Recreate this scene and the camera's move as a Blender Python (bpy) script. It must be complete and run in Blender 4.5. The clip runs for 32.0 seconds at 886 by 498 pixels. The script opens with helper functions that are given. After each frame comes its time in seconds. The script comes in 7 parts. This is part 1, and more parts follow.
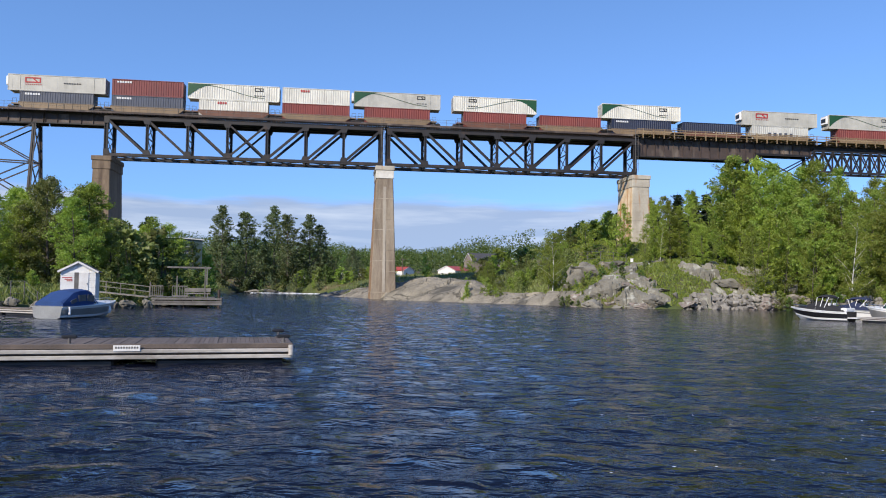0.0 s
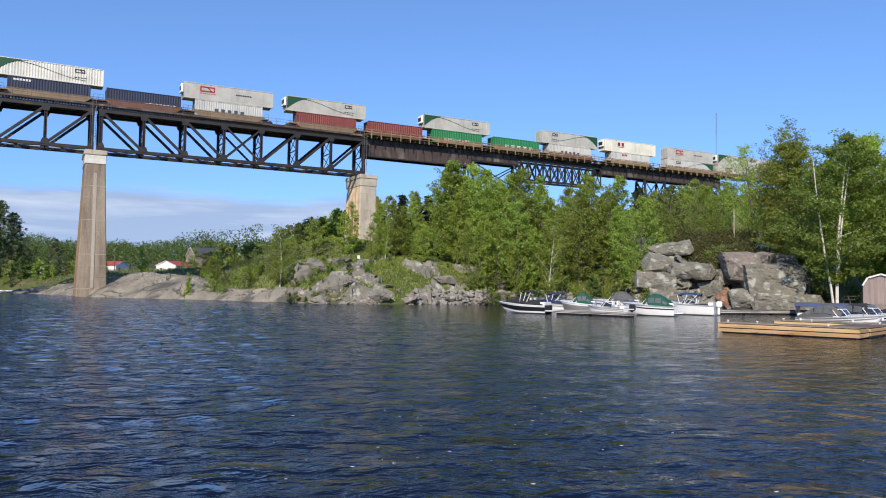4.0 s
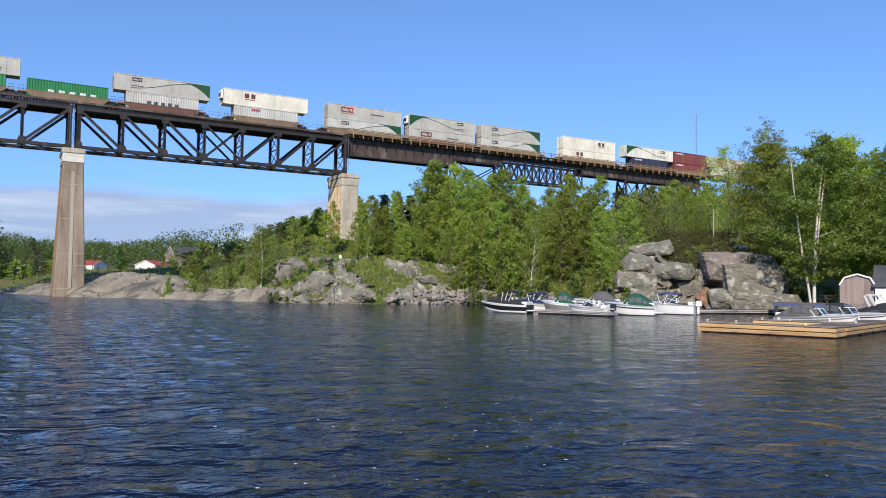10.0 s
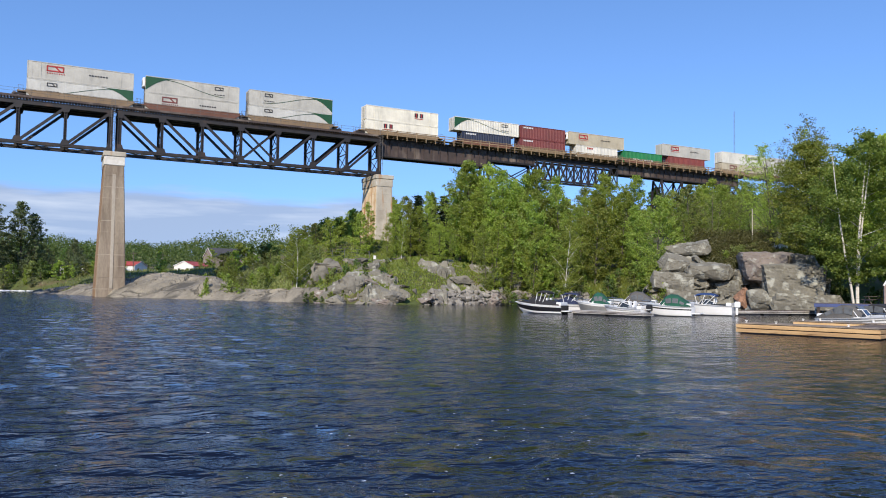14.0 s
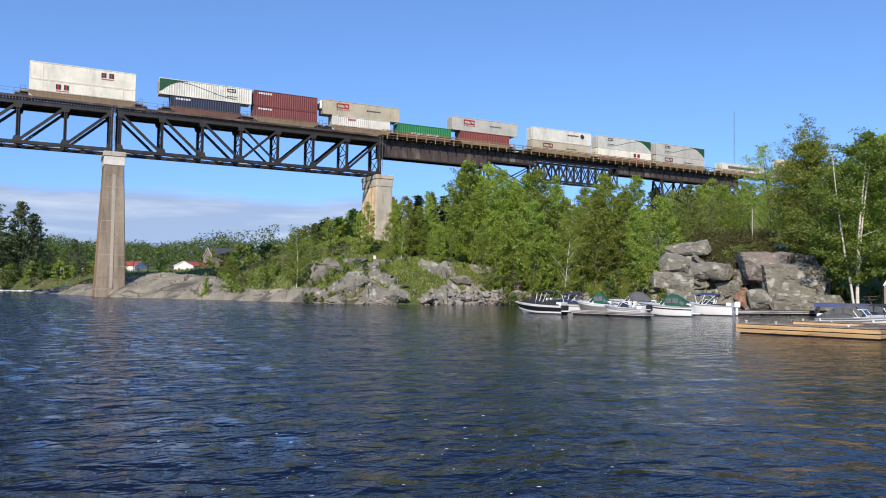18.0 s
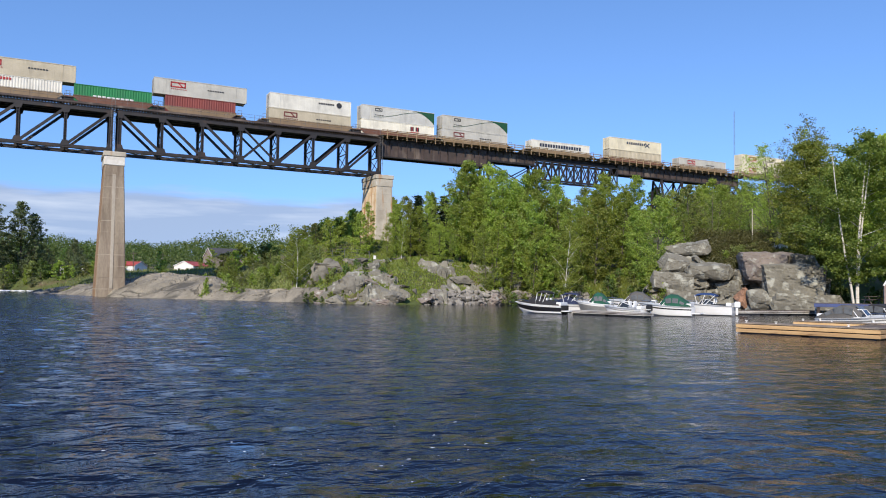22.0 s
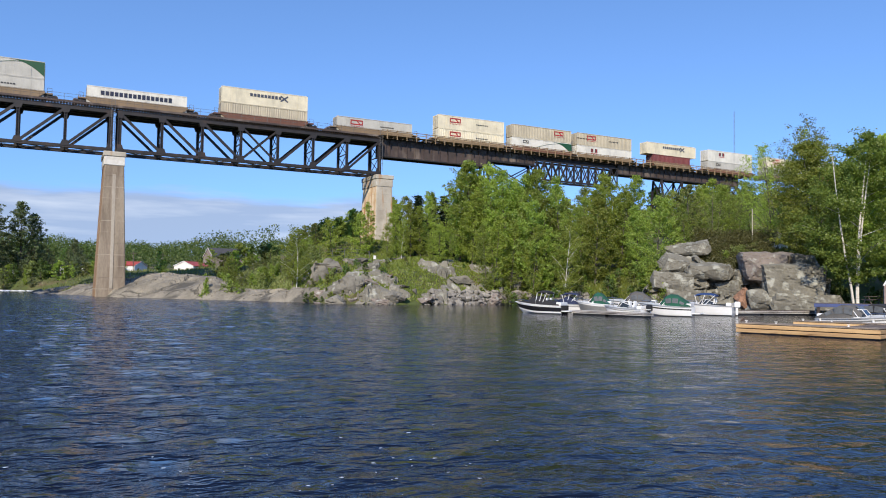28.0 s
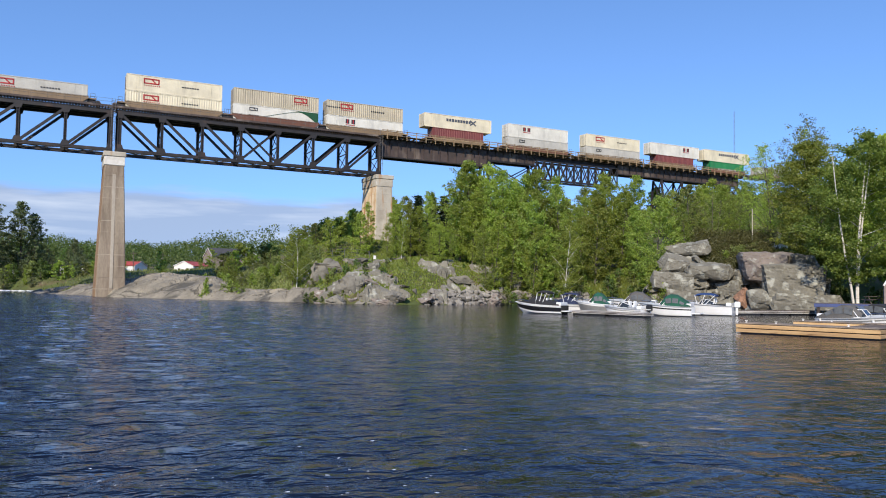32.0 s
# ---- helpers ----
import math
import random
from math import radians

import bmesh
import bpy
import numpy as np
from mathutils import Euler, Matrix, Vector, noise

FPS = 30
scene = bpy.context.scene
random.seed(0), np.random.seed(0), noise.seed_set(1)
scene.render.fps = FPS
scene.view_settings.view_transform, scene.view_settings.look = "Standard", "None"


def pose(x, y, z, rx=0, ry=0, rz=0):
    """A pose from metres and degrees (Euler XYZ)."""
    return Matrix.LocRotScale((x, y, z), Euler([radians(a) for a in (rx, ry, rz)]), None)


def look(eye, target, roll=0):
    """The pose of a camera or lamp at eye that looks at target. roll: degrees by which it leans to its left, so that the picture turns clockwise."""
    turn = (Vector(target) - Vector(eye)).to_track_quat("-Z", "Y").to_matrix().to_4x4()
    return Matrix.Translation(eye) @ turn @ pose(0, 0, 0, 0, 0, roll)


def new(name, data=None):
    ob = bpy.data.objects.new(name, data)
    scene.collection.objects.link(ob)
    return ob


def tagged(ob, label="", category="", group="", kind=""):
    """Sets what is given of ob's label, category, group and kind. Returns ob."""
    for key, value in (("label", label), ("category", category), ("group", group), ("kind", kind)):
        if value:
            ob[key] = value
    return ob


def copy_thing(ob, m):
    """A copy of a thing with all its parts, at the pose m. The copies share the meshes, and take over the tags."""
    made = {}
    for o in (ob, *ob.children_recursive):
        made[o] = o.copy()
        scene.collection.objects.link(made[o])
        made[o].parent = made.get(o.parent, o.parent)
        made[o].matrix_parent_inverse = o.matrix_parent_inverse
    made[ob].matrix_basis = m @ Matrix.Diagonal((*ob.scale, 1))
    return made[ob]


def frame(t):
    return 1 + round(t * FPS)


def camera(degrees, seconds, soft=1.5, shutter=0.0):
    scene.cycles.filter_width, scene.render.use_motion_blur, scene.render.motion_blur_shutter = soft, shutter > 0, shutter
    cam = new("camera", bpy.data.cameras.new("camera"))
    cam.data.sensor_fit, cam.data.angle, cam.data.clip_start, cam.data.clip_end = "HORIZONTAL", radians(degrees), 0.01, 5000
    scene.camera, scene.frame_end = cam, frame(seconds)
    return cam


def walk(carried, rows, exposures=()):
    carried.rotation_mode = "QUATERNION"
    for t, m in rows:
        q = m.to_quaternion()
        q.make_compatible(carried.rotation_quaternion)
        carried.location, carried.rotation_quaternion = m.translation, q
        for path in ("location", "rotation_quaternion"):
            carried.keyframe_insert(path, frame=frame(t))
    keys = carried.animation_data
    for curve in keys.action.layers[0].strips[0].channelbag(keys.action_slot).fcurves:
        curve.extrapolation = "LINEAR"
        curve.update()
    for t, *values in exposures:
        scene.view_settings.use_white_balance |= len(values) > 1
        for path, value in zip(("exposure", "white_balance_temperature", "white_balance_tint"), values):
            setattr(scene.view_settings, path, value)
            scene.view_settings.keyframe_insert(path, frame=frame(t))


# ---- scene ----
EYE = 2.5            # the eye's height over the water
cam = camera(60.74, 32.0, soft=1.05)
PITCH, ROLL = 92.827, -0.806
TURNS = ((0, 0), (0.25, -2.15), (0.5, -4.24), (0.75, -6.30), (1, -8.33), (1.25, -10.05), (1.5, -11.52), (1.75, -12.95), (2, -14.21), (2.5, -16.29), (3, -17.97),
         (3.5, -19.15), (4, -20.40), (4.5, -21.43), (5.2, -21.80), (6.5, -21.77), (10, -21.77), (10.5, -21.69), (11, -21.17), (11.5, -19.69),
         (12, -19.08), (12.5, -19.20), (13, -19.20), (32, -19.20))
walk(cam, [(t, pose(0, 0, EYE, PITCH, ROLL, a)) for t, a in TURNS])

# ---------------------------------------------------------------- light
SUN_AZ, SUN_EL = 214.0, 32.0      # clockwise from +y, and over the horizon
world = bpy.data.worlds.new("world")
scene.world = world
world.use_nodes = True
wn, wl = world.node_tree.nodes, world.node_tree.links
wn.clear()
sky = wn.new("ShaderNodeTexSky")
sky.sky_type, sky.sun_disc = "NISHITA", False
sky.sun_elevation, sky.sun_rotation = radians(SUN_EL), radians(SUN_AZ)
sky.air_density, sky.dust_density, sky.ozone_density = 1.0, 0.0, 5.0
coord = wn.new("ShaderNodeTexCoord")
lift = wn.new("ShaderNodeVectorMath")        # a clear spring sky, with no pale band low down
lift.operation = "ADD"
lift.inputs[1].default_value = (0, 0, 0.19)
wl.new(coord.outputs["Generated"], lift.inputs[0])
wl.new(lift.outputs[0], sky.inputs["Vector"])
blue = wn.new("ShaderNodeMixRGB")
blue.blend_type = "MULTIPLY"
blue.inputs[0].default_value, blue.inputs[2].default_value = 1.0, (0.90, 0.99, 1.10, 1)
wl.new(sky.outputs[0], blue.inputs[1])
sep = wn.new("ShaderNodeSeparateXYZ")
wl.new(coord.outputs["Generated"], sep.inputs[0])
stretch = wn.new("ShaderNodeMapping")
stretch.inputs["Scale"].default_value = (2.3, 2.3, 15.0)
wl.new(coord.outputs["Generated"], stretch.inputs[0])
puffs = wn.new("ShaderNodeTexNoise")
puffs.inputs["Scale"].default_value, puffs.inputs["Detail"].default_value, puffs.inputs["Roughness"].default_value = 1.9, 7.0, 0.55
wl.new(stretch.outputs[0], puffs.inputs["Vector"])
fray = wn.new("ShaderNodeMath")              # the cloud bank's ragged upper edge
fray.operation = "MULTIPLY_ADD"
fray.inputs[1].default_value = -0.075
wl.new(puffs.outputs["Fac"], fray.inputs[0]), wl.new(sep.outputs["Z"], fray.inputs[2])
edge = wn.new("ShaderNodeMapRange")
edge.interpolation_type = "SMOOTHSTEP"
edge.inputs[1].default_value, edge.inputs[2].default_value, edge.inputs[3].default_value, edge.inputs[4].default_value = 0.056, 0.080, 0.80, 0.0
wl.new(fray.outputs[0], edge.inputs[0])
banks = wn.new("ShaderNodeMapping")
banks.inputs["Scale"].default_value, banks.inputs["Location"].default_value = (3.0, 3.0, 30.0), (1.7, 0.4, 0.3)
wl.new(coord.outputs["Generated"], banks.inputs[0])
lit = wn.new("ShaderNodeTexNoise")
lit.inputs["Scale"].default_value, lit.inputs["Detail"].default_value, lit.inputs["Roughness"].default_value = 1.5, 6.0, 0.55
wl.new(banks.outputs[0], lit.inputs["Vector"])
bright = wn.new("ShaderNodeMapRange")
bright.inputs[1].default_value, bright.inputs[2].default_value = 0.46, 0.66
wl.new(lit.outputs["Fac"], bright.inputs[0])
cloud = wn.new("ShaderNodeMixRGB")
cloud.inputs[1].default_value, cloud.inputs[2].default_value = (1.72, 2.02, 2.62, 1), (2.85, 3.05, 3.4, 1)
wl.new(bright.outputs[0], cloud.inputs[0])
cloudy = wn.new("ShaderNodeMixRGB")
wl.new(edge.outputs[0], cloudy.inputs[0]), wl.new(blue.outputs[0], cloudy.inputs[1]), wl.new(cloud.outputs[0], cloudy.inputs[2])
bg = wn.new("ShaderNodeBackground")
bg.inputs["Strength"].default_value = 0.215
wl.new(cloudy.outputs[0], bg.inputs[0])
wo = wn.new("ShaderNodeOutputWorld")
wl.new(bg.outputs[0], wo.inputs[0])

sun = new("sun", bpy.data.lights.new("sun", "SUN"))
sun.data.energy, sun.data.angle, sun.data.color = 4.8, radians(0.53), (1.0, 0.89, 0.73)
_a, _e = radians(SUN_AZ), radians(SUN_EL)
sun.matrix_world = look((math.sin(_a) * math.cos(_e) * 300, math.cos(_a) * math.cos(_e) * 300, math.sin(_e) * 300), (0, 0, 0))
scene.view_settings.exposure = 0.15


# ---------------------------------------------------------------- materials
def surface(name, base, other=None, rough=0.7, metal=0.0, scale=1.5, fine=18.0, amount=0.5, bump=0.15, stretch=(1, 1, 1), spread=0.0, stain=None, stain_scale=0.6,
            stain_at=(0.5, 0.66), stain_stretch=(1, 1, 1), island=0.0, bump_distance=0.03, crack=0.0, crack_stretch=(1, 1, 1)):
    """A two-scale procedural surface: broad patches, fine grain, and stains of another colour."""
    m = bpy.data.materials.new(name)
    m.use_nodes = True
    n, l = m.node_tree.nodes, m.node_tree.links
    b = n["Principled BSDF"]
    b.inputs["Roughness"].default_value, b.inputs["Metallic"].default_value = rough, metal
    other = other or tuple(c * 0.6 for c in base)
    tc = n.new("ShaderNodeTexCoord")
    mp = n.new("ShaderNodeMapping")
    mp.inputs["Scale"].default_value = stretch
    l.new(tc.outputs["Object"], mp.inputs[0])
    broad = n.new("ShaderNodeTexNoise")
    broad.inputs["Scale"].default_value, broad.inputs["Detail"].default_value = scale, 5
    grain = n.new("ShaderNodeTexNoise")
    grain.inputs["Scale"].default_value, grain.inputs["Detail"].default_value = fine, 4
    for t in (broad, grain):
        l.new(mp.outputs[0], t.inputs["Vector"])
    mixed = n.new("ShaderNodeMath")
    mixed.operation = "MULTIPLY_ADD"
    mixed.inputs[1].default_value = 0.45
    l.new(grain.outputs["Fac"], mixed.inputs[0]), l.new(broad.outputs["Fac"], mixed.inputs[2])
    rng = n.new("ShaderNodeMapRange")
    rng.inputs[1].default_value, rng.inputs[2].default_value = 0.55, 0.95
    rng.inputs[3].default_value, rng.inputs[4].default_value = 0.0, amount * 2 if amount < 0.5 else 1.0
    l.new(mixed.outputs[0], rng.inputs[0])
    mix = n.new("ShaderNodeMixRGB")
    mix.inputs[1].default_value, mix.inputs[2].default_value = (*base, 1), (*other, 1)
    l.new(rng.outputs[0], mix.inputs[0])
    colour = mix.outputs[0]
    if stain:
        sm = n.new("ShaderNodeMapping")
        sm.inputs["Scale"].default_value = stain_stretch
        l.new(tc.outputs["Object"], sm.inputs[0])
        st = n.new("ShaderNodeTexNoise")
        st.inputs["Scale"].default_value, st.inputs["Detail"].default_value = stain_scale, 6
        l.new(sm.outputs[0], st.inputs["Vector"])
        sr = n.new("ShaderNodeMapRange")
        sr.inputs[1].default_value, sr.inputs[2].default_value = stain_at
        l.new(st.outputs["Fac"], sr.inputs[0])
        s2 = n.new("ShaderNodeMixRGB")
        s2.inputs[2].default_value = (*stain, 1)
        l.new(sr.outputs[0], s2.inputs[0]), l.new(colour, s2.inputs[1])
        colour = s2.outputs[0]
    if crack:        # joints: dark lines where the rock has split
        cm = n.new("ShaderNodeMapping")
        cm.inputs["Scale"].default_value, cm.inputs["Rotation"].default_value = crack_stretch, (0.2, 0.3, 0.5)
        wander = n.new("ShaderNodeVectorMath")
        wander.operation = "MULTIPLY_ADD"
        wander.inputs[1].default_value = (1.6, 1.6, 1.6)
        l.new(tc.outputs["Object"], cm.inputs[0])
        l.new(broad.outputs["Color"], wander.inputs[0]), l.new(cm.outputs[0], wander.inputs[2])
        vo = n.new("ShaderNodeTexVoronoi")
        vo.feature = "DISTANCE_TO_EDGE"
        vo.inputs["Scale"].default_value = crack
        l.new(wander.outputs[0], vo.inputs["Vector"])
        split = n.new("ShaderNodeMapRange")
        split.inputs[1].default_value, split.inputs[2].default_value = 0.0, 0.022
        l.new(vo.outputs["Distance"], split.inputs[0])
        dk = n.new("ShaderNodeMixRGB")
        dk.inputs[1].default_value = (*(c * 0.22 for c in base), 1)
        l.new(split.outputs[0], dk.inputs[0]), l.new(colour, dk.inputs[2])
        colour = dk.outputs[0]
    if spread or island:
        hs = n.new("ShaderNodeHueSaturation")
        vr = n.new("ShaderNodeMapRange")
        vr.inputs[3].default_value, vr.inputs[4].default_value = 1 - (spread or island), 1 + (spread or island)
        src = n.new("ShaderNodeNewGeometry").outputs["Random Per Island"] if island else n.new("ShaderNodeObjectInfo").outputs["Random"]
        l.new(src, vr.inputs[0]), l.new(vr.outputs[0], hs.inputs["Value"]), l.new(colour, hs.inputs["Color"])
        colour = hs.outputs[0]
    l.new(colour, b.inputs["Base Color"])
    if bump:
        bp = n.new("ShaderNodeBump")
        bp.inputs["Strength"].default_value, bp.inputs["Distance"].default_value = bump, bump_distance
        l.new(mixed.outputs[0], bp.inputs["Height"]), l.new(bp.outputs[0], b.inputs["Normal"])
    return m


def foliage(name, base, other, through_light=0.35):
    """Leaves: each leaf a little different, every tree too, light shining through."""
    m = bpy.data.materials.new(name)
    m.use_nodes = True
    n, l = m.node_tree.nodes, m.node_tree.links
    n.clear()
    geo, info = n.new("ShaderNodeNewGeometry"), n.new("ShaderNodeObjectInfo")
    mix = n.new("ShaderNodeMixRGB")
    mix.inputs[1].default_value, mix.inputs[2].default_value = (*base, 1), (*other, 1)
    l.new(geo.outputs["Random Per Island"], mix.inputs[0])
    hs = n.new("ShaderNodeHueSaturation")
    vr = n.new("ShaderNodeMapRange")
    vr.inputs[3].default_value, vr.inputs[4].default_value = 0.64, 1.34
    hr = n.new("ShaderNodeMapRange")
    hr.inputs[3].default_value, hr.inputs[4].default_value = 0.497, 0.523
    l.new(info.outputs["Random"], vr.inputs[0]), l.new(info.outputs["Random"], hr.inputs[0])
    l.new(vr.outputs[0], hs.inputs["Value"]), l.new(hr.outputs[0], hs.inputs["Hue"]), l.new(mix.outputs[0], hs.inputs["Color"])
    d, t, g = n.new("ShaderNodeBsdfDiffuse"), n.new("ShaderNodeBsdfTranslucent"), n.new("ShaderNodeBsdfGlossy")
    g.inputs["Roughness"].default_value = 0.5
    l.new(hs.outputs[0], d.inputs[0])
    m1, m2 = n.new("ShaderNodeAddShader"), n.new("ShaderNodeMixShader")
    m2.inputs[0].default_value = 0.03
    dim = n.new("ShaderNodeMixRGB")
    dim.blend_type = "MULTIPLY"
    dim.inputs[0].default_value, dim.inputs[2].default_value = 1.0, (through_light * 1.7, through_light * 1.8, through_light, 1)
    l.new(hs.outputs[0], dim.inputs[1]), l.new(dim.outputs[0], t.inputs[0])
    l.new(d.outputs[0], m1.inputs[0]), l.new(t.outputs[0], m1.inputs[1])
    l.new(m1.outputs[0], m2.inputs[1]), l.new(g.outputs[0], m2.inputs[2])
    o = n.new("ShaderNodeOutputMaterial")
    l.new(m2.outputs[0], o.inputs[0])
    return m


def water_material():
    m = bpy.data.materials.new("river_water")
    m.use_nodes = True
    n, l = m.node_tree.nodes, m.node_tree.links
    b = n["Principled BSDF"]
    b.inputs["Base Color"].default_value = (0.004, 0.006, 0.016, 1)
    b.inputs["Roughness"].default_value, b.inputs["IOR"].default_value = 0.07, 1.33
    tc = n.new("ShaderNodeTexCoord")
    last = None
    where, lee = n.new("ShaderNodeVectorMath"), n.new("ShaderNodeMapRange")   # the bay by the cliff lies in the lee
    lee.inputs[1].default_value, lee.inputs[2].default_value, lee.inputs[3].default_value, lee.inputs[4].default_value = -5.0, 13.0, 1.3, 0.26
    where.operation = "DOT_PRODUCT"
    where.inputs[1].default_value = (1.0, -0.22, 0.0)
    l.new(tc.outputs["Object"], where.inputs[0]), l.new(where.outputs["Value"], lee.inputs[0])
    for scale, sx, sy, strength, dist in ((0.8, 0.7, 1.2, 1.0, 0.34), (1.8, 0.75, 1.15, 1.0, 0.24), (5.5, 0.85, 1.1, 1.0, 0.045)):
        mp = n.new("ShaderNodeMapping")
        mp.inputs["Scale"].default_value, mp.inputs["Rotation"].default_value = (sx, sy, 1), (0, 0, 0.12 + 0.09 * scale)
        l.new(tc.outputs["Object"], mp.inputs[0])
        w = n.new("ShaderNodeTexNoise")
        w.inputs["Scale"].default_value, w.inputs["Detail"].default_value, w.inputs["Distortion"].default_value = scale, 3, 0.5
        l.new(mp.outputs[0], w.inputs["Vector"])
        bp = n.new("ShaderNodeBump")
        calm = n.new("ShaderNodeMath")
        calm.operation = "MULTIPLY"
        calm.inputs[1].default_value, bp.inputs["Distance"].default_value = strength, dist
        l.new(lee.outputs[0], calm.inputs[0]), l.new(calm.outputs[0], bp.inputs["Strength"])
        l.new(w.outputs["Fac"], bp.inputs["Height"])
        if last:
            l.new(last.outputs[0], bp.inputs["Normal"])
        last = bp
    l.new(last.outputs[0], b.inputs["Normal"])
    return m


M = {}
M["steel"] = surface("weathered_dark_steel", (0.030, 0.026, 0.026), (0.018, 0.016, 0.016), 0.6, 0.1, 0.8, 9, 0.6, 0.2, stain=(0.07, 0.042, 0.028), stain_scale=0.5, stain_at=(0.55, 0.75))
M["girder"] = surface("rusty_girder_steel", (0.085, 0.06, 0.052), (0.045, 0.034, 0.03), 0.7, 0.1, 0.6, 8, 0.7, 0.2, stain=(0.20, 0.16, 0.13), stain_scale=0.4, stain_at=(0.52, 0.72), stain_stretch=(1, 1, 0.35))
M["grey_steel"] = surface("grey_painted_steel", (0.16, 0.155, 0.15), (0.08, 0.07, 0.065), 0.6, 0.2, 1.2, 12, 0.6, 0.1)
M["timber"] = surface("golden_brown_timber", (0.31, 0.225, 0.13), (0.17, 0.115, 0.065), 0.85, 0, 0.9, 14, 0.7, 0.3, stretch=(0.3, 1, 1), spread=0.25)
M["tie"] = surface("creosoted_tie", (0.09, 0.065, 0.05), (0.04, 0.03, 0.025), 0.9, 0, 1.5, 16, 0.6, 0.2, spread=0.3)
M["rail"] = surface("rail_steel", (0.22, 0.17, 0.14), (0.12, 0.08, 0.06), 0.45, 0.7, 2, 12, 0.5, 0.1)
M["concrete"] = surface("weathered_concrete", (0.34, 0.28, 0.21), (0.20, 0.16, 0.115), 0.9, 0, 0.45, 6, 0.8, 0.25, stretch=(1, 1, 0.3), stain=(0.16, 0.12, 0.09), stain_scale=0.8, stain_at=(0.52, 0.72), stain_stretch=(1.2, 1.2, 0.12))
M["concrete_brown"] = surface("brown_stained_concrete", (0.23, 0.17, 0.115), (0.13, 0.095, 0.066), 0.9, 0, 0.45, 6, 0.8, 0.25, stretch=(1, 1, 0.3), stain=(0.10, 0.07, 0.05), stain_scale=0.8, stain_at=(0.5, 0.7), stain_stretch=(1.2, 1.2, 0.12))
M["concrete_pale"] = surface("pale_concrete", (0.50, 0.46, 0.38), (0.34, 0.30, 0.24), 0.9, 0, 0.5, 7, 0.7, 0.2, stain=(0.38, 0.19, 0.07), stain_scale=0.7, stain_at=(0.55, 0.7), stain_stretch=(1.2, 1.2, 0.14))
M["concrete_rust"] = surface("rust_streaked_concrete", (0.72, 0.60, 0.43), (0.56, 0.38, 0.20), 0.9, 0, 0.5, 7, 0.8, 0.2, stain=(0.42, 0.17, 0.05), stain_scale=0.9, stain_at=(0.5, 0.66), stain_stretch=(1.3, 1.3, 0.12))
M["concrete_orange"] = surface("orange_stained_concrete", (0.33, 0.20, 0.10), (0.22, 0.14, 0.08), 0.9, 0, 0.45, 6, 0.8, 0.25, stretch=(1, 1, 0.3), stain=(0.13, 0.08, 0.05), stain_scale=0.8, stain_at=(0.52, 0.72), stain_stretch=(1.2, 1.2, 0.12))
M["casting"] = surface("pale_casting_line", (0.43, 0.37, 0.29), (0.24, 0.195, 0.145), 0.9, 0, 0.9, 6, 0.9, 0.25)
M["concrete_strip"] = surface("washed_concrete", (0.43, 0.38, 0.31), (0.30, 0.26, 0.21), 0.9, 0, 0.45, 6, 0.8, 0.25, stretch=(1, 1, 0.3))
M["cap_white"] = surface("whitewashed_concrete", (0.72, 0.70, 0.64), (0.55, 0.52, 0.46), 0.85, 0, 0.8, 8, 0.6, 0.15)
M["rock"] = surface("grey_granite", (0.225, 0.208, 0.17), (0.125, 0.116, 0.095), 0.9, 0, 0.35, 4, 0.8, 0.5, stain=(0.075, 0.07, 0.06), stain_scale=0.3, stain_at=(0.52, 0.68), spread=0.12, bump_distance=0.12)
M["shelf"] = surface("bare_ice_worn_granite", (0.285, 0.255, 0.20), (0.15, 0.135, 0.108), 0.9, 0, 0.35, 2.2, 0.9, 0.7, stain=(0.085, 0.078, 0.064), stain_scale=0.3, stain_at=(0.5, 0.62), stain_stretch=(0.5, 1, 1), bump_distance=0.3, crack=0.17, crack_stretch=(0.6, 1.2, 1.5))
M["rock_pink"] = surface("pinkish_granite", (0.25, 0.205, 0.175), (0.16, 0.138, 0.12), 0.9, 0, 0.4, 4, 0.8, 0.5, stain=(0.34, 0.33, 0.29), stain_scale=1.4, stain_at=(0.56, 0.66), spread=0.15, bump_distance=0.12)
M["stone"] = surface("riprap_stone", (0.25, 0.23, 0.20), (0.14, 0.13, 0.115), 0.9, 0, 1.2, 9, 0.8, 0.5, spread=0.35, bump_distance=0.05)
M["ground"] = surface("grassy_ground", (0.085, 0.115, 0.025), (0.055, 0.06, 0.02), 0.95, 0, 0.25, 3.5, 0.9, 0.6, stain=(0.13, 0.10, 0.055), stain_scale=0.12, stain_at=(0.5, 0.62), bump_distance=0.2)
M["water"] = water_material()
M["leaf"] = foliage("spring_leaves", (0.172, 0.200, 0.036), (0.108, 0.138, 0.026), 0.60)
M["leaf_bright"] = foliage("yellow_green_leaves", (0.205, 0.232, 0.040), (0.136, 0.162, 0.030), 0.60)
M["leaf_dark"] = foliage("dark_leaves", (0.095, 0.13, 0.03), (0.055, 0.085, 0.022), 0.4)
M["leaf_olive"] = foliage("olive_leaves", (0.155, 0.165, 0.052), (0.10, 0.115, 0.036), 0.4)
M["leaf_birch"] = foliage("deep_green_birch_leaves", (0.158, 0.198, 0.038), (0.098, 0.136, 0.026), 0.62)
M["leaf_juniper"] = foliage("olive_juniper", (0.125, 0.118, 0.036), (0.07, 0.075, 0.026), 0.3)
M["leaf_dusk"] = foliage("grey_green_leaves", (0.105, 0.122, 0.058), (0.066, 0.082, 0.040), 0.4)
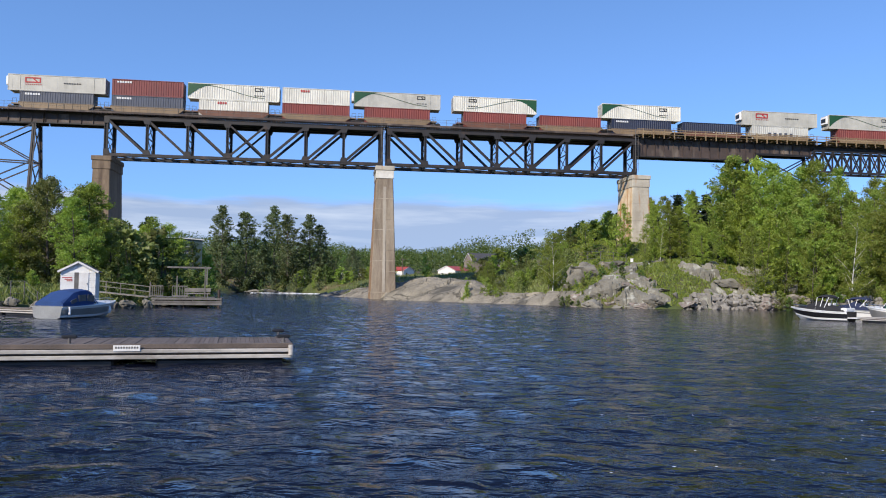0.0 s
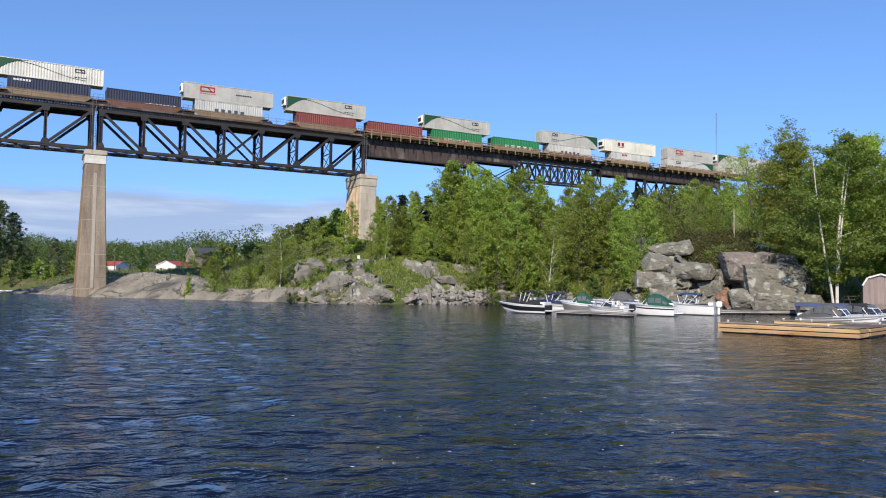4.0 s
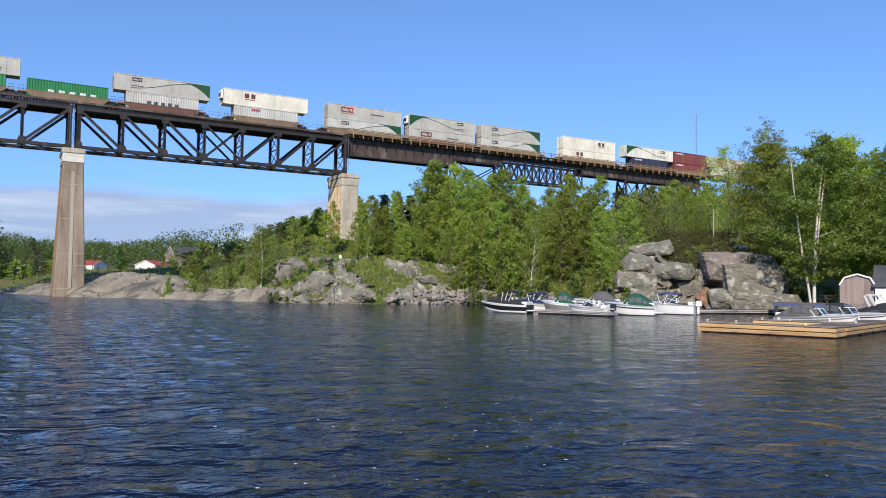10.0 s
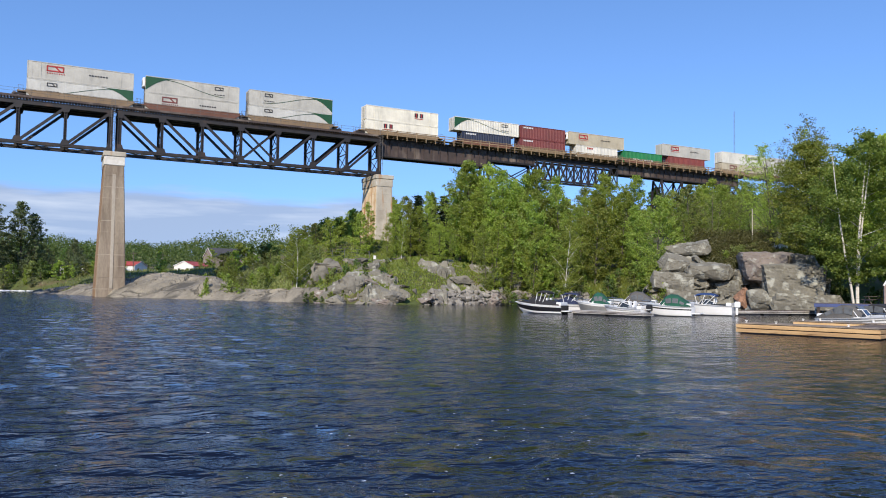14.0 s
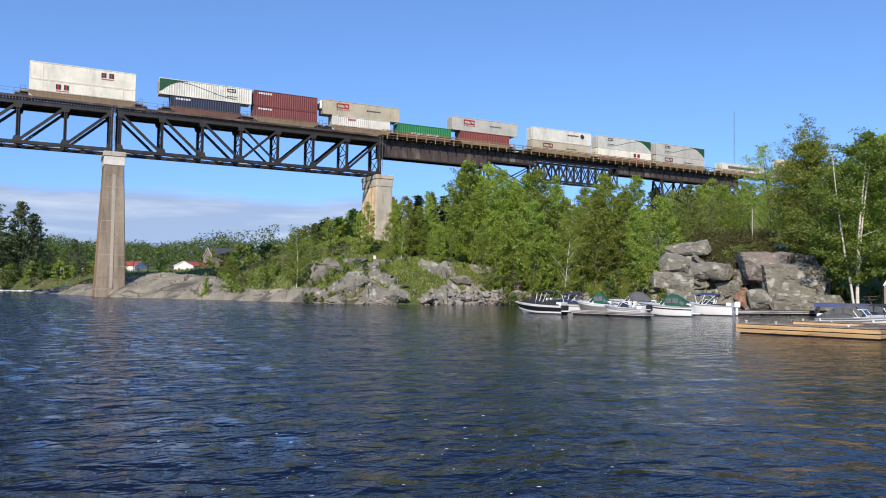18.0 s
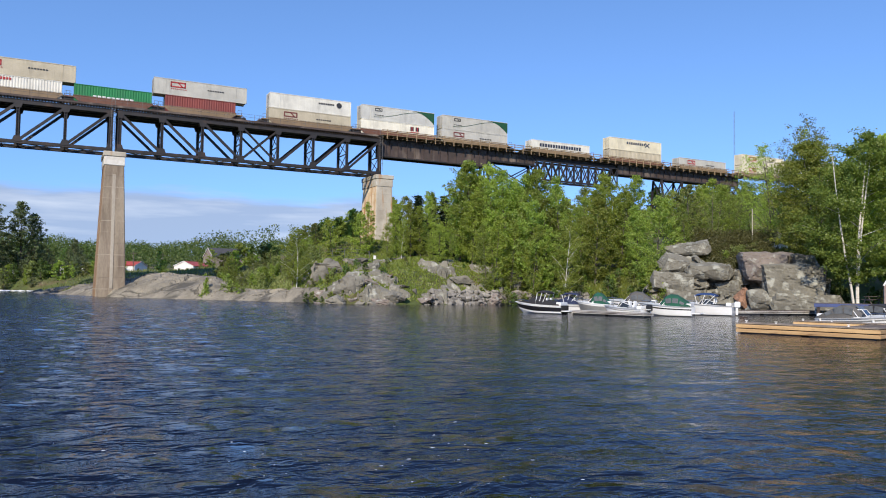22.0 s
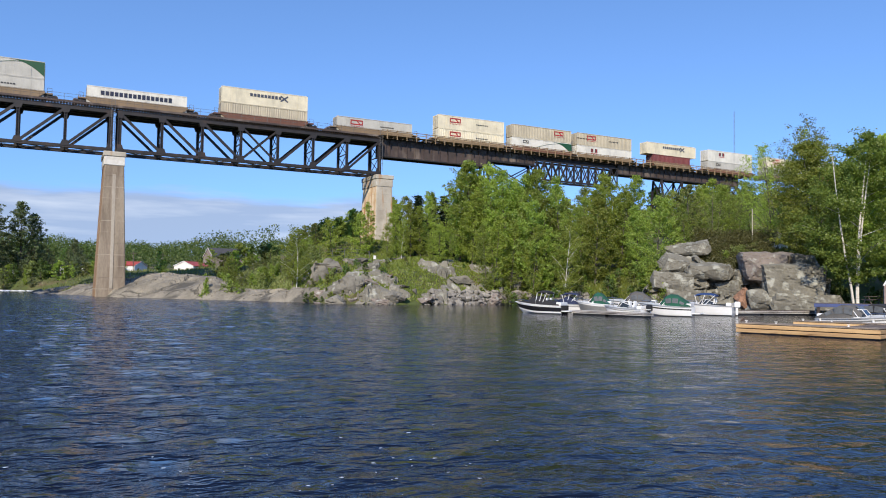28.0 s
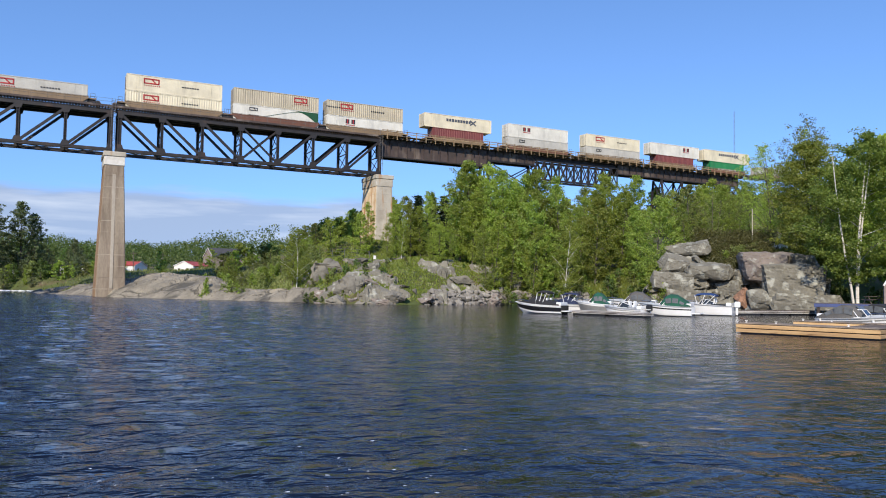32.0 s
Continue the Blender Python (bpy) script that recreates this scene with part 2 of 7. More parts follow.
M["needle"] = foliage("dark_needles", (0.02, 0.038, 0.014), (0.012, 0.024, 0.01), 0.1)
M["bark"] = surface("grey_bark", (0.13, 0.11, 0.09), (0.06, 0.05, 0.042), 0.95, 0, 2, 18, 0.7, 0.4)
M["birch_bark"] = surface("white_birch_bark", (0.68, 0.65, 0.58), (0.5, 0.46, 0.4), 0.8, 0, 2, 10, 0.5, 0.2, stain=(0.07, 0.06, 0.05), stain_scale=3, stain_at=(0.6, 0.68), stain_stretch=(0.5, 0.5, 3))
M["dock_wood"] = surface("grey_weathered_planks", (0.15, 0.118, 0.10), (0.085, 0.068, 0.058), 0.9, 0, 1.2, 16, 0.8, 0.3, spread=0.22)
M["new_wood"] = surface("fresh_pine_lumber", (0.56, 0.37, 0.18), (0.34, 0.20, 0.09), 0.75, 0, 1.3, 14, 0.9, 0.25, stretch=(0.3, 1, 2.5), spread=0.2, stain=(0.17, 0.09, 0.04), stain_scale=2.2, stain_at=(0.62, 0.72), stain_stretch=(0.35, 1, 2))
M["white_paint"] = surface("worn_white_paint", (0.78, 0.77, 0.75), (0.6, 0.58, 0.55), 0.5, 0, 1.2, 10, 0.5, 0.08)
M["white_trim"] = surface("aged_white_fascia", (0.54, 0.51, 0.47), (0.24, 0.22, 0.20), 0.7, 0, 0.9, 10, 0.7, 0.1, stretch=(0.4, 1, 1))
M["black"] = surface("black_plastic", (0.02, 0.02, 0.022), (0.012, 0.012, 0.013), 0.4, 0, 2, 20, 0.5, 0.05)
PAINT = {}


def paint(key, base, dirt=0.35):
    PAINT[key] = surface("paint_" + key, base, tuple(c * 0.78 for c in base), 0.55, 0, 0.5, 7, 0.5, 0.06,
                         stain=tuple(c * 0.45 + 0.02 for c in base), stain_scale=0.9, stain_at=(0.56, 0.56 + dirt), stain_stretch=(1, 1, 0.25))


for key, rgb in dict(grey=(0.50, 0.485, 0.43), white=(0.71, 0.69, 0.61), cream=(0.74, 0.67, 0.49), ivory=(0.80, 0.76, 0.63), tan=(0.50, 0.44, 0.32), red=(0.22, 0.045, 0.035), maroon=(0.19, 0.045, 0.04),
                     slate=(0.075, 0.085, 0.115), navy=(0.02, 0.028, 0.06), green=(0.012, 0.20, 0.06), dark_green=(0.012, 0.075, 0.028), silver=(0.56, 0.555, 0.51),
                     logo_red=(0.45, 0.03, 0.03), logo_black=(0.03, 0.03, 0.035), logo_white=(0.8, 0.8, 0.8), wellcar=(0.25, 0.175, 0.10), wellcar_red=(0.17, 0.075, 0.045), blue=(0.015, 0.055, 0.26)).items():
    paint(key, rgb)


# ---------------------------------------------------------------- mesh helpers
def obj(name, bm, material, parent=None, label="", smooth=False):
    me = bpy.data.meshes.new(name)
    bm.to_mesh(me)
    bm.free()
    for m in material if isinstance(material, (list, tuple)) else [material]:
        me.materials.append(m)
    if smooth:
        for p in me.polygons:
            p.use_smooth = True
    ob = new(name, me)
    ob.parent = parent
    if label:
        ob["label"] = label
    return ob


def part(name, bm, material, parent, label="", smooth=False):
    return obj(name, bm, material, parent, label, smooth)


def empty(name, m=None):
    e = new(name)
    e.empty_display_size = 0.5
    if m is not None:
        e.matrix_world = m
    return e


def box(bm, c, size, bevel=0.0, m=None, mi=0):
    """A box by centre and size, with its edges taken off."""
    r = bmesh.ops.create_cube(bm, size=1.0, matrix=Matrix.Translation(c) @ Matrix.Diagonal((*size, 1)))
    vs = r["verts"]
    if bevel:
        es = list({e for v in vs for e in v.link_edges})
        r2 = bmesh.ops.bevel(bm, geom=es, offset=bevel, segments=1, affect="EDGES")
        vs = list({v for f in r2["faces"] for v in f.verts} | {v for v in vs if v.is_valid})
    if m is not None:
        bmesh.ops.transform(bm, matrix=m, verts=vs)
    if mi:
        for f in {f for v in vs for f in v.link_faces}:
            f.material_index = mi
    return vs


def beam(bm, p, q, w, h, bevel=0.0):
    """A straight member from p to q, w wide across and h high."""
    p, q = Vector(p), Vector(q)
    ax = (q - p)
    L = ax.length
    ax.normalize()
    up = Vector((0, 0, 1)) if abs(ax.z) < 0.95 else Vector((1, 0, 0))
    side = up.cross(ax).normalized()
    up = ax.cross(side)
    m = Matrix((ax, side, up)).transposed().to_4x4()
    m.translation = (p + q) / 2
    return box(bm, (0, 0, 0), (L, w, h), bevel, m)


def tube(bm, p, q, r0, r1=None, seg=8):
    p, q = Vector(p), Vector(q)
    r1 = r0 if r1 is None else r1
    m = (q - p).to_track_quat("Z", "Y").to_matrix().to_4x4()
    m.translation = (p + q) / 2
    return bmesh.ops.create_cone(bm, cap_ends=True, segments=seg, radius1=r0, radius2=r1, depth=(q - p).length, matrix=m)["verts"]


def limb(bm, pts, r0, r1, seg=6):
    """A bent tapering limb through points."""
    rings = []
    for k, p in enumerate(pts):
        p = Vector(p)
        d = (Vector(pts[min(k + 1, len(pts) - 1)]) - Vector(pts[max(k - 1, 0)])).normalized()
        q = d.to_track_quat("Z", "Y")
        r = r0 + (r1 - r0) * k / (len(pts) - 1)
        rings.append([bm.verts.new(p + q @ Vector((math.cos(6.283 * j / seg) * r, math.sin(6.283 * j / seg) * r, 0))) for j in range(seg)])
    for a, b in zip(rings, rings[1:]):
        for j in range(seg):
            bm.faces.new((a[j], a[(j + 1) % seg], b[(j + 1) % seg], b[j]))
    bm.faces.new(rings[-1])


def hexa(bm, corners):
    """A solid from eight corners: four below, four above, in the same order."""
    v = [bm.verts.new(c) for c in corners]
    for f in ((3, 2, 1, 0), (4, 5, 6, 7), (0, 1, 5, 4), (1, 2, 6, 5), (2, 3, 7, 6), (3, 0, 4, 7)):
        bm.faces.new([v[i] for i in f])
    return v


def polar(az, r, z=0.0):
    """A place by bearing from the eye (degrees, to the right of ahead) and distance."""
    a = radians(az)
    return Vector((math.sin(a) * r, math.cos(a) * r, z))


# ---------------------------------------------------------------- ground and water
SHORE = ((-46, -14), (-48, 40), (-45, 66), (-35, 74), (-31, 86), (-38, 108), (-48, 150), (-58, 200), (-60, 222), (-29, 204), (-22, 178), (-22, 163), (-11, 142), (5, 127),
         (14, 113), (19, 101.5), (24, 98.5), (36, 98), (47, 100), (55, 91), (60, 82), (65, 74), (73, 69), (88, 64), (96, 40), (98, -14))
SPOTS = ((33, 146, 11.5), (47, 126, 7.5), (62, 122, 9.0), (32, 117, 6.8), (37, 115, 7.6), (45, 114, 6.6), (54, 114, 6.2), (29, 113, 5.4), (22, 120, 7.6), (50, 107, 4.2), (40, 100, 1.0), (64, 94, 5.0), (72, 86, 9.2), (76, 97, 10.6), (88, 112, 11.5), (100, 122, 13),
         (136, 160, 27), (112, 172, 23), (116, 150, 21), (84, 168, 15), (60, 182, 13), (78, 67, 1.7), (92, 66, 1.8), (104, 84, 9), (124, 92, 15), (-44, 82, 2.0)) + ((-60, 92, 4.0), (-59, 134, 10),
         (-82, 150, 13), (-62, 200, 4), (-112, 120, 16), (-42, 118, 2.5), (0, 150, 2.4), (6, 132, 1.6), (13, 120, 2.2), (-14, 141, 1.4), (0, 230, 3), (-30, 260, 2.5), (-80, 300, 4),
         (66, 80, 7.0), (62, 86, 6.5), (60, 300, 15), (0, 500, 10), (-200, 400, 14), (200, 400, 34), (0, -40, 2), (150, 0, 8), (-150, 0, 8))


def shore_distance(x, y):
    """Distance to the waterline; positive on land."""
    best, inside = np.full(x.shape, 1e9), np.zeros(x.shape, bool)
    for (ax, ay), (bx, by) in zip(SHORE, SHORE[1:] + SHORE[:1]):
        dx, dy = bx - ax, by - ay
        t = np.clip(((x - ax) * dx + (y - ay) * dy) / (dx * dx + dy * dy), 0, 1)
        best = np.minimum(best, np.hypot(x - ax - t * dx, y - ay - t * dy))
        if ay != by:
            inside ^= ((ay > y) != (by > y)) & (x < (bx - ax) * (y - ay) / (by - ay) + ax)
    return np.where(inside, -best, best)


def wobble(x, y, scale, seed):
    """A cheap smooth unevenness from a few crossed waves."""
    g = np.random.RandomState(seed)
    out = 0
    for k in range(6):
        a, f, p = g.rand() * 6.28, (0.6 + 1.2 * g.rand()) / scale * 6.28, g.rand() * 6.28
        out = out + np.sin((x * math.cos(a) + y * math.sin(a)) * f + p)
    return out / 6


def land(x, y):
    """Height of the ground at x, y (arrays)."""
    x, y = np.asarray(x, float), np.asarray(y, float)
    d = shore_distance(x, y) + 0.8 * wobble(x, y, 9, 3)
    num, den = 0, 0
    for sx, sy, sz in SPOTS:
        w = 1 / ((x - sx) ** 2 + (y - sy) ** 2 + 16) ** 1.6
        num, den = num + w * sz, den + w
    hill = num / den
    steep = np.exp(-(((x - 66) / 9) ** 2 + ((y - 77) / 10) ** 2))          # the bluff rises straight from the water
    rise = 1 - np.exp(-np.maximum(d, 0) / (5.0 - 3.4 * steep))
    r = np.hypot(x, y)
    far = 24 * np.clip((r - 300) / 500, 0, 1) ** 1.2 * (1 + 0.5 * wobble(x, y, 420, 8))
    z = 0.12 + hill * rise + 0.35 * rise * wobble(x, y, 14, 5) + 0.15 * rise * wobble(x, y, 4, 6) + far
    return np.where(d > 0, z, np.maximum(-2.5, 0.1 + 0.35 * d))


def height(x, y):
    return float(land(np.array([x]), np.array([y]))[0])


def fan(azimuths, radii, zfun):
    A, R = np.meshgrid(np.radians(azimuths), radii)
    X, Y = np.sin(A) * R, np.cos(A) * R
    Z = zfun(X, Y)
    na, nr = len(azimuths), len(radii)
    verts = np.stack([X, Y, Z], -1).reshape(-1, 3)
    i = (np.arange(nr - 1)[:, None] * na + np.arange(na - 1)[None, :]).ravel()
    return verts, np.stack([i, i + 1, i + na + 1, i + na], -1)[:, ::-1]


def sheet(name, verts, faces, material, smooth=True):
    me = bpy.data.meshes.new(name)
    me.from_pydata(verts.tolist() if hasattr(verts, "tolist") else verts, [], faces.tolist() if hasattr(faces, "tolist") else faces)
    me.materials.append(material)
    if smooth:
        me.polygons.foreach_set("use_smooth", [True] * len(me.polygons))
    me.update()
    return new(name, me)


_az = np.unique(np.concatenate([np.arange(-180, -42, 4.0), np.arange(-42, 58, 0.4), np.arange(58, 181, 4.0), [180.0]]))
_rad = np.concatenate([[0.02], np.linspace(3, 60, 20)[:-1], np.arange(60, 230, 1.6), np.geomspace(230, 4500, 60)])
ground = sheet("ground", *fan(_az, _rad, land), M["ground"])
tagged(ground, "grassy riverbank rising into a wooded hill", "ground", kind="structure")


def ripples(x, y):
    r = np.hypot(x, y)
    fade = np.clip(1 - r / 280, 0, 1) * np.interp(x - 0.22 * y, (-5, 13), (1.3, 0.32))
    return fade * (0.04 * wobble(x, y, 2.4, 11) + 0.03 * wobble(x, y, 5.5, 12) + 0.028 * wobble(x, y * 1.3, 1.3, 13))


_rad = np.concatenate([[0.02, 1.0, 2.0, 3.0], np.geomspace(4, 120, 330), np.geomspace(122, 420, 40)])
_az = np.unique(np.concatenate([np.arange(-180, -44, 6.0), np.arange(-40, 62, 0.4), np.arange(64, 180, 6.0), [180.0]]))
river = sheet("water", *fan(_az, _rad, ripples), M["water"])
tagged(river, "dark blue rippled river water", "water", kind="structure")

# ---------------------------------------------------------------- the railway bridge
TURN = 8.2
BRIDGE = pose(-59.2, 131.0, 0, 0, 0, TURN)      # x along the track, y away, z up from the water
RAIL = 32.3


def on_bridge(name):
    return empty(name, BRIDGE)


def truss_span(s0, s1, n=7):
    """A deck truss of n panels between two piers, its members each a part."""
    t = tagged(on_bridge("truss_span"), "dark riveted steel deck truss span over the river", "bridge span", "truss spans of the bridge")
    zt, zb, step = 31.15, 24.72, (s1 - s0) / n
    xs = [s0 + 0.35 + (s1 - s0 - 0.7) * k / n for k in range(n + 1)]
    for y in (0.0, 5.0):
        bm = bmesh.new()
        box(bm, ((s0 + s1) / 2, y, zt), (s1 - s0, 0.5, 0.62), 0.03)
        box(bm, ((s0 + s1) / 2, y, zt + 0.33), (s1 - s0, 0.66, 0.05))
        part("top_chord", bm, M["steel"], t)
        bm = bmesh.new()
        box(bm, ((s0 + s1) / 2, y, zb), (s1 - s0, 0.42, 0.52), 0.03)
        box(bm, ((s0 + s1) / 2, y, zb - 0.28), (s1 - s0, 0.58, 0.05))
        part("bottom_chord", bm, M["steel"], t)
        for k, x in enumerate(xs):
            end = k in (0, n)
            w = 0.62 if end else 0.46
            bm = bmesh.new()
            for dx in (-w / 2 + 0.06, w / 2 - 0.06):
                box(bm, (x + dx, y, (zt + zb) / 2), (0.12, 0.44, zt - zb))
            box(bm, (x, y, (zt + zb) / 2), (w - 0.1, 0.05, zt - zb))
            for j in range(12):
                z0 = zb + 0.4 + (zt - zb - 0.8) * j / 12
                box(bm, (x, y - 0.2, z0), (w, 0.03, 0.07))
            part("vertical_post", bm, M["steel"], t)
            for z, sgn in ((zb, 1), (zt, -1)):
                bm = bmesh.new()
                g0, g1 = 0.75, 0.42
                dz = sgn * 0.95
                y0, y1 = y - 0.27, y + 0.27
                a = [(x - g0, z), (x + g0, z), (x + g1, z + dz), (x - g1, z + dz)]
                if end:
                    a = [(x - 0.34 if k == 0 else x - g0, z), (x + g0 if k == 0 else x + 0.34, z), (x + (g1 if k == 0 else 0.34), z + dz), (x - (0.34 if k == 0 else g1), z + dz)]
                hexa(bm, [(p, y0, q) for p, q in a] + [(p, y1, q) for p, q in a])
                bmesh.ops.recalc_face_normals(bm, faces=bm.faces)
                part("gusset_plate", bm, M["steel"], t)
        half = n // 2
        for k in range(n):
            for down in ((True, False) if k == half else (k < half,)):
                za, zc = (zt - 0.2, zb + 0.2) if down else (zb + 0.2, zt - 0.2)
                bm = bmesh.new()
                w = 0.3 if k == half else 0.42
                for dy in (-0.16, 0.16):
                    beam(bm, (xs[k] + 0.1, y + dy, za), (xs[k + 1] - 0.1, y + dy, zc), 0.08, w)
                beam(bm, (xs[k] + 0.1, y, za), (xs[k + 1] - 0.1, y, zc), 0.3, 0.06)
                part("diagonal", bm, M["steel"], t)
    for k, x in enumerate(xs):
        bm = bmesh.new()
        box(bm, (x, 2.5, zt), (0.35, 4.6, 0.7))
        part("floor_beam", bm, M["steel"], t)
        bm = bmesh.new()
        for z0, z1 in ((zb + 0.3, (zb + zt) / 2), ((zb + zt) / 2, zt - 0.4)):
            beam(bm, (x, 0.2, z0), (x, 4.8, z1), 0.1, 0.12)
            beam(bm, (x, 4.8, z0), (x, 0.2, z1), 0.1, 0.12)
        box(bm, (x, 2.5, (zb + zt) / 2), (0.14, 4.6, 0.2))
        box(bm, (x, 2.5, zb), (0.2, 4.6, 0.3))
        part("sway_frame", bm, M["steel"], t)
    for k in range(n):
        for ya, yb in ((0.2, 4.8), (4.8, 0.2)):
            bm = bmesh.new()
            beam(bm, (xs[k], ya, zb - 0.1), (xs[k + 1], yb, zb - 0.1), 0.16, 0.12)
            part("lateral_brace", bm, M["steel"], t)
    for y in (1.6, 3.4):
        bm = bmesh.new()
        box(bm, ((s0 + s1) / 2, y, 31.45), (s1 - s0, 0.32, 0.95))
        part("stringer", bm, M["steel"], t)
    return t


truss_span(-0.4, 48.35)
truss_span(49.0, 97.2)


def pier(s, w0, w1, ztop, zbase, y0, y1, skew, material, side, label, cap=None):
    """A battered concrete pier: a shaft of courses, and a cap."""
    p = tagged(on_bridge("bridge_pier"), label, "bridge pier", "concrete piers of the bridge")
    n = 12 if cap else 8
    for k in range(n):
        f0, f1 = k / n, (k + 1) / n
        za, zb_ = zbase + (ztop - 2.2 - zbase) * f0, zbase + (ztop - 2.2 - zbase) * f1 - 0.015
        wa, wb = w0 + (w1 - w0) * f0, w0 + (w1 - w0) * f1
        ya, yb = skew * (1 - f0), skew * (1 - f1)
        bm = bmesh.new()
        hexa(bm, [(s - wa / 2, y0 - ya, za), (s + wa / 2, y0 - ya, za), (s + wa / 2, y1 + ya, za), (s - wa / 2, y1 + ya, za),
                  (s - wb / 2, y0 - yb, zb_), (s + wb / 2, y0 - yb, zb_), (s + wb / 2, y1 + yb, zb_), (s - wb / 2, y1 + yb, zb_)])
        bmesh.ops.recalc_face_normals(bm, faces=bm.faces)
        es = [e for e in bm.edges if abs(e.verts[0].co.z - e.verts[1].co.z) > 0.5]
        bmesh.ops.bevel(bm, geom=es, offset=0.12, segments=1, affect="EDGES")
        for f in bm.faces:
            if side and f.normal.x < -0.9:
                f.material_index = 1
        part("shaft_course", bm, [material, side or material], p)
        if cap and k in (1, 3, 4, 6, 7, 9, 10):
            bm = bmesh.new()
            box(bm, (s, (y0 + y1) / 2, za), (wa + 0.03, y1 - y0 + 2 * ya + 0.03, 0.05 + 0.05 * (k * 7 % 3)))
            part("casting_line", bm, M["casting"], p, "paler casting line of concrete")
    bm = bmesh.new()
    box(bm, (s, (y0 + y1) / 2, ztop - 1.55), (w1 + 0.22, y1 - y0 + 0.22, 1.5), 0.06)
    part("cap_block", bm, cap or material, p)
    bm = bmesh.new()
    box(bm, (s, (y0 + y1) / 2, ztop - 0.4), (w1 + 0.5, y1 - y0 + 0.5, 0.8), 0.07)
    part("coping", bm, cap and M["concrete_pale"] or material, p)
    if cap:
        bm = bmesh.new()
        yf0, yf1 = y0 - skew + 0.02, y0 + 0.02
        hexa(bm, [(s - 0.25, yf0 - 0.06, zbase + 2), (s + 0.25, yf0 - 0.06, zbase + 2), (s + 0.25, yf0 + 0.4, zbase + 2), (s - 0.25, yf0 + 0.4, zbase + 2),
                  (s - 0.25, yf1 - 0.06, ztop - 3.2), (s + 0.25, yf1 - 0.06, ztop - 3.2), (s + 0.25, yf1 + 0.4, ztop - 3.2), (s - 0.25, yf1 + 0.4, ztop - 3.2)])
        bmesh.ops.recalc_face_normals(bm, faces=bm.faces)
        part("drain_strip", bm, M["concrete_strip"], p, "paler vertical strip of concrete")
    for y in (0.0, 5.0):
        for dx in (-0.7, 0.7):
            bm = bmesh.new()
            box(bm, (s + dx, y, ztop + 0.09), (0.7, 0.9, 0.18), 0.02)
            part("bearing", bm, M["steel"], p)
    return p


pier(-0.3, 3.5, 2.9, 24.25, 7.5, -1.2, 6.3, 0.5, M["concrete_brown"], None, "tall weathered brown concrete bridge pier on the wooded bank")
pier(48.7, 4.7, 3.0, 24.25, -0.6, -1.2, 6.3, 1.0, M["concrete"], M["concrete_orange"], "tall tapering concrete bridge pier on a bare rock", M["cap_white"])
pier(97.6, 4.0, 3.3, 24.25, 9.0, -1.2, 6.3, 0.4, M["concrete_pale"], M["concrete_rust"], "pale concrete bridge pier with orange rust streaks on the hillside")


def girder_span(s0, s1, ztop, zbot, panel=1.9):
    g = tagged(on_bridge("girder_span"), "rusty brown steel plate girder span of the railway bridge", "bridge span", "girder spans of the bridge")
    for y in (1.2, 3.8):
        bm = bmesh.new()
        box(bm, ((s0 + s1) / 2, y, (ztop + zbot) / 2), (s1 - s0, 0.05, ztop - zbot))
        part("web_plate", bm, M["girder"], g)
        for z in (ztop, zbot):
            bm = bmesh.new()
            box(bm, ((s0 + s1) / 2, y, z), (s1 - s0, 0.45, 0.12))
            box(bm, ((s0 + s1) / 2, y, z + (-0.13 if z == ztop else 0.13)), (s1 - s0, 0.16, 0.15))
            part("flange", bm, M["steel"], g)
        n = max(3, round((s1 - s0) / panel))
        for k in range(n + 1):
            bm = bmesh.new()
            x = s0 + 0.06 + (s1 - s0 - 0.12) * k / n
            box(bm, (x, y - 0.11, (ztop + zbot) / 2), (0.1, 0.17, ztop - zbot - 0.2))
            part("stiffener", bm, M["girder"], g)
    bm = bmesh.new()
    n = max(2, round((s1 - s0) / 4))
    for k in range(n):
        xa, xb = s0 + (s1 - s0) * k / n, s0 + (s1 - s0) * (k + 1) / n
        beam(bm, (xa, 1.25, zbot + 0.2), (xb, 3.75, zbot + 0.2), 0.12, 0.12)
        beam(bm, (xa, 1.25, ztop - 0.3), (xa, 3.75, zbot + 0.3), 0.12, 0.12)
        beam(bm, (xa, 1.25, zbot + 0.3), (xa, 3.75, ztop - 0.3), 0.12, 0.12)
    part("cross_bracing", bm, M["steel"], g)
    return g


girder_span(-38.0, -10.8, 31.9, 30.0)
girder_span(-10.6, -0.6, 31.9, 30.0)
girder_span(97.6, 122.3, 31.95, 28.25)
girder_span(122.5, 134.6, 31.9, 29.75)
girder_span(158.3, 178.6, 31.9, 29.6)
girder_span(178.8, 198.6, 31.9, 29.5)


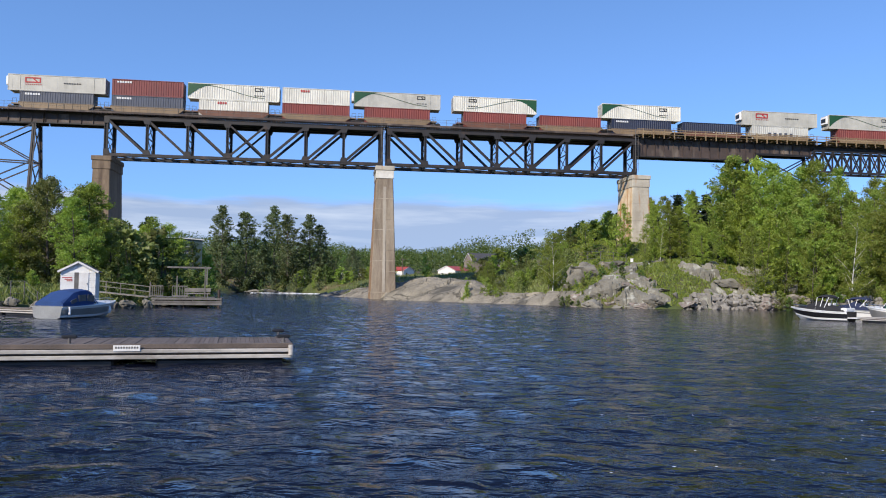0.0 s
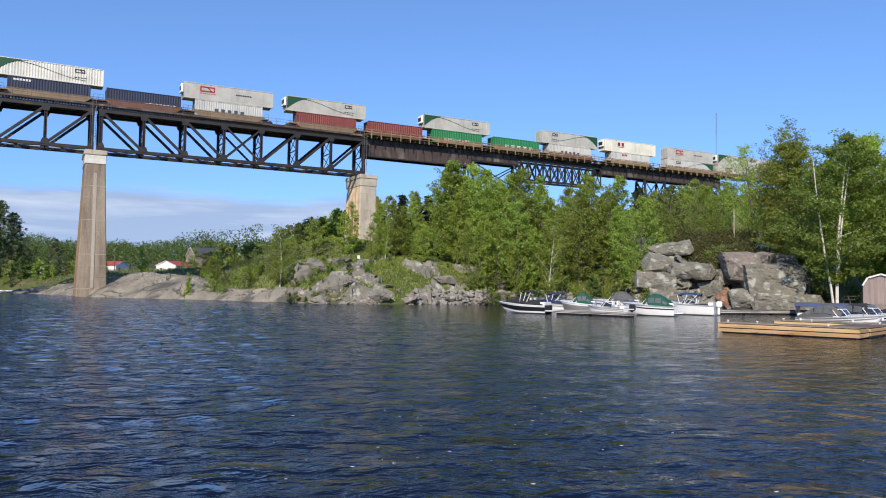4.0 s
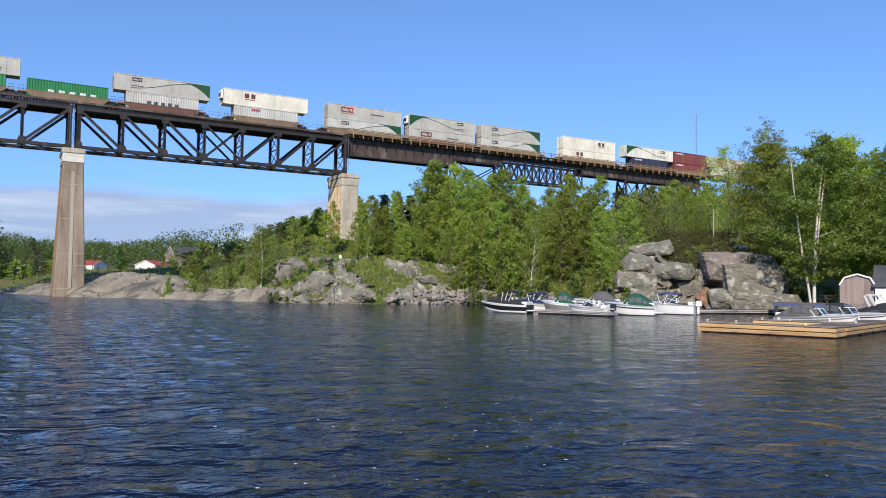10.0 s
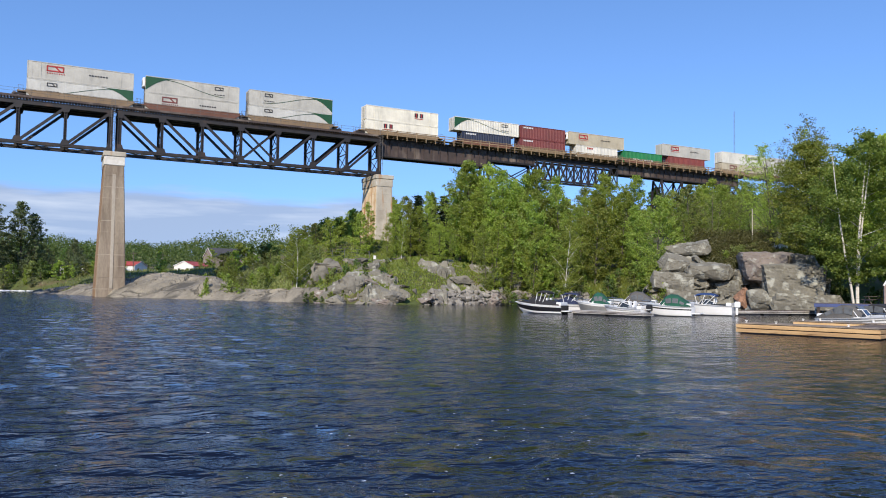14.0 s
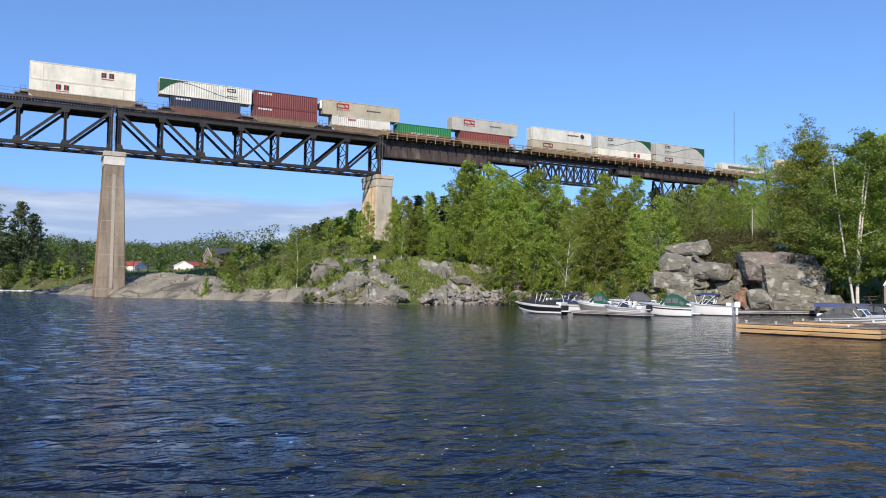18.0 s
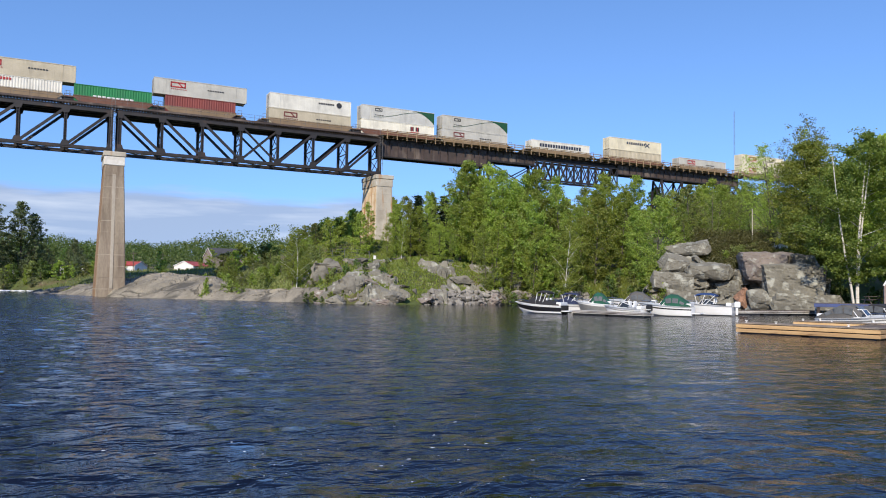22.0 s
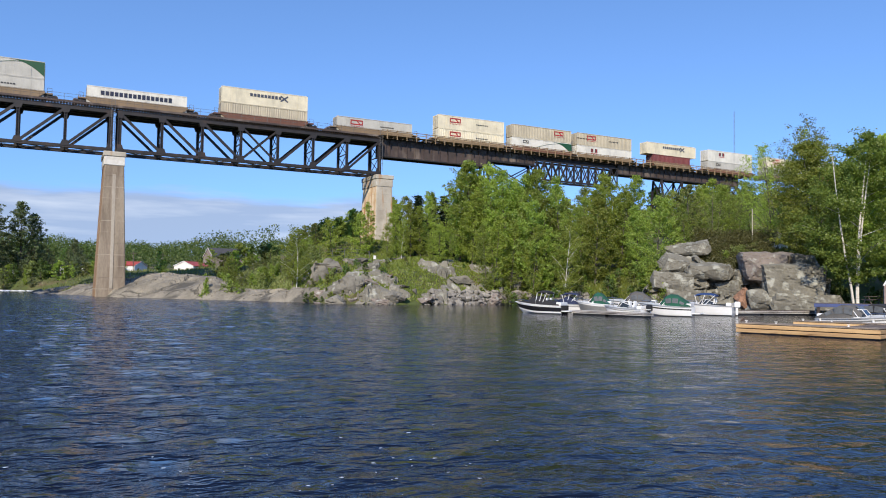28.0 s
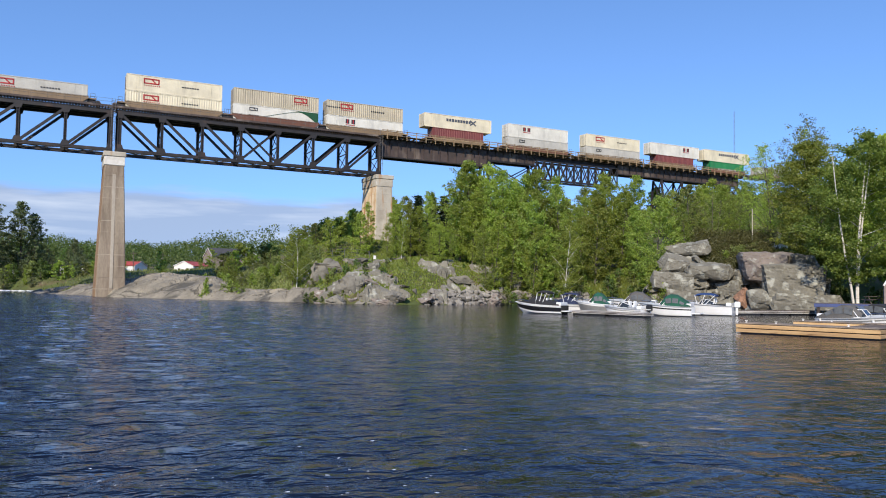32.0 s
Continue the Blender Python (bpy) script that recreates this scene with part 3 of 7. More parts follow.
def lattice_span(s0, s1, ztop, zbot, n=11):
    g = tagged(on_bridge("lattice_span"), "dark steel lattice truss span above the treetops", "bridge span")
    for y in (1.0, 4.0):
        for z in (ztop, zbot):
            bm = bmesh.new()
            box(bm, ((s0 + s1) / 2, y, z), (s1 - s0, 0.4, 0.42), 0.02)
            part("chord", bm, M["steel"], g)
        st = (s1 - s0) / n
        for k in range(n + 1):
            bm = bmesh.new()
            box(bm, (s0 + st * k, y, (ztop + zbot) / 2), (0.22, 0.26, ztop - zbot))
            part("vertical_post", bm, M["steel"], g)
        for k in range(n):
            for a, b in ((zbot, ztop), (ztop, zbot)):
                bm = bmesh.new()
                beam(bm, (s0 + st * k, y - 0.1, a), (s0 + st * (k + 1), y - 0.1, b), 0.08, 0.26)
                part("diagonal", bm, M["steel"], g)
    bm = bmesh.new()
    for k in range(n):
        beam(bm, (s0 + st * k, 1.1, zbot), (s0 + st * (k + 1), 3.9, zbot), 0.12, 0.12)
        beam(bm, (s0 + st * k, 1.1, ztop), (s0 + st * (k + 1), 3.9, ztop), 0.12, 0.12)
    for y in (1.7, 3.3):
        box(bm, ((s0 + s1) / 2, y, 31.5), (s1 - s0, 0.3, 0.8))
    part("bracing", bm, M["steel"], g)


lattice_span(135.0, 158.0, 30.9, 26.6)


def tower(s0, s1, ztop, label, splay=0.11):
    """A steel trestle tower of two bents; each leg leans outward and stands on the ground."""
    t = tagged(on_bridge("trestle_tower"), label, "trestle tower", "steel towers of the bridge")
    legs = {}
    for i, s in enumerate((s0, s1)):
        for j, (y, dirn) in enumerate(((1.1, -1), (3.9, 1))):
            p = BRIDGE @ Vector((s, y + dirn * 2, 0))
            zg = max(0.5, height(p.x, p.y)) - 0.5
            foot = Vector((s, y + dirn * splay * (ztop - zg), zg))
            top = Vector((s, y, ztop))
            legs[i, j] = (foot, top)
            bm = bmesh.new()
            for dx in (-0.17, 0.17):
                beam(bm, foot + Vector((dx, 0, 0)), top + Vector((dx, 0, 0)), 0.1, 0.34)
            beam(bm, foot, top, 0.3, 0.05)
            part("leg", bm, M["steel"], t)
    tall = ztop - min(f.z for f, _ in legs.values())
    n = max(1, round(tall / 6.5))

    def at(i, j, f):
        a, b = legs[i, j]
        return a.lerp(b, f)
    for (a, b) in (((0, 0), (0, 1)), ((1, 0), (1, 1)), ((0, 0), (1, 0)), ((0, 1), (1, 1))):
        if (a[0] != b[0]) and s0 == s1:
            continue
        for k in range(n):
            f0, f1 = k / n, (k + 1) / n
            for p, q in ((at(*a, f0), at(*b, f1)), (at(*b, f0), at(*a, f1)), (at(*a, f1), at(*b, f1))):
                bm = bmesh.new()
                beam(bm, p, q, 0.13, 0.22)
                part("brace", bm, M["steel"], t)
    return t


tower(-24.5, -12.3, 29.9, "dark steel trestle tower rising out of the trees")
tower(122.4, 134.8, 29.6, "dark steel trestle tower half hidden by trees")
tower(172.0, 178.7, 29.4, "dark steel trestle tower on the hillside")
tower(193.1, 198.4, 29.3, "short dark steel bent at the bridge end")


def deck():
    """Ties, rails, walkway and railings along the whole bridge."""
    t = tagged(on_bridge("bridge_deck"), "open timber deck with ties, rails and edge walkway", "bridge deck")
    S0, S1 = -60.0, 300.0
    vs = bmesh.new()
    s = S0
    while s < 200:
        box(vs, (s, 2.5, RAIL - 0.3), (0.24, 3.6, 0.24))
        s += 0.45
    tagged(part("trackbed", vs, M["tie"], t), kind="stuff")
    for y in (1.78, 3.22):
        bm = bmesh.new()
        box(bm, ((S0 + S1) / 2, y, RAIL - 0.16), (S1 - S0, 0.14, 0.03))
        box(bm, ((S0 + S1) / 2, y, RAIL - 0.09), (S1 - S0, 0.025, 0.12))
        box(bm, ((S0 + S1) / 2, y, RAIL - 0.02), (S1 - S0, 0.07, 0.04))
        part("rail", bm, M["rail"], t)
    for y, w in ((0.35, 1.1), (4.7, 0.9)):
        bm = bmesh.new()
        for k in range(4):
            box(bm, (18.0, y - w / 2 + w / 8 + k * w / 4, RAIL - 0.12), (157, w / 4 - 0.02, 0.06))
        part("walkway_planks", bm, M["tie"], t)
    bm = bmesh.new()
    box(bm, (18.0, -0.25, RAIL - 0.2), (157, 0.12, 0.36), 0.02)
    part("edge_beam", bm, M["girder"], t)
    # pipe railing over the trusses
    for k in range(66):
        s = -60 + k * 2.4
        if s < 97:
            bm = bmesh.new()
            tube(bm, (s, -0.22, RAIL - 0.05), (s, -0.22, RAIL + 1.05), 0.03, seg=6)
            part("railing_post", bm, M["grey_steel"], t)
    for z in (0.55, 1.05):
        bm = bmesh.new()
        tube(bm, (-60, -0.22, RAIL + z), (97, -0.22, RAIL + z), 0.022, seg=6)
        part("handrail", bm, M["grey_steel"], t)
    # the timber walkway of the approach spans
    bm = bmesh.new()
    for k in range(5):
        box(bm, (148.5, -0.7 + 0.3 * k, RAIL + 0.05), (103, 0.26, 0.07))
    part("walkway_planks", bm, M["timber"], t)
    for z in (0.55, 1.0):
        bm = bmesh.new()
        box(bm, (148.5, -0.86, RAIL + z), (103, 0.06, 0.14))
        part("timber_rail", bm, M["timber"], t)
    for k in range(48):
        bm = bmesh.new()
        s = 98.2 + k * 2.14
        box(bm, (s, -0.78, RAIL + 0.2), (0.16, 0.12, 1.9), 0.01)
        box(bm, (s, 0.3, RAIL - 0.12), (0.2, 2.2, 0.22))
        part("railing_post", bm, M["timber"], t)


deck()


def pier_ladder(s, z0, z1):
    l = tagged(on_bridge("access_ladder"), "caged grey steel ladder up the bridge tower", "ladder")
    for dx in (-0.28, 0.28):
        bm = bmesh.new()
        tube(bm, (s + dx, -0.62, z0), (s + dx, -0.62, z1), 0.04, seg=6)
        part("stringer", bm, M["grey_steel"], l)
    k = z0 + 0.3
    while k < z1:
        bm = bmesh.new()
        tube(bm, (s - 0.28, -0.62, k), (s + 0.28, -0.62, k), 0.025, seg=5)
        part("rung", bm, M["grey_steel"], l)
        k += 0.45
    k = z0 + 1.5
    while k < z1:
        bm = bmesh.new()
        limb(bm, [(s - 0.36 * math.cos(math.pi * a / 8), -0.62 - 0.5 * math.sin(math.pi * a / 8), k) for a in range(9)], 0.03, 0.03, 4)
        part("hoop", bm, M["grey_steel"], l)
        k += 1.4


pier_ladder(48.25, 25.0, 33.2)
pier_ladder(97.0, 25.0, 33.0)

# ---------------------------------------------------------------- the train
# centre along the train, upper (length, colour, markings), lower (length, colour, markings)
TRAIN = (
    (-8.85, (53, "grey", "red_logo reefer"), (40, "slate", "words")),
    (6.38, (40, "maroon", "words"), (40, "slate", "words")),
    (21.3, (53, "white", "swoosh_left black_logo ribs"), (40, "white", "red_words ribs")),
    (36.0, (40, "white", "red_words ribs"), (40, "red", "ribs")),
    (50.95, (53, "grey", "swoosh_left black_logo reefer"), (40, "red", "ribs")),
    (69.55, (53, "white", "swoosh_right black_logo ribs"), (40, "red", "ribs")),
    (84.35, None, (40, "red", "ribs")),
    (98.75, (53, "white", "swoosh_left black_logo ribs"), (40, "navy", "words")),
    (113.4, None, (40, "navy", "words2")),
    (128.0, (53, "grey", "red_logo reefer"), (40, "silver", "big_words ribs")),
    (146.8, (53, "grey", "swoosh_left black_logo reefer"), (40, "red", "ribs")),
    (161.6, None, (40, "red", "ribs")),
    (176.1, (53, "grey", "swoosh_left black_logo reefer"), (40, "green", "white_words ribs")),
    (191.3, None, (40, "green", "letters ribs")),
    (206.3, (53, "grey", "swoosh_right black_logo"), (40, "silver", "big_words ribs")),
    (224.9, (53, "ivory", "badge reefer"), (40, "silver", "red_words ribs")),
    (245.25, (53, "grey", "red_logo"), (53, "silver", "swoosh_right black_logo")),
    (263.3, (53, "grey", "swoosh_left black_logo reefer"), (53, "grey", "maroon_logo")),
    (281.2, (53, "grey", "swoosh_right black_logo"), (53, "silver", "swoosh_right black_logo")),
    (304.3, (53, "ivory", "badge_right"), (53, "ivory", "badge")),
    (324.25, (53, "white", "swoosh_left black_logo ribs"), (40, "navy", "words")),
    (338.85, (40, "maroon", "words ribs"), (40, "maroon", "words ribs")),
    (354.1, (53, "tan", "red_logo reefer"), (40, "white", "red_words ribs")),
    (368.1, None, (40, "green", "white_words ribs")),
    (382.5, (53, "grey", "red_logo"), (40, "red", "ribs")),
    (402.9, (53, "white", "far_words"), (53, "tan", "maroon_logo")),
    (421.25, (53, "silver", "swoosh_right black_logo"), (53, "ivory", "badge_right")),
    (439.2, (53, "grey", "swoosh_right black_logo"), (53, "grey", "maroon_logo")),
    (461.7, None, (53, "white", "long_words")),
    (483.8, (53, "cream", "mid_words"), (53, "tan", "ribs")),
    (505.9, None, (53, "grey", "red_logo")),
    (528.0, (53, "cream", "red_logo"), (53, "cream", "red_logo ribs")),
    (546.2, (53, "tan", "red_logo_right ribs"), (53, "white", "swoosh_right black_logo")),
    (564.0, (53, "tan", "red_logo ribs"), (53, "white", "badge")),
    (585.0, (53, "cream", "mid_words"), (40, "maroon", "ribs")),
    (605.4, (53, "white", "badge"), (53, "grey", "black_logo")),
    (626.8, (53, "cream", "red_logo"), (53, "grey", "black_logo")),
    (646.4, (53, "white", "badge_right"), (40, "maroon", "ribs")),
    (664.4, (53, "cream", "mid_words"), (40, "green", "white_words ribs")),
    (684.0, None, (53, "grey", "red_logo")),
)
CARRIED = []      # (object, place along the train, z)


def travel(t):
    """How far the train has run to the left after t seconds."""
    return 14.2227 * t + 0.01422 * t * t


def logo(bm, x, z, w, h, y):
    """A painted emblem: a long hollow lozenge with one slanting bar across it."""
    th, d = h * 0.22, 0.012
    for cx, cz, sx, sz in ((x, z + h / 2 - th / 2, w * 0.92, th), (x, z - h / 2 + th / 2, w * 0.92, th), (x - w * 0.48 + th / 2, z, th, h), (x + w * 0.48 - th / 2, z, th, h)):
        box(bm, (cx, y - d / 2, cz), (sx, d, sz))
    beam(bm, (x - w * 0.02, y - d / 2, z + h / 2 - th * 0.4), (x + w * 0.3, y - d / 2, z - h / 2 + th * 0.4), d, th)


BAR = {}


def bars(owner, colour, x0, x1, z, h, y, n, rng, gap=0.22):
    """A run of letter-sized bars, each a piece on one shared mesh."""
    if colour not in BAR:
        bm = bmesh.new()
        box(bm, (0, 0, 0), (1, 1, 1))
        BAR[colour] = bpy.data.meshes.new("letter_bar")
        bm.to_mesh(BAR[colour])
        bm.free()
        BAR[colour].materials.append(PAINT[colour])
    step = (x1 - x0) / n
    for k in range(n):
        o = new("letter_bar", BAR[colour])
        o.parent = owner
        o.matrix_basis = pose(x0 + step * (k + 0.5), y - 0.006, z) @ Matrix.Diagonal((step * (1 - gap), 0.012, h * (0.82 + 0.18 * rng.random()), 1))


def container(feet, colour, marks, seed):
    """A freight container lying along x, its near side facing -y, standing on z = 0."""
    rng = random.Random(seed)
    L, W, H = (16.15 if feet == 53 else 12.19), 2.5, 2.88
    c = empty("shipping_container" if feet == 40 else "freight_container")
    words = {"grey": "light grey", "white": "white", "cream": "cream", "ivory": "ivory white", "tan": "tan", "red": "rust-red", "maroon": "maroon", "slate": "dark slate", "navy": "navy blue", "green": "bright green", "silver": "pale silver"}[colour]
    extra = "with a green swoosh" if "swoosh" in marks else "with a large red mark" if "red_logo" in marks else "with lettering" if "words" in marks else "with corrugated sides" if "ribs" in marks else "with plain panelled sides"
    tagged(c, f"{words} {feet} foot freight container {extra}", "container", "containers on the train")
    ribs = "ribs" in marks or feet == 40
    bm = bmesh.new()
    pitch, depth = (0.42, 0.05) if ribs else (1.22, 0.014)
    n = int((L - 0.3) / pitch)
    prof = [(-L / 2 + 0.05, 0)]
    for k in range(n):
        xa = (k - n / 2) * pitch
        prof += [(xa, 0), (xa + pitch * 0.32, 0), (xa + pitch * 0.5, depth), (xa + pitch * 0.82, depth)] if ribs else [(xa, 0), (xa + 0.03, depth), (xa + pitch - 0.05, depth), (xa + pitch - 0.02, 0)]
    prof += [(L / 2 - 0.05, 0)]
    plan = [(x, -(W / 2 - 0.03 - dp)) for x, dp in prof] + [(x, W / 2 - 0.03 - dp) for x, dp in prof[::-1]]
    lo, hi = [bm.verts.new((x, y, 0.12)) for x, y in plan], [bm.verts.new((x, y, H - 0.04)) for x, y in plan]
    for k in range(len(plan)):
        j = (k + 1) % len(plan)
        bm.faces.new((lo[k], lo[j], hi[j], hi[k]))
    bm.faces.new(hi), bm.faces.new(lo[::-1])
    part("shell", bm, PAINT[colour], c)
    for z, hgt in ((0.08, 0.16), (H - 0.06, 0.12)):
        for sgn in (-1, 1):
            bm = bmesh.new()
            box(bm, (0, sgn * (W / 2 - 0.03), z), (L, 0.07, hgt), 0.01)
            part("side_rail", bm, PAINT[colour], c)
    for sx in (-1, 1):
        for sgn in (-1, 1):
            bm = bmesh.new()
            box(bm, (sx * (L / 2 - 0.07), sgn * (W / 2 - 0.06), H / 2), (0.14, 0.13, H), 0.012)
            part("corner_post", bm, PAINT[colour], c)
            if feet == 53:
                bm = bmesh.new()
                box(bm, (sx * 6.1, sgn * (W / 2 - 0.018), H / 2), (0.1, 0.045, H - 0.02))
                part("lifting_post", bm, PAINT[colour], c)
    for sx in (-1, 1):
        bm = bmesh.new()
        for yy in (-0.9, -0.35, 0.35, 0.9):
            tube(bm, (sx * (L / 2 + 0.01), yy, 0.2), (sx * (L / 2 + 0.01), yy, H - 0.2), 0.025, seg=6)
        box(bm, (sx * (L / 2 - 0.01), 0, H / 2), (0.02, 0.04, H - 0.3))
        part("lock_gear", bm, M["grey_steel"], c)
    Y = -W / 2 + 0.0
    if "swoosh" in marks:
        sgn = -1 if "swoosh_left" in marks else 1
        bm = bmesh.new()
        pts = []
        for k in range(15):
            f = k / 14
            pts.append((sgn * (L / 2 - 0.03 - 4.9 * f), H - 0.12 - 0.02, H - 0.14 - (H - 0.5) * (1 - f) ** 2.0))
        for (xa, ta, ba), (xb, tb, bb) in zip(pts, pts[1:]):
            vs = [(xa, ba), (xb, bb), (xb, tb), (xa, ta)]
            v = [bm.verts.new((p, Y - 0.012, q)) for p, q in vs]
            w = [bm.verts.new((p, Y + 0.02, q)) for p, q in vs]
            for f in ((0, 1, 2, 3), (3, 2, 6, 7), (0, 4, 5, 1)):
                bm.faces.new([(v + w)[i] for i in f])
        bmesh.ops.recalc_face_normals(bm, faces=bm.faces)
        part("end_swoosh", bm, PAINT["dark_green"], c, "dark green painted swoosh")
        bm = bmesh.new()
        last = None
        for k in range(25):
            f = k / 24
            p = (sgn * (L / 2 - 3.0 - f * 10.5), Y - 0.004, H - 0.35 - 1.9 * (0.5 - 0.5 * math.cos(math.pi * f)))
            if last:
                beam(bm, last, p, 0.014, 0.07)
            last = p
        part("swoosh_line", bm, PAINT["dark_green"], c, "thin green painted curve")
    side = 1 if "swoosh_left" in marks else -1
    if "black_logo" in marks:
        bm = bmesh.new()
        logo(bm, side * 4.4, H - 0.75, 1.6, 0.62, Y)
        bars(c, "logo_black", side * 4.4 - 0.9, side * 4.4 + 1.1, H - 1.85, 0.13, Y, 4, rng)
        part("painted_mark", bm, PAINT["logo_black"], c, "black painted mark")
    for key, col in (("red_logo", "logo_red"), ("maroon_logo", "maroon")):
        if key in marks:
            xx = 4.5 if "red_logo_right" in marks else -4.0
            bm = bmesh.new()
            logo(bm, xx, H - 0.95, 2.7, 0.98, Y)
            part("painted_mark", bm, PAINT[col], c, "red painted mark")
            bars(c, col, xx - 1.3, xx + 1.5, H - 1.72, 0.16, Y, 8, rng, 0.45)
            bars(c, "logo_black", xx + 5.0, xx + 8.0, H - 1.3, 0.24, Y, 7, rng, 0.3)
    if "badge" in marks:
        xx = 3.6 if "badge_right" in marks else -3.2
        bm = bmesh.new()
        box(bm, (xx - 0.6, Y - 0.005, H - 0.95), (0.75, 0.012, 0.85))
        box(bm, (xx + 0.6, Y - 0.005, H - 0.95), (0.75, 0.012, 0.85))
        part("badge_block", bm, PAINT["logo_black" if seed % 2 else "maroon"], c)
        bm = bmesh.new()
        box(bm, (xx - 0.6, Y - 0.012, H - 0.95), (0.2, 0.012, 0.85)), box(bm, (xx + 0.6, Y - 0.012, H - 0.95), (0.2, 0.012, 0.85))
        box(bm, (xx, Y - 0.012, H - 1.62), (1.9, 0.012, 0.12))
        part("badge_stroke", bm, PAINT["logo_red"], c)
    spec = {"words": (-L / 2 + 0.8, -L / 2 + 3.4, H - 0.5, 0.36, 6, "logo_white"), "words2": (L / 2 - 6.0, L / 2 - 0.8, H - 2.0, 0.4, 9, "logo_white"),
            "red_words": (-L / 2 + 3.2, -L / 2 + 4.9, H - 0.55, 0.42, 4, "logo_red"), "big_words": (-2.9, 2.9, 1.15, 0.85, 5, "slate"),
            "white_words": (-3.3, 3.2, 0.95, 0.62, 9, "logo_white"), "letters": (-3.4, 4.6, 1.0, 0.8, 5, "logo_white"),
            "far_words": (1.4, 4.6, H - 1.0, 0.34, 7, "logo_black"), "long_words": (-6.0, 5.6, H - 1.05, 0.85, 16, "navy"), "mid_words": (-3.0, 3.0, H - 1.0, 0.62, 9, "slate")}
    for key, (a, b, z, h, n, col) in spec.items():
        if key in marks.split():
            bars(c, col, a, b, z, h, Y, n, rng, 0.45 if key in ("big_words", "letters") else 0.25)
    if "far_words" in marks.split():
        bm = bmesh.new()
        bmesh.ops.create_cone(bm, cap_ends=True, segments=16, radius1=0.55, radius2=0.55, depth=0.012, matrix=pose(5.6, Y - 0.006, H - 1.0, 90))
        part("round_emblem", bm, PAINT["logo_black"], c)
    if "mid_words" in marks.split():
        bm = bmesh.new()
        beam(bm, (2.8, Y - 0.006, H - 1.6), (4.2, Y - 0.006, H - 0.55), 0.013, 0.26), beam(bm, (2.8, Y - 0.006, H - 0.55), (4.2, Y - 0.006, H - 1.6), 0.014, 0.26)
        part("cross_emblem", bm, PAINT["slate"], c)
    if "reefer" in marks:
        bm = bmesh.new()
        box(bm, (-L / 2 - 0.22, 0, H * 0.62), (0.42, 1.9, 1.6), 0.08)
        part("cooling_unit", bm, PAINT["logo_white"], c, "white refrigeration unit")
        bm = bmesh.new()
        box(bm, (-L / 2 - 0.44, 0, H * 0.62), (0.03, 1.4, 0.8), 0.01)
        part("grille", bm, M["black"], c)
    return c


def well_car(length, seed):
    """A sunk-floor well wagon: two side sills, end platforms, bogies."""
    w = empty("well_car")
    col = ("wellcar", "wellcar", "wellcar_red")[seed % 3]
    tagged(w, "tan painted double-stack well wagon" if col == "wellcar" else "brown painted double-stack well wagon", "rail wagon", "wagons of the train")
    for sgn in (-1, 1):
        bm = bmesh.new()
        y = sgn * 1.38
        a, b = length / 2, length / 2 - 0.9
        prof = [(-a, 0.95), (-b, 0.28), (b, 0.28), (a, 0.95), (a, 1.2), (-a, 1.2)]
        lo = [bm.verts.new((x, y - 0.06, z)) for x, z in prof]
        hi = [bm.verts.new((x, y + 0.06, z)) for x, z in prof]
        bm.faces.new(lo), bm.faces.new(hi[::-1])
        for k in range(6):
            bm.faces.new((lo[k], hi[k], hi[(k + 1) % 6], lo[(k + 1) % 6]))
        bmesh.ops.recalc_face_normals(bm, faces=bm.faces)
        box(bm, (0, y, 1.22), (length, 0.22, 0.08))
        n = round(length / 1.5)
        for k in range(n + 1):
            box(bm, (-b + 2 * b * k / n, y + sgn * 0.08, 0.72), (0.1, 0.06, 0.88))
        part("side_sill", bm, PAINT[col], w)
    bm = bmesh.new()
    box(bm, (0, 0, 0.26), (length * 0.86, 2.6, 0.1))
    part("floor_plate", bm, PAINT[col], w)
    for sx in (-1, 1):
        bm = bmesh.new()
        box(bm, (sx * (length / 2 + 0.5), 0, 1.0), (1.3, 2.5, 0.22), 0.02)
        box(bm, (sx * (length / 2 + 0.9), 0, 0.75), (1.6, 0.3, 0.25), 0.02)
        part("end_platform", bm, PAINT[col], w)
        for y in (-1.2, 1.2):
            bm = bmesh.new()
            tube(bm, (sx * (length / 2 + 0.3), y, 1.1), (sx * (length / 2 + 0.3), y, 1.9), 0.03, seg=6)
            tube(bm, (sx * (length / 2 + 1.0), y, 1.1), (sx * (length / 2 + 1.0), y, 1.9), 0.03, seg=6)
            tube(bm, (sx * (length / 2 + 0.3), y, 1.9), (sx * (length / 2 + 1.0), y, 1.9), 0.03, seg=6)
            part("grab_rail", bm, M["grey_steel"], w)
        bm = bmesh.new()
        box(bm, (sx * (length / 2 + 0.6), 0, 0.7), (0.4, 2.0, 0.26), 0.03)
        bogie = part("bogie", bm, M["steel"], w)
        for y in (-1.05, 1.05):
            bm = bmesh.new()
            box(bm, (sx * (length / 2 + 0.6), y, 0.52), (2.3, 0.14, 0.3), 0.05)
            part("side_frame", bm, M["steel"], bogie)
        for dx in (-0.88, 0.88):
            bm = bmesh.new()
            for y in (-0.76, 0.76):
                tube(bm, (sx * (length / 2 + 0.6) + dx, y - 0.07, 0.44), (sx * (length / 2 + 0.6) + dx, y + 0.07, 0.44), 0.44, seg=12)
            tube(bm, (sx * (length / 2 + 0.6) + dx, -0.76, 0.44), (sx * (length / 2 + 0.6) + dx, 0.76, 0.44), 0.08)
            part("wheelset", bm, M["rail"], bogie)
    return w


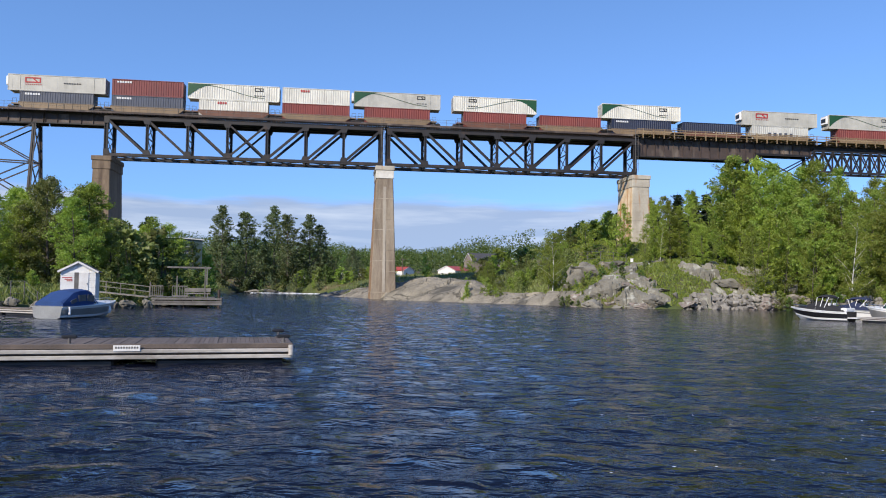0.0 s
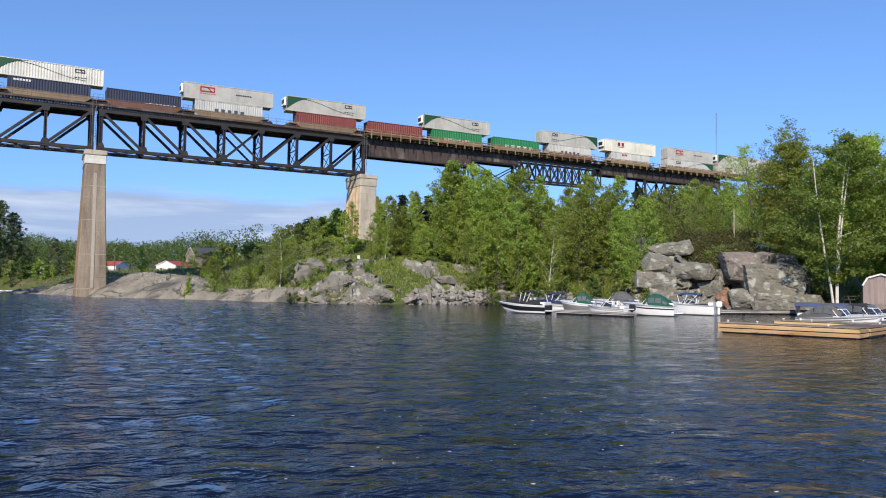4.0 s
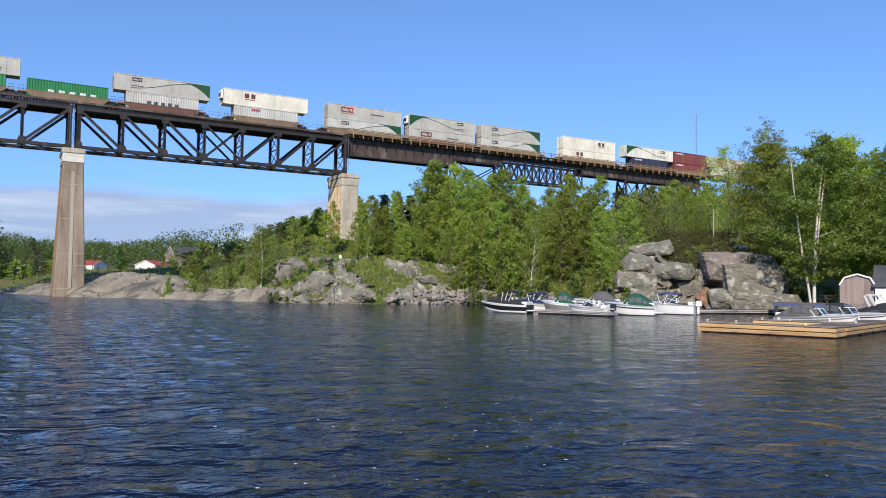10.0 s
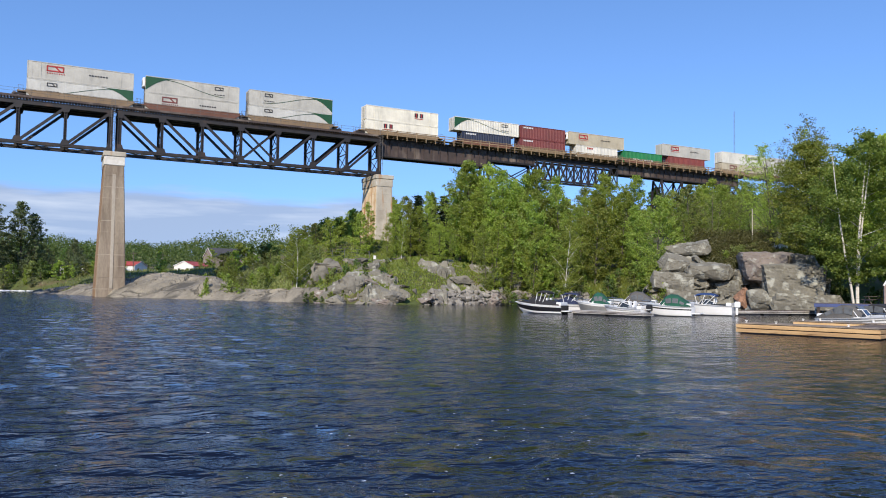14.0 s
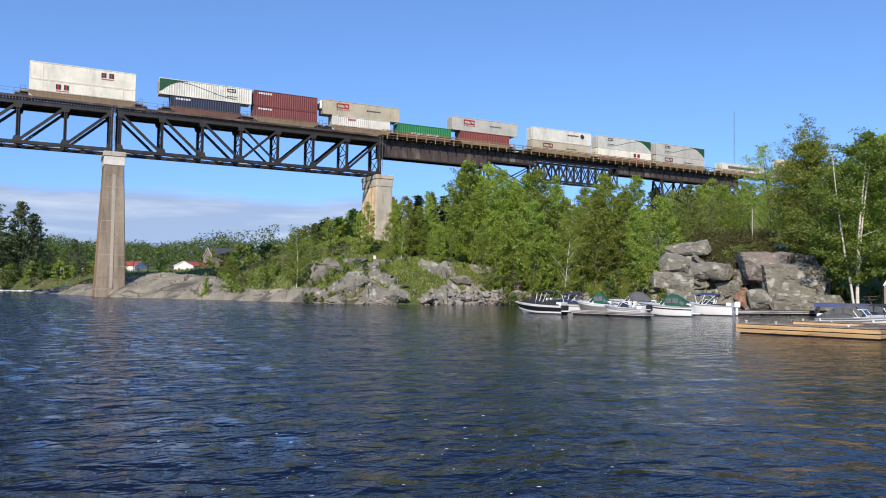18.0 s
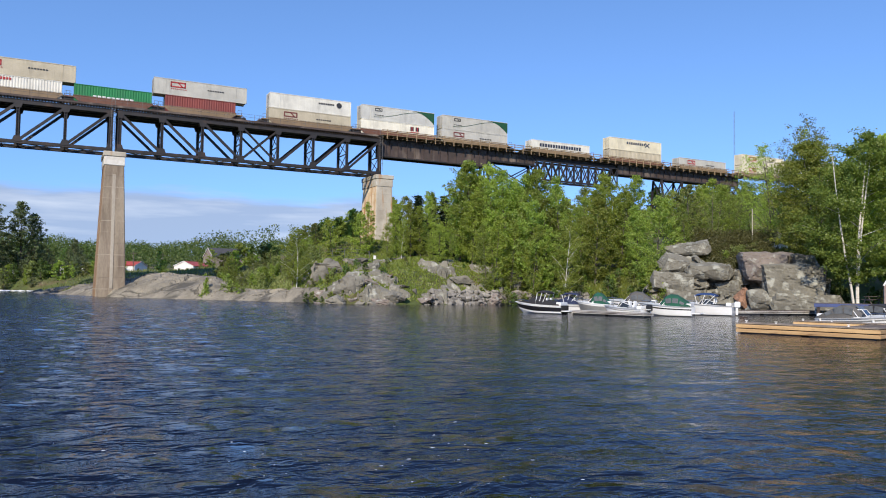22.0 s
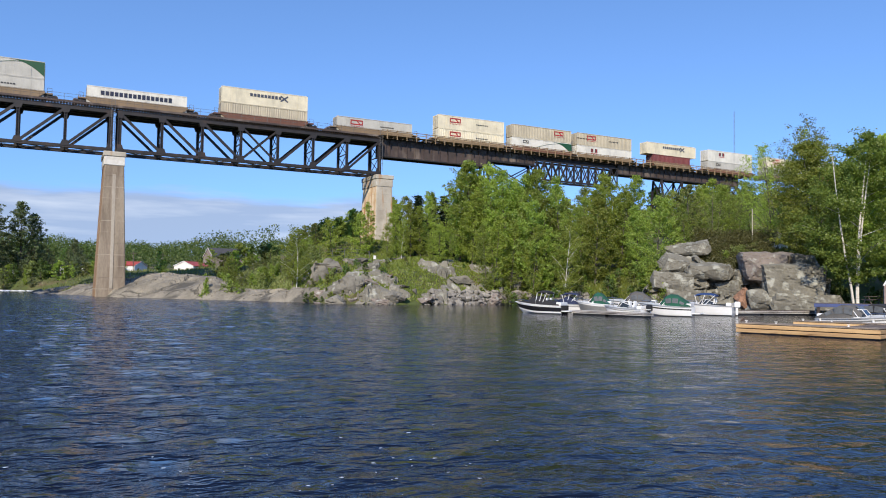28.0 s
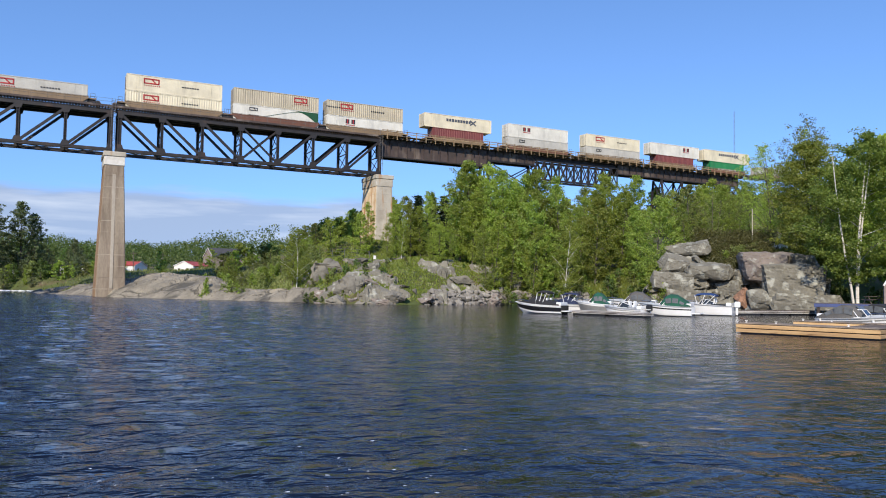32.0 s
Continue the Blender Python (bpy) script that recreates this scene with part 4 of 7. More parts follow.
_made = {}
for i, (q, upper, lower) in enumerate(TRAIN):
    key = (lower[0], i % 3)
    if key in _made:
        w = copy_thing(_made[key], Matrix())
    else:
        w = _made[key] = well_car(12.5 if lower[0] == 40 else 16.5, i)
    CARRIED.append((w, q, RAIL))
    for spec, z in ((lower, RAIL + 0.36), (upper, RAIL + 0.36 + 2.9)):
        if spec:
            if spec in _made:
                c = copy_thing(_made[spec], Matrix())
            else:
                c = _made[spec] = container(*spec, i)
            CARRIED.append((c, q, z))


# ---------------------------------------------------------------- trees
def leaves(rng, centres, radii, per, size, flat=0.6, droop=0.0):
    """Many small leaves gathered in clumps, each one blade, as vertex and face arrays."""
    C = np.repeat(np.asarray(centres, float), per, 0)
    R = np.repeat(np.asarray(radii, float), per)
    n = len(C)
    v = rng.normal(size=(n, 3))
    v /= np.linalg.norm(v, axis=1)[:, None]
    P = C + np.clip(rng.normal(size=(n, 3)), -1.7, 1.7) * (R * 0.5)[:, None] * np.array([1, 1, flat + 0.15])
    nrm = v * 0.9 + np.array([0, 0, 0.4])
    nrm /= np.linalg.norm(nrm, axis=1)[:, None]
    a = np.cross(nrm, rng.normal(size=(n, 3)))
    a /= np.linalg.norm(a, axis=1)[:, None]
    b = np.cross(nrm, a)
    s = (size * (0.6 + 0.8 * rng.rand(n)))[:, None]
    V = np.stack([P - a * s - b * s * 0.5, P + a * s - b * s * 0.5, P + b * s * 1.0], 1).reshape(-1, 3)
    return V, np.arange(3 * n).reshape(-1, 3)


SHAPES = {   # low edge of crown, widest radius, height of widest, sprays, leaves a spray, leaf size, clump radius, trunk radius, lean, lift of the sprays
    "broad": (0.10, 2.9, 0.46, 100, 144, 0.070, 0.50, 0.13, 0.5, 0.55),
    "round": (0.05, 3.3, 0.42, 110, 160, 0.074, 0.58, 0.17, 0.4, 0.45),
    "grand": (0.20, 3.6, 0.50, 190, 200, 0.052, 0.44, 0.085, 0.9, 0.30),
    "slim": (0.10, 1.75, 0.44, 64, 132, 0.063, 0.40, 0.08, 0.4, 0.9),
    "birch": (0.18, 2.2, 0.48, 66, 160, 0.058, 0.42, 0.09, 0.6, 0.6),
    "poplar": (0.03, 1.9, 0.28, 105, 120, 0.070, 0.34, 0.12, 0.2, 1.7),
    "bush": (0.0, 4.6, 0.35, 24, 48, 0.36, 1.25, 0.12, 0.5, 0.4),
    "thicket": (0.02, 3.2, 0.40, 56, 68, 0.126, 0.52, 0.14, 0.5, 0.6),
    "airy": (0.16, 2.2, 0.50, 60, 112, 0.056, 0.40, 0.06, 0.5, 1.0),
    "sparse": (0.22, 2.7, 0.60, 60, 72, 0.048, 0.34, 0.08, 0.6, 1.4),
}


def tree_model(kind, seed, leaf, bark, label):
    """A tree ten metres tall: bent trunk, limbs, and a crown of leaf clumps."""
    rng = np.random.RandomState(seed)
    low, wide, at, nc, per, size, cr, tr, lean, lift = SHAPES[kind]
    H = 10.0
    t = tagged(empty({"bush": "bush", "birch": "birch_tree"}.get(kind, "tree")), label, "bush" if kind == "bush" else "tree", "shrubs on the bank" if kind == "bush" else "trees of the wooded banks")
    ph, bend = rng.rand() * 6.28, lean * (0.4 + rng.rand())
    def axis(f):
        return np.array([bend * math.sin(f * 2.2 + ph) - bend * math.sin(ph), bend * math.cos(f * 1.7 + ph) - bend * math.cos(ph), f * H])
    bm = bmesh.new()
    stems = {"bush": 4, "birch": 2, "grand": 3}.get(kind, 1)
    for s in range(stems):
        off = np.array([rng.normal() * 0.5, rng.normal() * 0.5, 0]) * (s > 0) * (1.9 if kind == "grand" else 1)
        limb(bm, [tuple(axis(f) + off * (2.6 * f if kind == "grand" else 0.3 + 0.8 * f)) if f > 0 else tuple(axis(0) + off * (0.08 if kind == "grand" else 0.3) + np.array([0, 0, -0.6])) for f in (0, 0.15, 0.3, 0.5, 0.7, 0.86)], tr * (1 if s == 0 else 0.75), tr * 0.2)
    C, R = [], []
    skirt = rng.rand(8) * 0.35
    for k in range(nc):
        f = low + (1 - low) * (k + rng.rand()) / nc * 0.99
        e = (f - low) / (at - low) if f < at else (1 - f) / (1 - at)
        env = wide * max(0.06, (1 - (1 - max(0, min(1, e))) ** 2.0)) ** 0.75
        a = rng.rand() * 6.28
        lob = 1 - skirt[int(a / 6.2832 * 8) % 8] * (0.4 + 0.6 * rng.rand())
        r = env * lob * (0.45 + 0.55 * math.sqrt(rng.rand()))
        tip = axis(f) + np.array([math.cos(a) * r, math.sin(a) * r, rng.normal() * 0.15])
        root = axis(max(0.03, f - lift * r / H - 0.02))
        for u in (0.45, 0.66, 0.85, 1.0):
            C.append(root + (tip - root) * (u + rng.normal() * 0.05) + np.array([rng.normal() * 0.12, rng.normal() * 0.12, 0.18 * r * u * (1 - u)]))
            R.append(cr * (0.6 + 0.7 * rng.rand()) * (1.15 - 0.45 * u))
        if k % (13 if kind == "grand" else 3) == 0 and r > 0.4:
            limb(bm, [tuple(root), tuple(root * 0.45 + tip * 0.55 + np.array([0, 0, 0.05 * r])), tuple(tip)], tr * 0.42 * (1.1 - f), 0.012, 4)
    part("trunk", bm, bark, t)
    V, F = leaves(rng, C, R, per // 4, size)
    crown = sheet("crown", V, F, leaf, False)
    crown.parent = t
    return t


def spruce_model(seed):
    """A conifer ten metres tall with drooping tiers of needles."""
    rng = np.random.RandomState(seed)
    t = tagged(empty("spruce_tree"), "dark green spruce with drooping tiers of needles", "tree", "trees of the wooded banks")
    bm = bmesh.new()
    limb(bm, [(0, 0, -0.5), (0.05, 0, 5), (0, 0, 10)], 0.16, 0.02)
    V, F, base = [], [], 0
    for k in range(26):
        f = 0.08 + 0.9 * k / 26
        rad = 2.1 * (1 - f) + 0.15
        for j in range(9):
            a = rng.rand() * 6.28
            L = rad * (0.7 + 0.5 * rng.rand())
            tip = (math.cos(a) * L, math.sin(a) * L, 10 * f - 0.35 * L)
            if j < 3:
                limb(bm, [(0, 0, 10 * f), tip], 0.025, 0.008, 3)
            cs = [np.array([0, 0, 10 * f]) * (1 - u) + np.array(tip) * u for u in (0.35, 0.6, 0.8, 1.0)]
            v, fc = leaves(rng, cs, [0.16 + 0.12 * (1 - f)] * 4, 9, 0.13, 0.3)
            V.append(v), F.append(fc + base)
            base += len(v)
    part("trunk", bm, M["bark"], t)
    c = sheet("crown", np.concatenate(V), np.concatenate(F), M["needle"], False)
    c.parent = t
    return t


MODELS = {
    "broad": [tree_model("broad", 1, M["leaf"], M["bark"], "leafy spring-green tree with a rounded uneven crown"), tree_model("broad", 2, M["leaf_bright"], M["bark"], "young yellow-green leafy tree with an open crown"),
              tree_model("broad", 3, M["leaf"], M["bark"], "leafy green tree with a lopsided crown")],
    "round": [tree_model("round", 4, M["leaf"], M["bark"], "large spreading tree with a dense green crown"), tree_model("round", 5, M["leaf_olive"], M["bark"], "large olive-green tree with a dense crown")],
    "grand": [tree_model("grand", 51, M["leaf_birch"], M["birch_bark"], "big spreading birch with a dense fine-leaved crown"), tree_model("grand", 52, M["leaf_bright"], M["bark"], "big leafy tree with a fine pale green crown")],
    "slim": [tree_model("slim", 6, M["leaf_bright"], M["bark"], "slim young tree with pale green leaves"), tree_model("slim", 7, M["leaf"], M["bark"], "slim green tree on the slope")],
    "birch": [tree_model("birch", 8, M["leaf"], M["birch_bark"], "white-barked birch with light green leaves"), tree_model("birch", 9, M["leaf_bright"], M["birch_bark"], "leaning white birch with bright leaves")],
    "poplar": [tree_model("poplar", 10, M["leaf_dusk"], M["bark"], "tall narrow grey-green poplar by the river"), tree_model("poplar", 11, M["leaf_dusk"], M["bark"], "tall narrow olive-green poplar by the river")],
    "bush": [tree_model("bush", 12, M["leaf"], M["bark"], "low green leafy bush on the bank"), tree_model("bush", 13, M["leaf_olive"], M["bark"], "low olive-brown shrub on the bank"), tree_model("bush", 14, M["leaf_dark"], M["bark"], "low dark green shrub on the bank")],
    "thicket": [tree_model("thicket", 61, M["leaf"], M["bark"], "green leafy tree of the far bank"), tree_model("thicket", 62, M["leaf_olive"], M["bark"], "olive-green tree of the far bank"), tree_model("thicket", 63, M["leaf_bright"], M["bark"], "pale green tree of the far bank")],
    "dusky": [tree_model("thicket", 64, M["leaf_dusk"], M["bark"], "dark grey-green tree of the far bank"), tree_model("thicket", 65, M["leaf_dark"], M["bark"], "dark green tree of the far bank")],
    "sparse": [tree_model("sparse", 15, M["leaf_olive"], M["bark"], "thin tree with sparse new leaves"), tree_model("sparse", 16, M["leaf_bright"], M["bark"], "thin tree with sparse yellow-green leaves")],
    "airy": [tree_model("airy", 71, M["leaf_bright"], M["bark"], "airy young tree with pale new leaves"), tree_model("airy", 72, M["leaf"], M["bark"], "thin young tree with an open green crown"), tree_model("airy", 73, M["leaf_bright"], M["birch_bark"], "white-limbed birch with an open leafy top")],
    "spruce": [spruce_model(17)],
}
USED = set()
_pick = random.Random(7)


SCRUB = []


def plant(kind, az, r, top=None, tall=None, wide=1.0, which=None, sink=0.1, joined=False, z=None):
    """Stand a tree at a bearing and distance; top: the angle to which it rises, or tall: its height."""
    p = polar(az, r)
    z = max(0.1, height(p.x, p.y)) if z is None else z
    if tall is None:
        tall = EYE + r * math.tan(radians(top)) - z
    tall = max(0.8, tall * 0.94)
    mods = MODELS[kind]
    wide = wide * (0.9 + 0.2 * _pick.random())
    i = _pick.randrange(len(mods)) if which is None else which
    s = tall / 10.0
    m = pose(p.x, p.y, z - sink, 0, 0, _pick.random() * 360) @ Matrix.Diagonal((s * wide, s * wide, s, 1))
    if joined:
        return SCRUB.append((kind, i, m))
    key = (kind, i)
    o = copy_thing(mods[i], Matrix()) if key in USED else mods[i]
    USED.add(key)
    o.matrix_basis = m
    return o


# how high the woods rise over the horizon, by bearing
SKYLINE = ((-36, 7.6), (-30.4, 7.4), (-26, 7.5), (-24.5, 6.8), (-23, 5.3), (-20, 4.4), (-18.3, 3.2), (-17, 2.8), (-8, 2.9), (-5.8, 3.6), (-3, 2.8), (3, 3.3), (6, 3.5), (8, 4.4), (10, 5.0), (12, 5.9), (14, 6.7),
           (16.2, 7.2), (18, 8.2), (20, 9.4), (22, 9.2), (25, 8.9), (28, 8.2), (31, 8.7), (33, 8.8), (35.5, 7.9), (38, 8.2), (41.5, 8.6), (42.5, 9.8), (45, 12.2), (47, 12.3), (49, 11.6), (56, 11.4))


def skyline(az):
    return float(np.interp(az, *zip(*SKYLINE)))


def wood(kinds, az0, az1, r0, r1, gap, seed, least=4.0, low=0.7, most=17.0, keep=None):
    """Fill a stretch of bank with trees, none rising over the skyline."""
    rng = random.Random(seed)
    r = r0
    while r < r1:
        az = az0 + rng.random() * math.degrees(gap / r)
        while az < az1:
            a, q = az + rng.gauss(0, 0.25) * math.degrees(gap / r), r + rng.gauss(0, 0.3) * gap
            p = polar(a, q)
            az += math.degrees(gap / r) * (0.8 + 0.4 * rng.random())
            if keep and not keep(p.x, p.y, a, q):
                continue
            z = height(p.x, p.y)
            if z < 0.35:
                continue
            room = EYE + q * math.tan(radians(skyline(a))) - z
            tall = min(most * (0.75 + 0.25 * rng.random()), room * (low + (1 - low) * rng.random()))
            if tall < least:
                if room > 1.2 and tall > 1.0:
                    plant("bush", a, q, tall=min(tall, 3.0), wide=0.75)
                continue
            plant(kinds[rng.randrange(len(kinds))], a, q, tall=tall, wide=min(1.25, 0.75 + 3.0 / tall))
        r += gap


def clear_of_bridge(x, y, a, q):
    """Keep the strip under the spans, and the view of the piers, free."""
    l = BRIDGE.inverted() @ Vector((x, y, 0))
    if -6 < l.y < 11 and (l.x < 104 or l.x > 164):
        return False
    return not (95 < l.x < 100.5 and l.y < 12 and l.y > -22)


wood(("slim", "slim", "birch", "broad"), 15.6, 23, 124, 140, 5.6, 21, keep=clear_of_bridge)
wood(("broad", "slim", "birch", "broad", "broad"), 21.5, 35.5, 104, 124, 5.6, 22, keep=lambda x, y, a, q: clear_of_bridge(x, y, a, q) and (a > 26 or q > 118))
wood(("thicket", "thicket", "slim"), 15.2, 36, 132, 172, 11.0, 32, keep=clear_of_bridge)
wood(("broad", "slim", "sparse"), 35, 43, 118, 136, 5.6, 23, most=13, keep=clear_of_bridge)
wood(("grand", "broad", "broad"), 46.5, 54.5, 101, 116, 7.0, 24, most=15, keep=clear_of_bridge)
wood(("thicket", "thicket"), 36, 56, 126, 170, 11.5, 33, keep=clear_of_bridge)
wood(("sparse", "thicket", "bush"), 34.2, 43, 172, 216, 7.0, 35, least=2, most=7, low=0.85, keep=lambda x, y, a, q: (BRIDGE.inverted() @ Vector((x, y, 0))).y < -1 or (BRIDGE.inverted() @ Vector((x, y, 0))).y > 7)
wood(("thicket", "slim", "bush"), 8.3, 15.5, 140, 210, 7.5, 25, least=3, most=15, low=0.85, keep=clear_of_bridge)
wood(("thicket", "slim", "bush"), -3.5, 9.5, 160, 250, 8.5, 26, least=2.5, most=6.0, keep=lambda x, y, a, q: clear_of_bridge(x, y, a, q) and not (-0.8 < a < 1.4 or -3.6 < a < -1.6))
wood(("round", "broad", "round"), -35, -23.5, 93, 112, 6.0, 27, keep=clear_of_bridge)
wood(("thicket", "bush", "round"), -23.8, -16.5, 97, 165, 7.0, 28, most=10, keep=clear_of_bridge)
wood(("dusky", "dusky", "dusky"), -17.5, -4.3, 222, 276, 9.0, 29, most=12)
wood(("bush", "bush", "slim"), -16.0, -4.5, 207, 222, 5.0, 30, least=2, most=5)
for _k, (_az, _top) in enumerate(((-16.3, 6.0), (-14.6, 5.7), (-12.6, 6.1), (-11.6, 5.6), (-10.0, 5.5), (-9.2, 4.8))):
    plant("poplar", _az, 222 + 3 * (_k % 3), top=_top, wide=1.35, which=_k % 2)
for _k in range(16):
    plant("dusky", -13.5 + 0.52 * _k, 211 + 3 * (_k % 4), tall=3.8 + 0.7 * (_k * 7 % 4), which=(1, 0, 0)[_k % 3])
plant("spruce", 11.3, 172, top=5.0, wide=1.5), plant("spruce", 12.2, 176, top=5.6, wide=1.4), plant("spruce", 13.0, 170, top=6.0, wide=1.5), plant("spruce", 13.8, 174, top=6.4, wide=1.4), plant("spruce", 15.6, 160, top=6.6, wide=1.5), plant("spruce", 17.2, 142, top=7.4, wide=1.3), plant("spruce", 18.3, 144, top=7.5, wide=1.3), plant("spruce", 19.2, 146, top=7.4, wide=1.3)
plant("airy", 28.35, 104, top=5.7, which=2, wide=1.25), plant("airy", 8.2, 113, top=4.5, which=2, wide=1.5), plant("airy", 7.9, 116, top=3.9, which=1, wide=1.5)
plant("grand", 47.9, 93, top=11.2, which=0, wide=1.2), plant("grand", 50.4, 99, top=11.2, which=1), plant("grand", 46.0, 103, top=11.0, which=1), plant("grand", 53, 97, top=10.6, which=0)
plant("broad", 20.4, 124, top=9.9), plant("broad", 21.7, 122, top=9.9), plant("broad", 22.9, 121, top=9.7), plant("broad", 24.1, 119, top=9.5), plant("broad", 26.4, 117, top=9.3), plant("slim", 28.0, 114, top=8.9), plant("airy", 14.9, 119, top=5.4), plant("airy", 16.0, 120, top=5.4), plant("slim", 16.7, 121, top=6.6, wide=1.5, which=0), plant("slim", 17.5, 121, top=6.3, wide=1.4, which=0), plant("broad", 18.9, 117, top=4.9, which=1), plant("airy", 19.6, 118, top=4.6, wide=1.2, which=1), plant("airy", 18.2, 118, top=4.3, which=0), plant("slim", 23.0, 110, top=5.8, wide=1.45, which=0), plant("airy", 22.5, 109, top=5.0), plant("airy", 24.2, 111, top=5.4, wide=1.2), plant("airy", 26.0, 108, top=5.2), plant("broad", 25.0, 118, top=8.9), plant("broad", 31.5, 117, top=8.9), plant("broad", 33.2, 118, top=8.9)
plant("bush", 35.1, 96.2, tall=3.6, z=0.6, which=0), plant("bush", 34.5, 97.0, tall=3.2, z=0.8, which=0), plant("bush", 34.9, 98.5, tall=3.4, z=2.8, which=0), plant("sparse", 43.8, 112, top=11.8, wide=1.2), plant("sparse", 45.6, 108, top=12.6, wide=1.1), plant("sparse", 42.6, 116, top=10.4, wide=1.2), plant("sparse", 44.7, 116, top=12.0, wide=1.3), plant("sparse", 43.1, 122, top=10.8, wide=1.3)
plant("airy", -20.6, 118, top=5.0, which=1, wide=1.3), plant("dusky", -19.2, 126, top=3.5), plant("dusky", -18.4, 130, top=3.2), plant("thicket", -18.5, 116, tall=4.8, which=1), plant("thicket", -17.7, 120, tall=4.4, which=0), plant("thicket", -19.6, 112, tall=4.4, which=1), plant("round", -27.5, 96, top=7.6), plant("round", -25.2, 98, top=7.3), plant("broad", -19.8, 120, top=4.5, wide=1.3)
# shrubs in the clearing, along the shore and over the rocks
_s = random.Random(31)
for _k in range(40):
    _az, _r = 9.5 + 13 * _s.random(), 103 + 22 * _s.random()
    plant("bush", _az, _r, tall=0.4 + 0.9 * _s.random() ** 2, wide=0.9 + 0.5 * _s.random())
for _k in range(34):
    plant("bush", 22 + 14 * _s.random(), 106 + 6 * _s.random(), tall=1.0 + 1.6 * _s.random())
for _k in range(26):
    plant("bush", 34.2 + 12 * _s.random(), 96.5 + 3.5 * _s.random(), tall=0.5 + 1.0 * _s.random(), wide=1.1, which=_s.choice((0, 0, 1)))
for _k in range(64):
    plant("bush", 34.5 + 11 * _s.random(), 99.5 + 12 * _s.random(), tall=0.8 + 1.4 * _s.random(), wide=1.2, which=_s.choice((0, 1, 1)), joined=True)
for _k in range(60):
    _az = 34.6 + 11 * _s.random()
    plant("bush", _az, 99.5 + 5 * _s.random(), tall=0.6 + 0.8 * _s.random(), wide=2.0, which=_s.choice((0, 1, 1, 2)), joined=True)
for _k in range(60):
    plant("bush", 36.4 + 5 * _s.random(), 100.5 + 8 * _s.random(), tall=1.2 + 0.9 * _s.random(), wide=1.5, which=_s.choice((0, 1, 1, 1)), joined=True)
for _k in range(34):      # shrubs between the broken rocks of the shore
    plant("bush", 8.6 + 6.5 * _s.random(), 104 + 12 * _s.random(), tall=0.7 + 1.1 * _s.random(), which=_s.choice((0, 1, 2)))
for _k in range(22):      # shrubs along the edge of the wood
    plant("bush", 24.5 + 10 * _s.random(), 107.5 + 5 * _s.random(), tall=1.0 + 1.4 * _s.random(), which=_s.choice((0, 0, 1)))
for _k in range(22):      # the shaded understorey below the great birch
    plant("bush", 45.4 + 6.4 * _s.random(), 96.5 + 5 * _s.random(), tall=1.6 + 1.4 * _s.random(), which=_s.choice((1, 2)), z=1.0)
for _k in range(36):      # the brushwood behind the bare shelf
    plant("thicket", 3.0 + 6.8 * _s.random(), 124 + 26 * _s.random(), tall=2.4 + 2.4 * _s.random(), wide=1.25, which=_s.choice((1, 1, 0)))
for _k in range(36):
    plant("bush", -27 + 10 * _s.random(), 86 + 16 * _s.random(), tall=1.8 + 2.2 * _s.random(), wide=0.9, which=_s.choice((1, 2, 2)))
for _k in range(34):
    plant("bush", -36 + 19 * _s.random(), 80 + 18 * _s.random(), tall=0.9 + 1.8 * _s.random())
for _k in range(30):
    plant("bush", 1 + 9 * _s.random(), 128 + 22 * _s.random(), tall=0.7 + 1.6 * _s.random(), which=_s.choice((0, 1)))
for _k in range(44):
    plant("bush", 1.5 + 8.6 * _s.random(), 119 + 16 * _s.random(), tall=1.6 + 1.9 * _s.random(), wide=0.9, which=_s.choice((0, 1, 1)), joined=True)


def undergrowth():
    """Low scrub that nobody could count: the crowns of many shrubs in one mass for each leaf colour."""
    for i in range(3):
        src = [c for c in MODELS["bush"][i].children if c.name.startswith("crown")][0].data
        P = np.empty(len(src.vertices) * 3)
        src.vertices.foreach_get("co", P)
        P = P.reshape(-1, 3, 3)[::2].reshape(-1, 3)
        P = np.concatenate([P, np.ones((len(P), 1))], 1)
        V = [(P @ np.array(m).T)[:, :3] for kind, j, m in SCRUB if j == i]
        if V:
            V = np.concatenate(V)
            tagged(sheet("undergrowth", V, np.arange(len(V)).reshape(-1, 3), src.materials[0], False), ("low green scrub on the bank", "low olive-brown scrub over the rocks", "low dark green scrub on the bank")[i], "scrub", kind="stuff")


undergrowth()
for _kind, _mods in MODELS.items():       # models of which none was planted
    for _i, _o in enumerate(_mods):
        if (_kind, _i) not in USED:
            for _c in list(_o.children):
                bpy.data.objects.remove(_c)
            bpy.data.objects.remove(_o)


def juniper():
    """Low creeping juniper hanging over the brow of the cliff."""
    rng = np.random.RandomState(77)
    C = []
    for k in range(420):
        u, az = rng.rand(), 37.7 + 5.0 * rng.rand()
        p = polar(az, 98.6 + 11 * u + 0.7 * abs(az - 40.2))
        C.append((p.x, p.y, 4.7 + 5.2 * u + 0.25 * abs(az - 40.2) + 0.5 * rng.rand()))
    V, F = leaves(rng, C, 0.7 + 0.6 * rng.rand(len(C)), 90, 0.085, 0.35)
    tagged(sheet("juniper", V, F, M["leaf_juniper"], False), "olive creeping juniper over the cliff brow", "scrub", kind="stuff")


juniper()


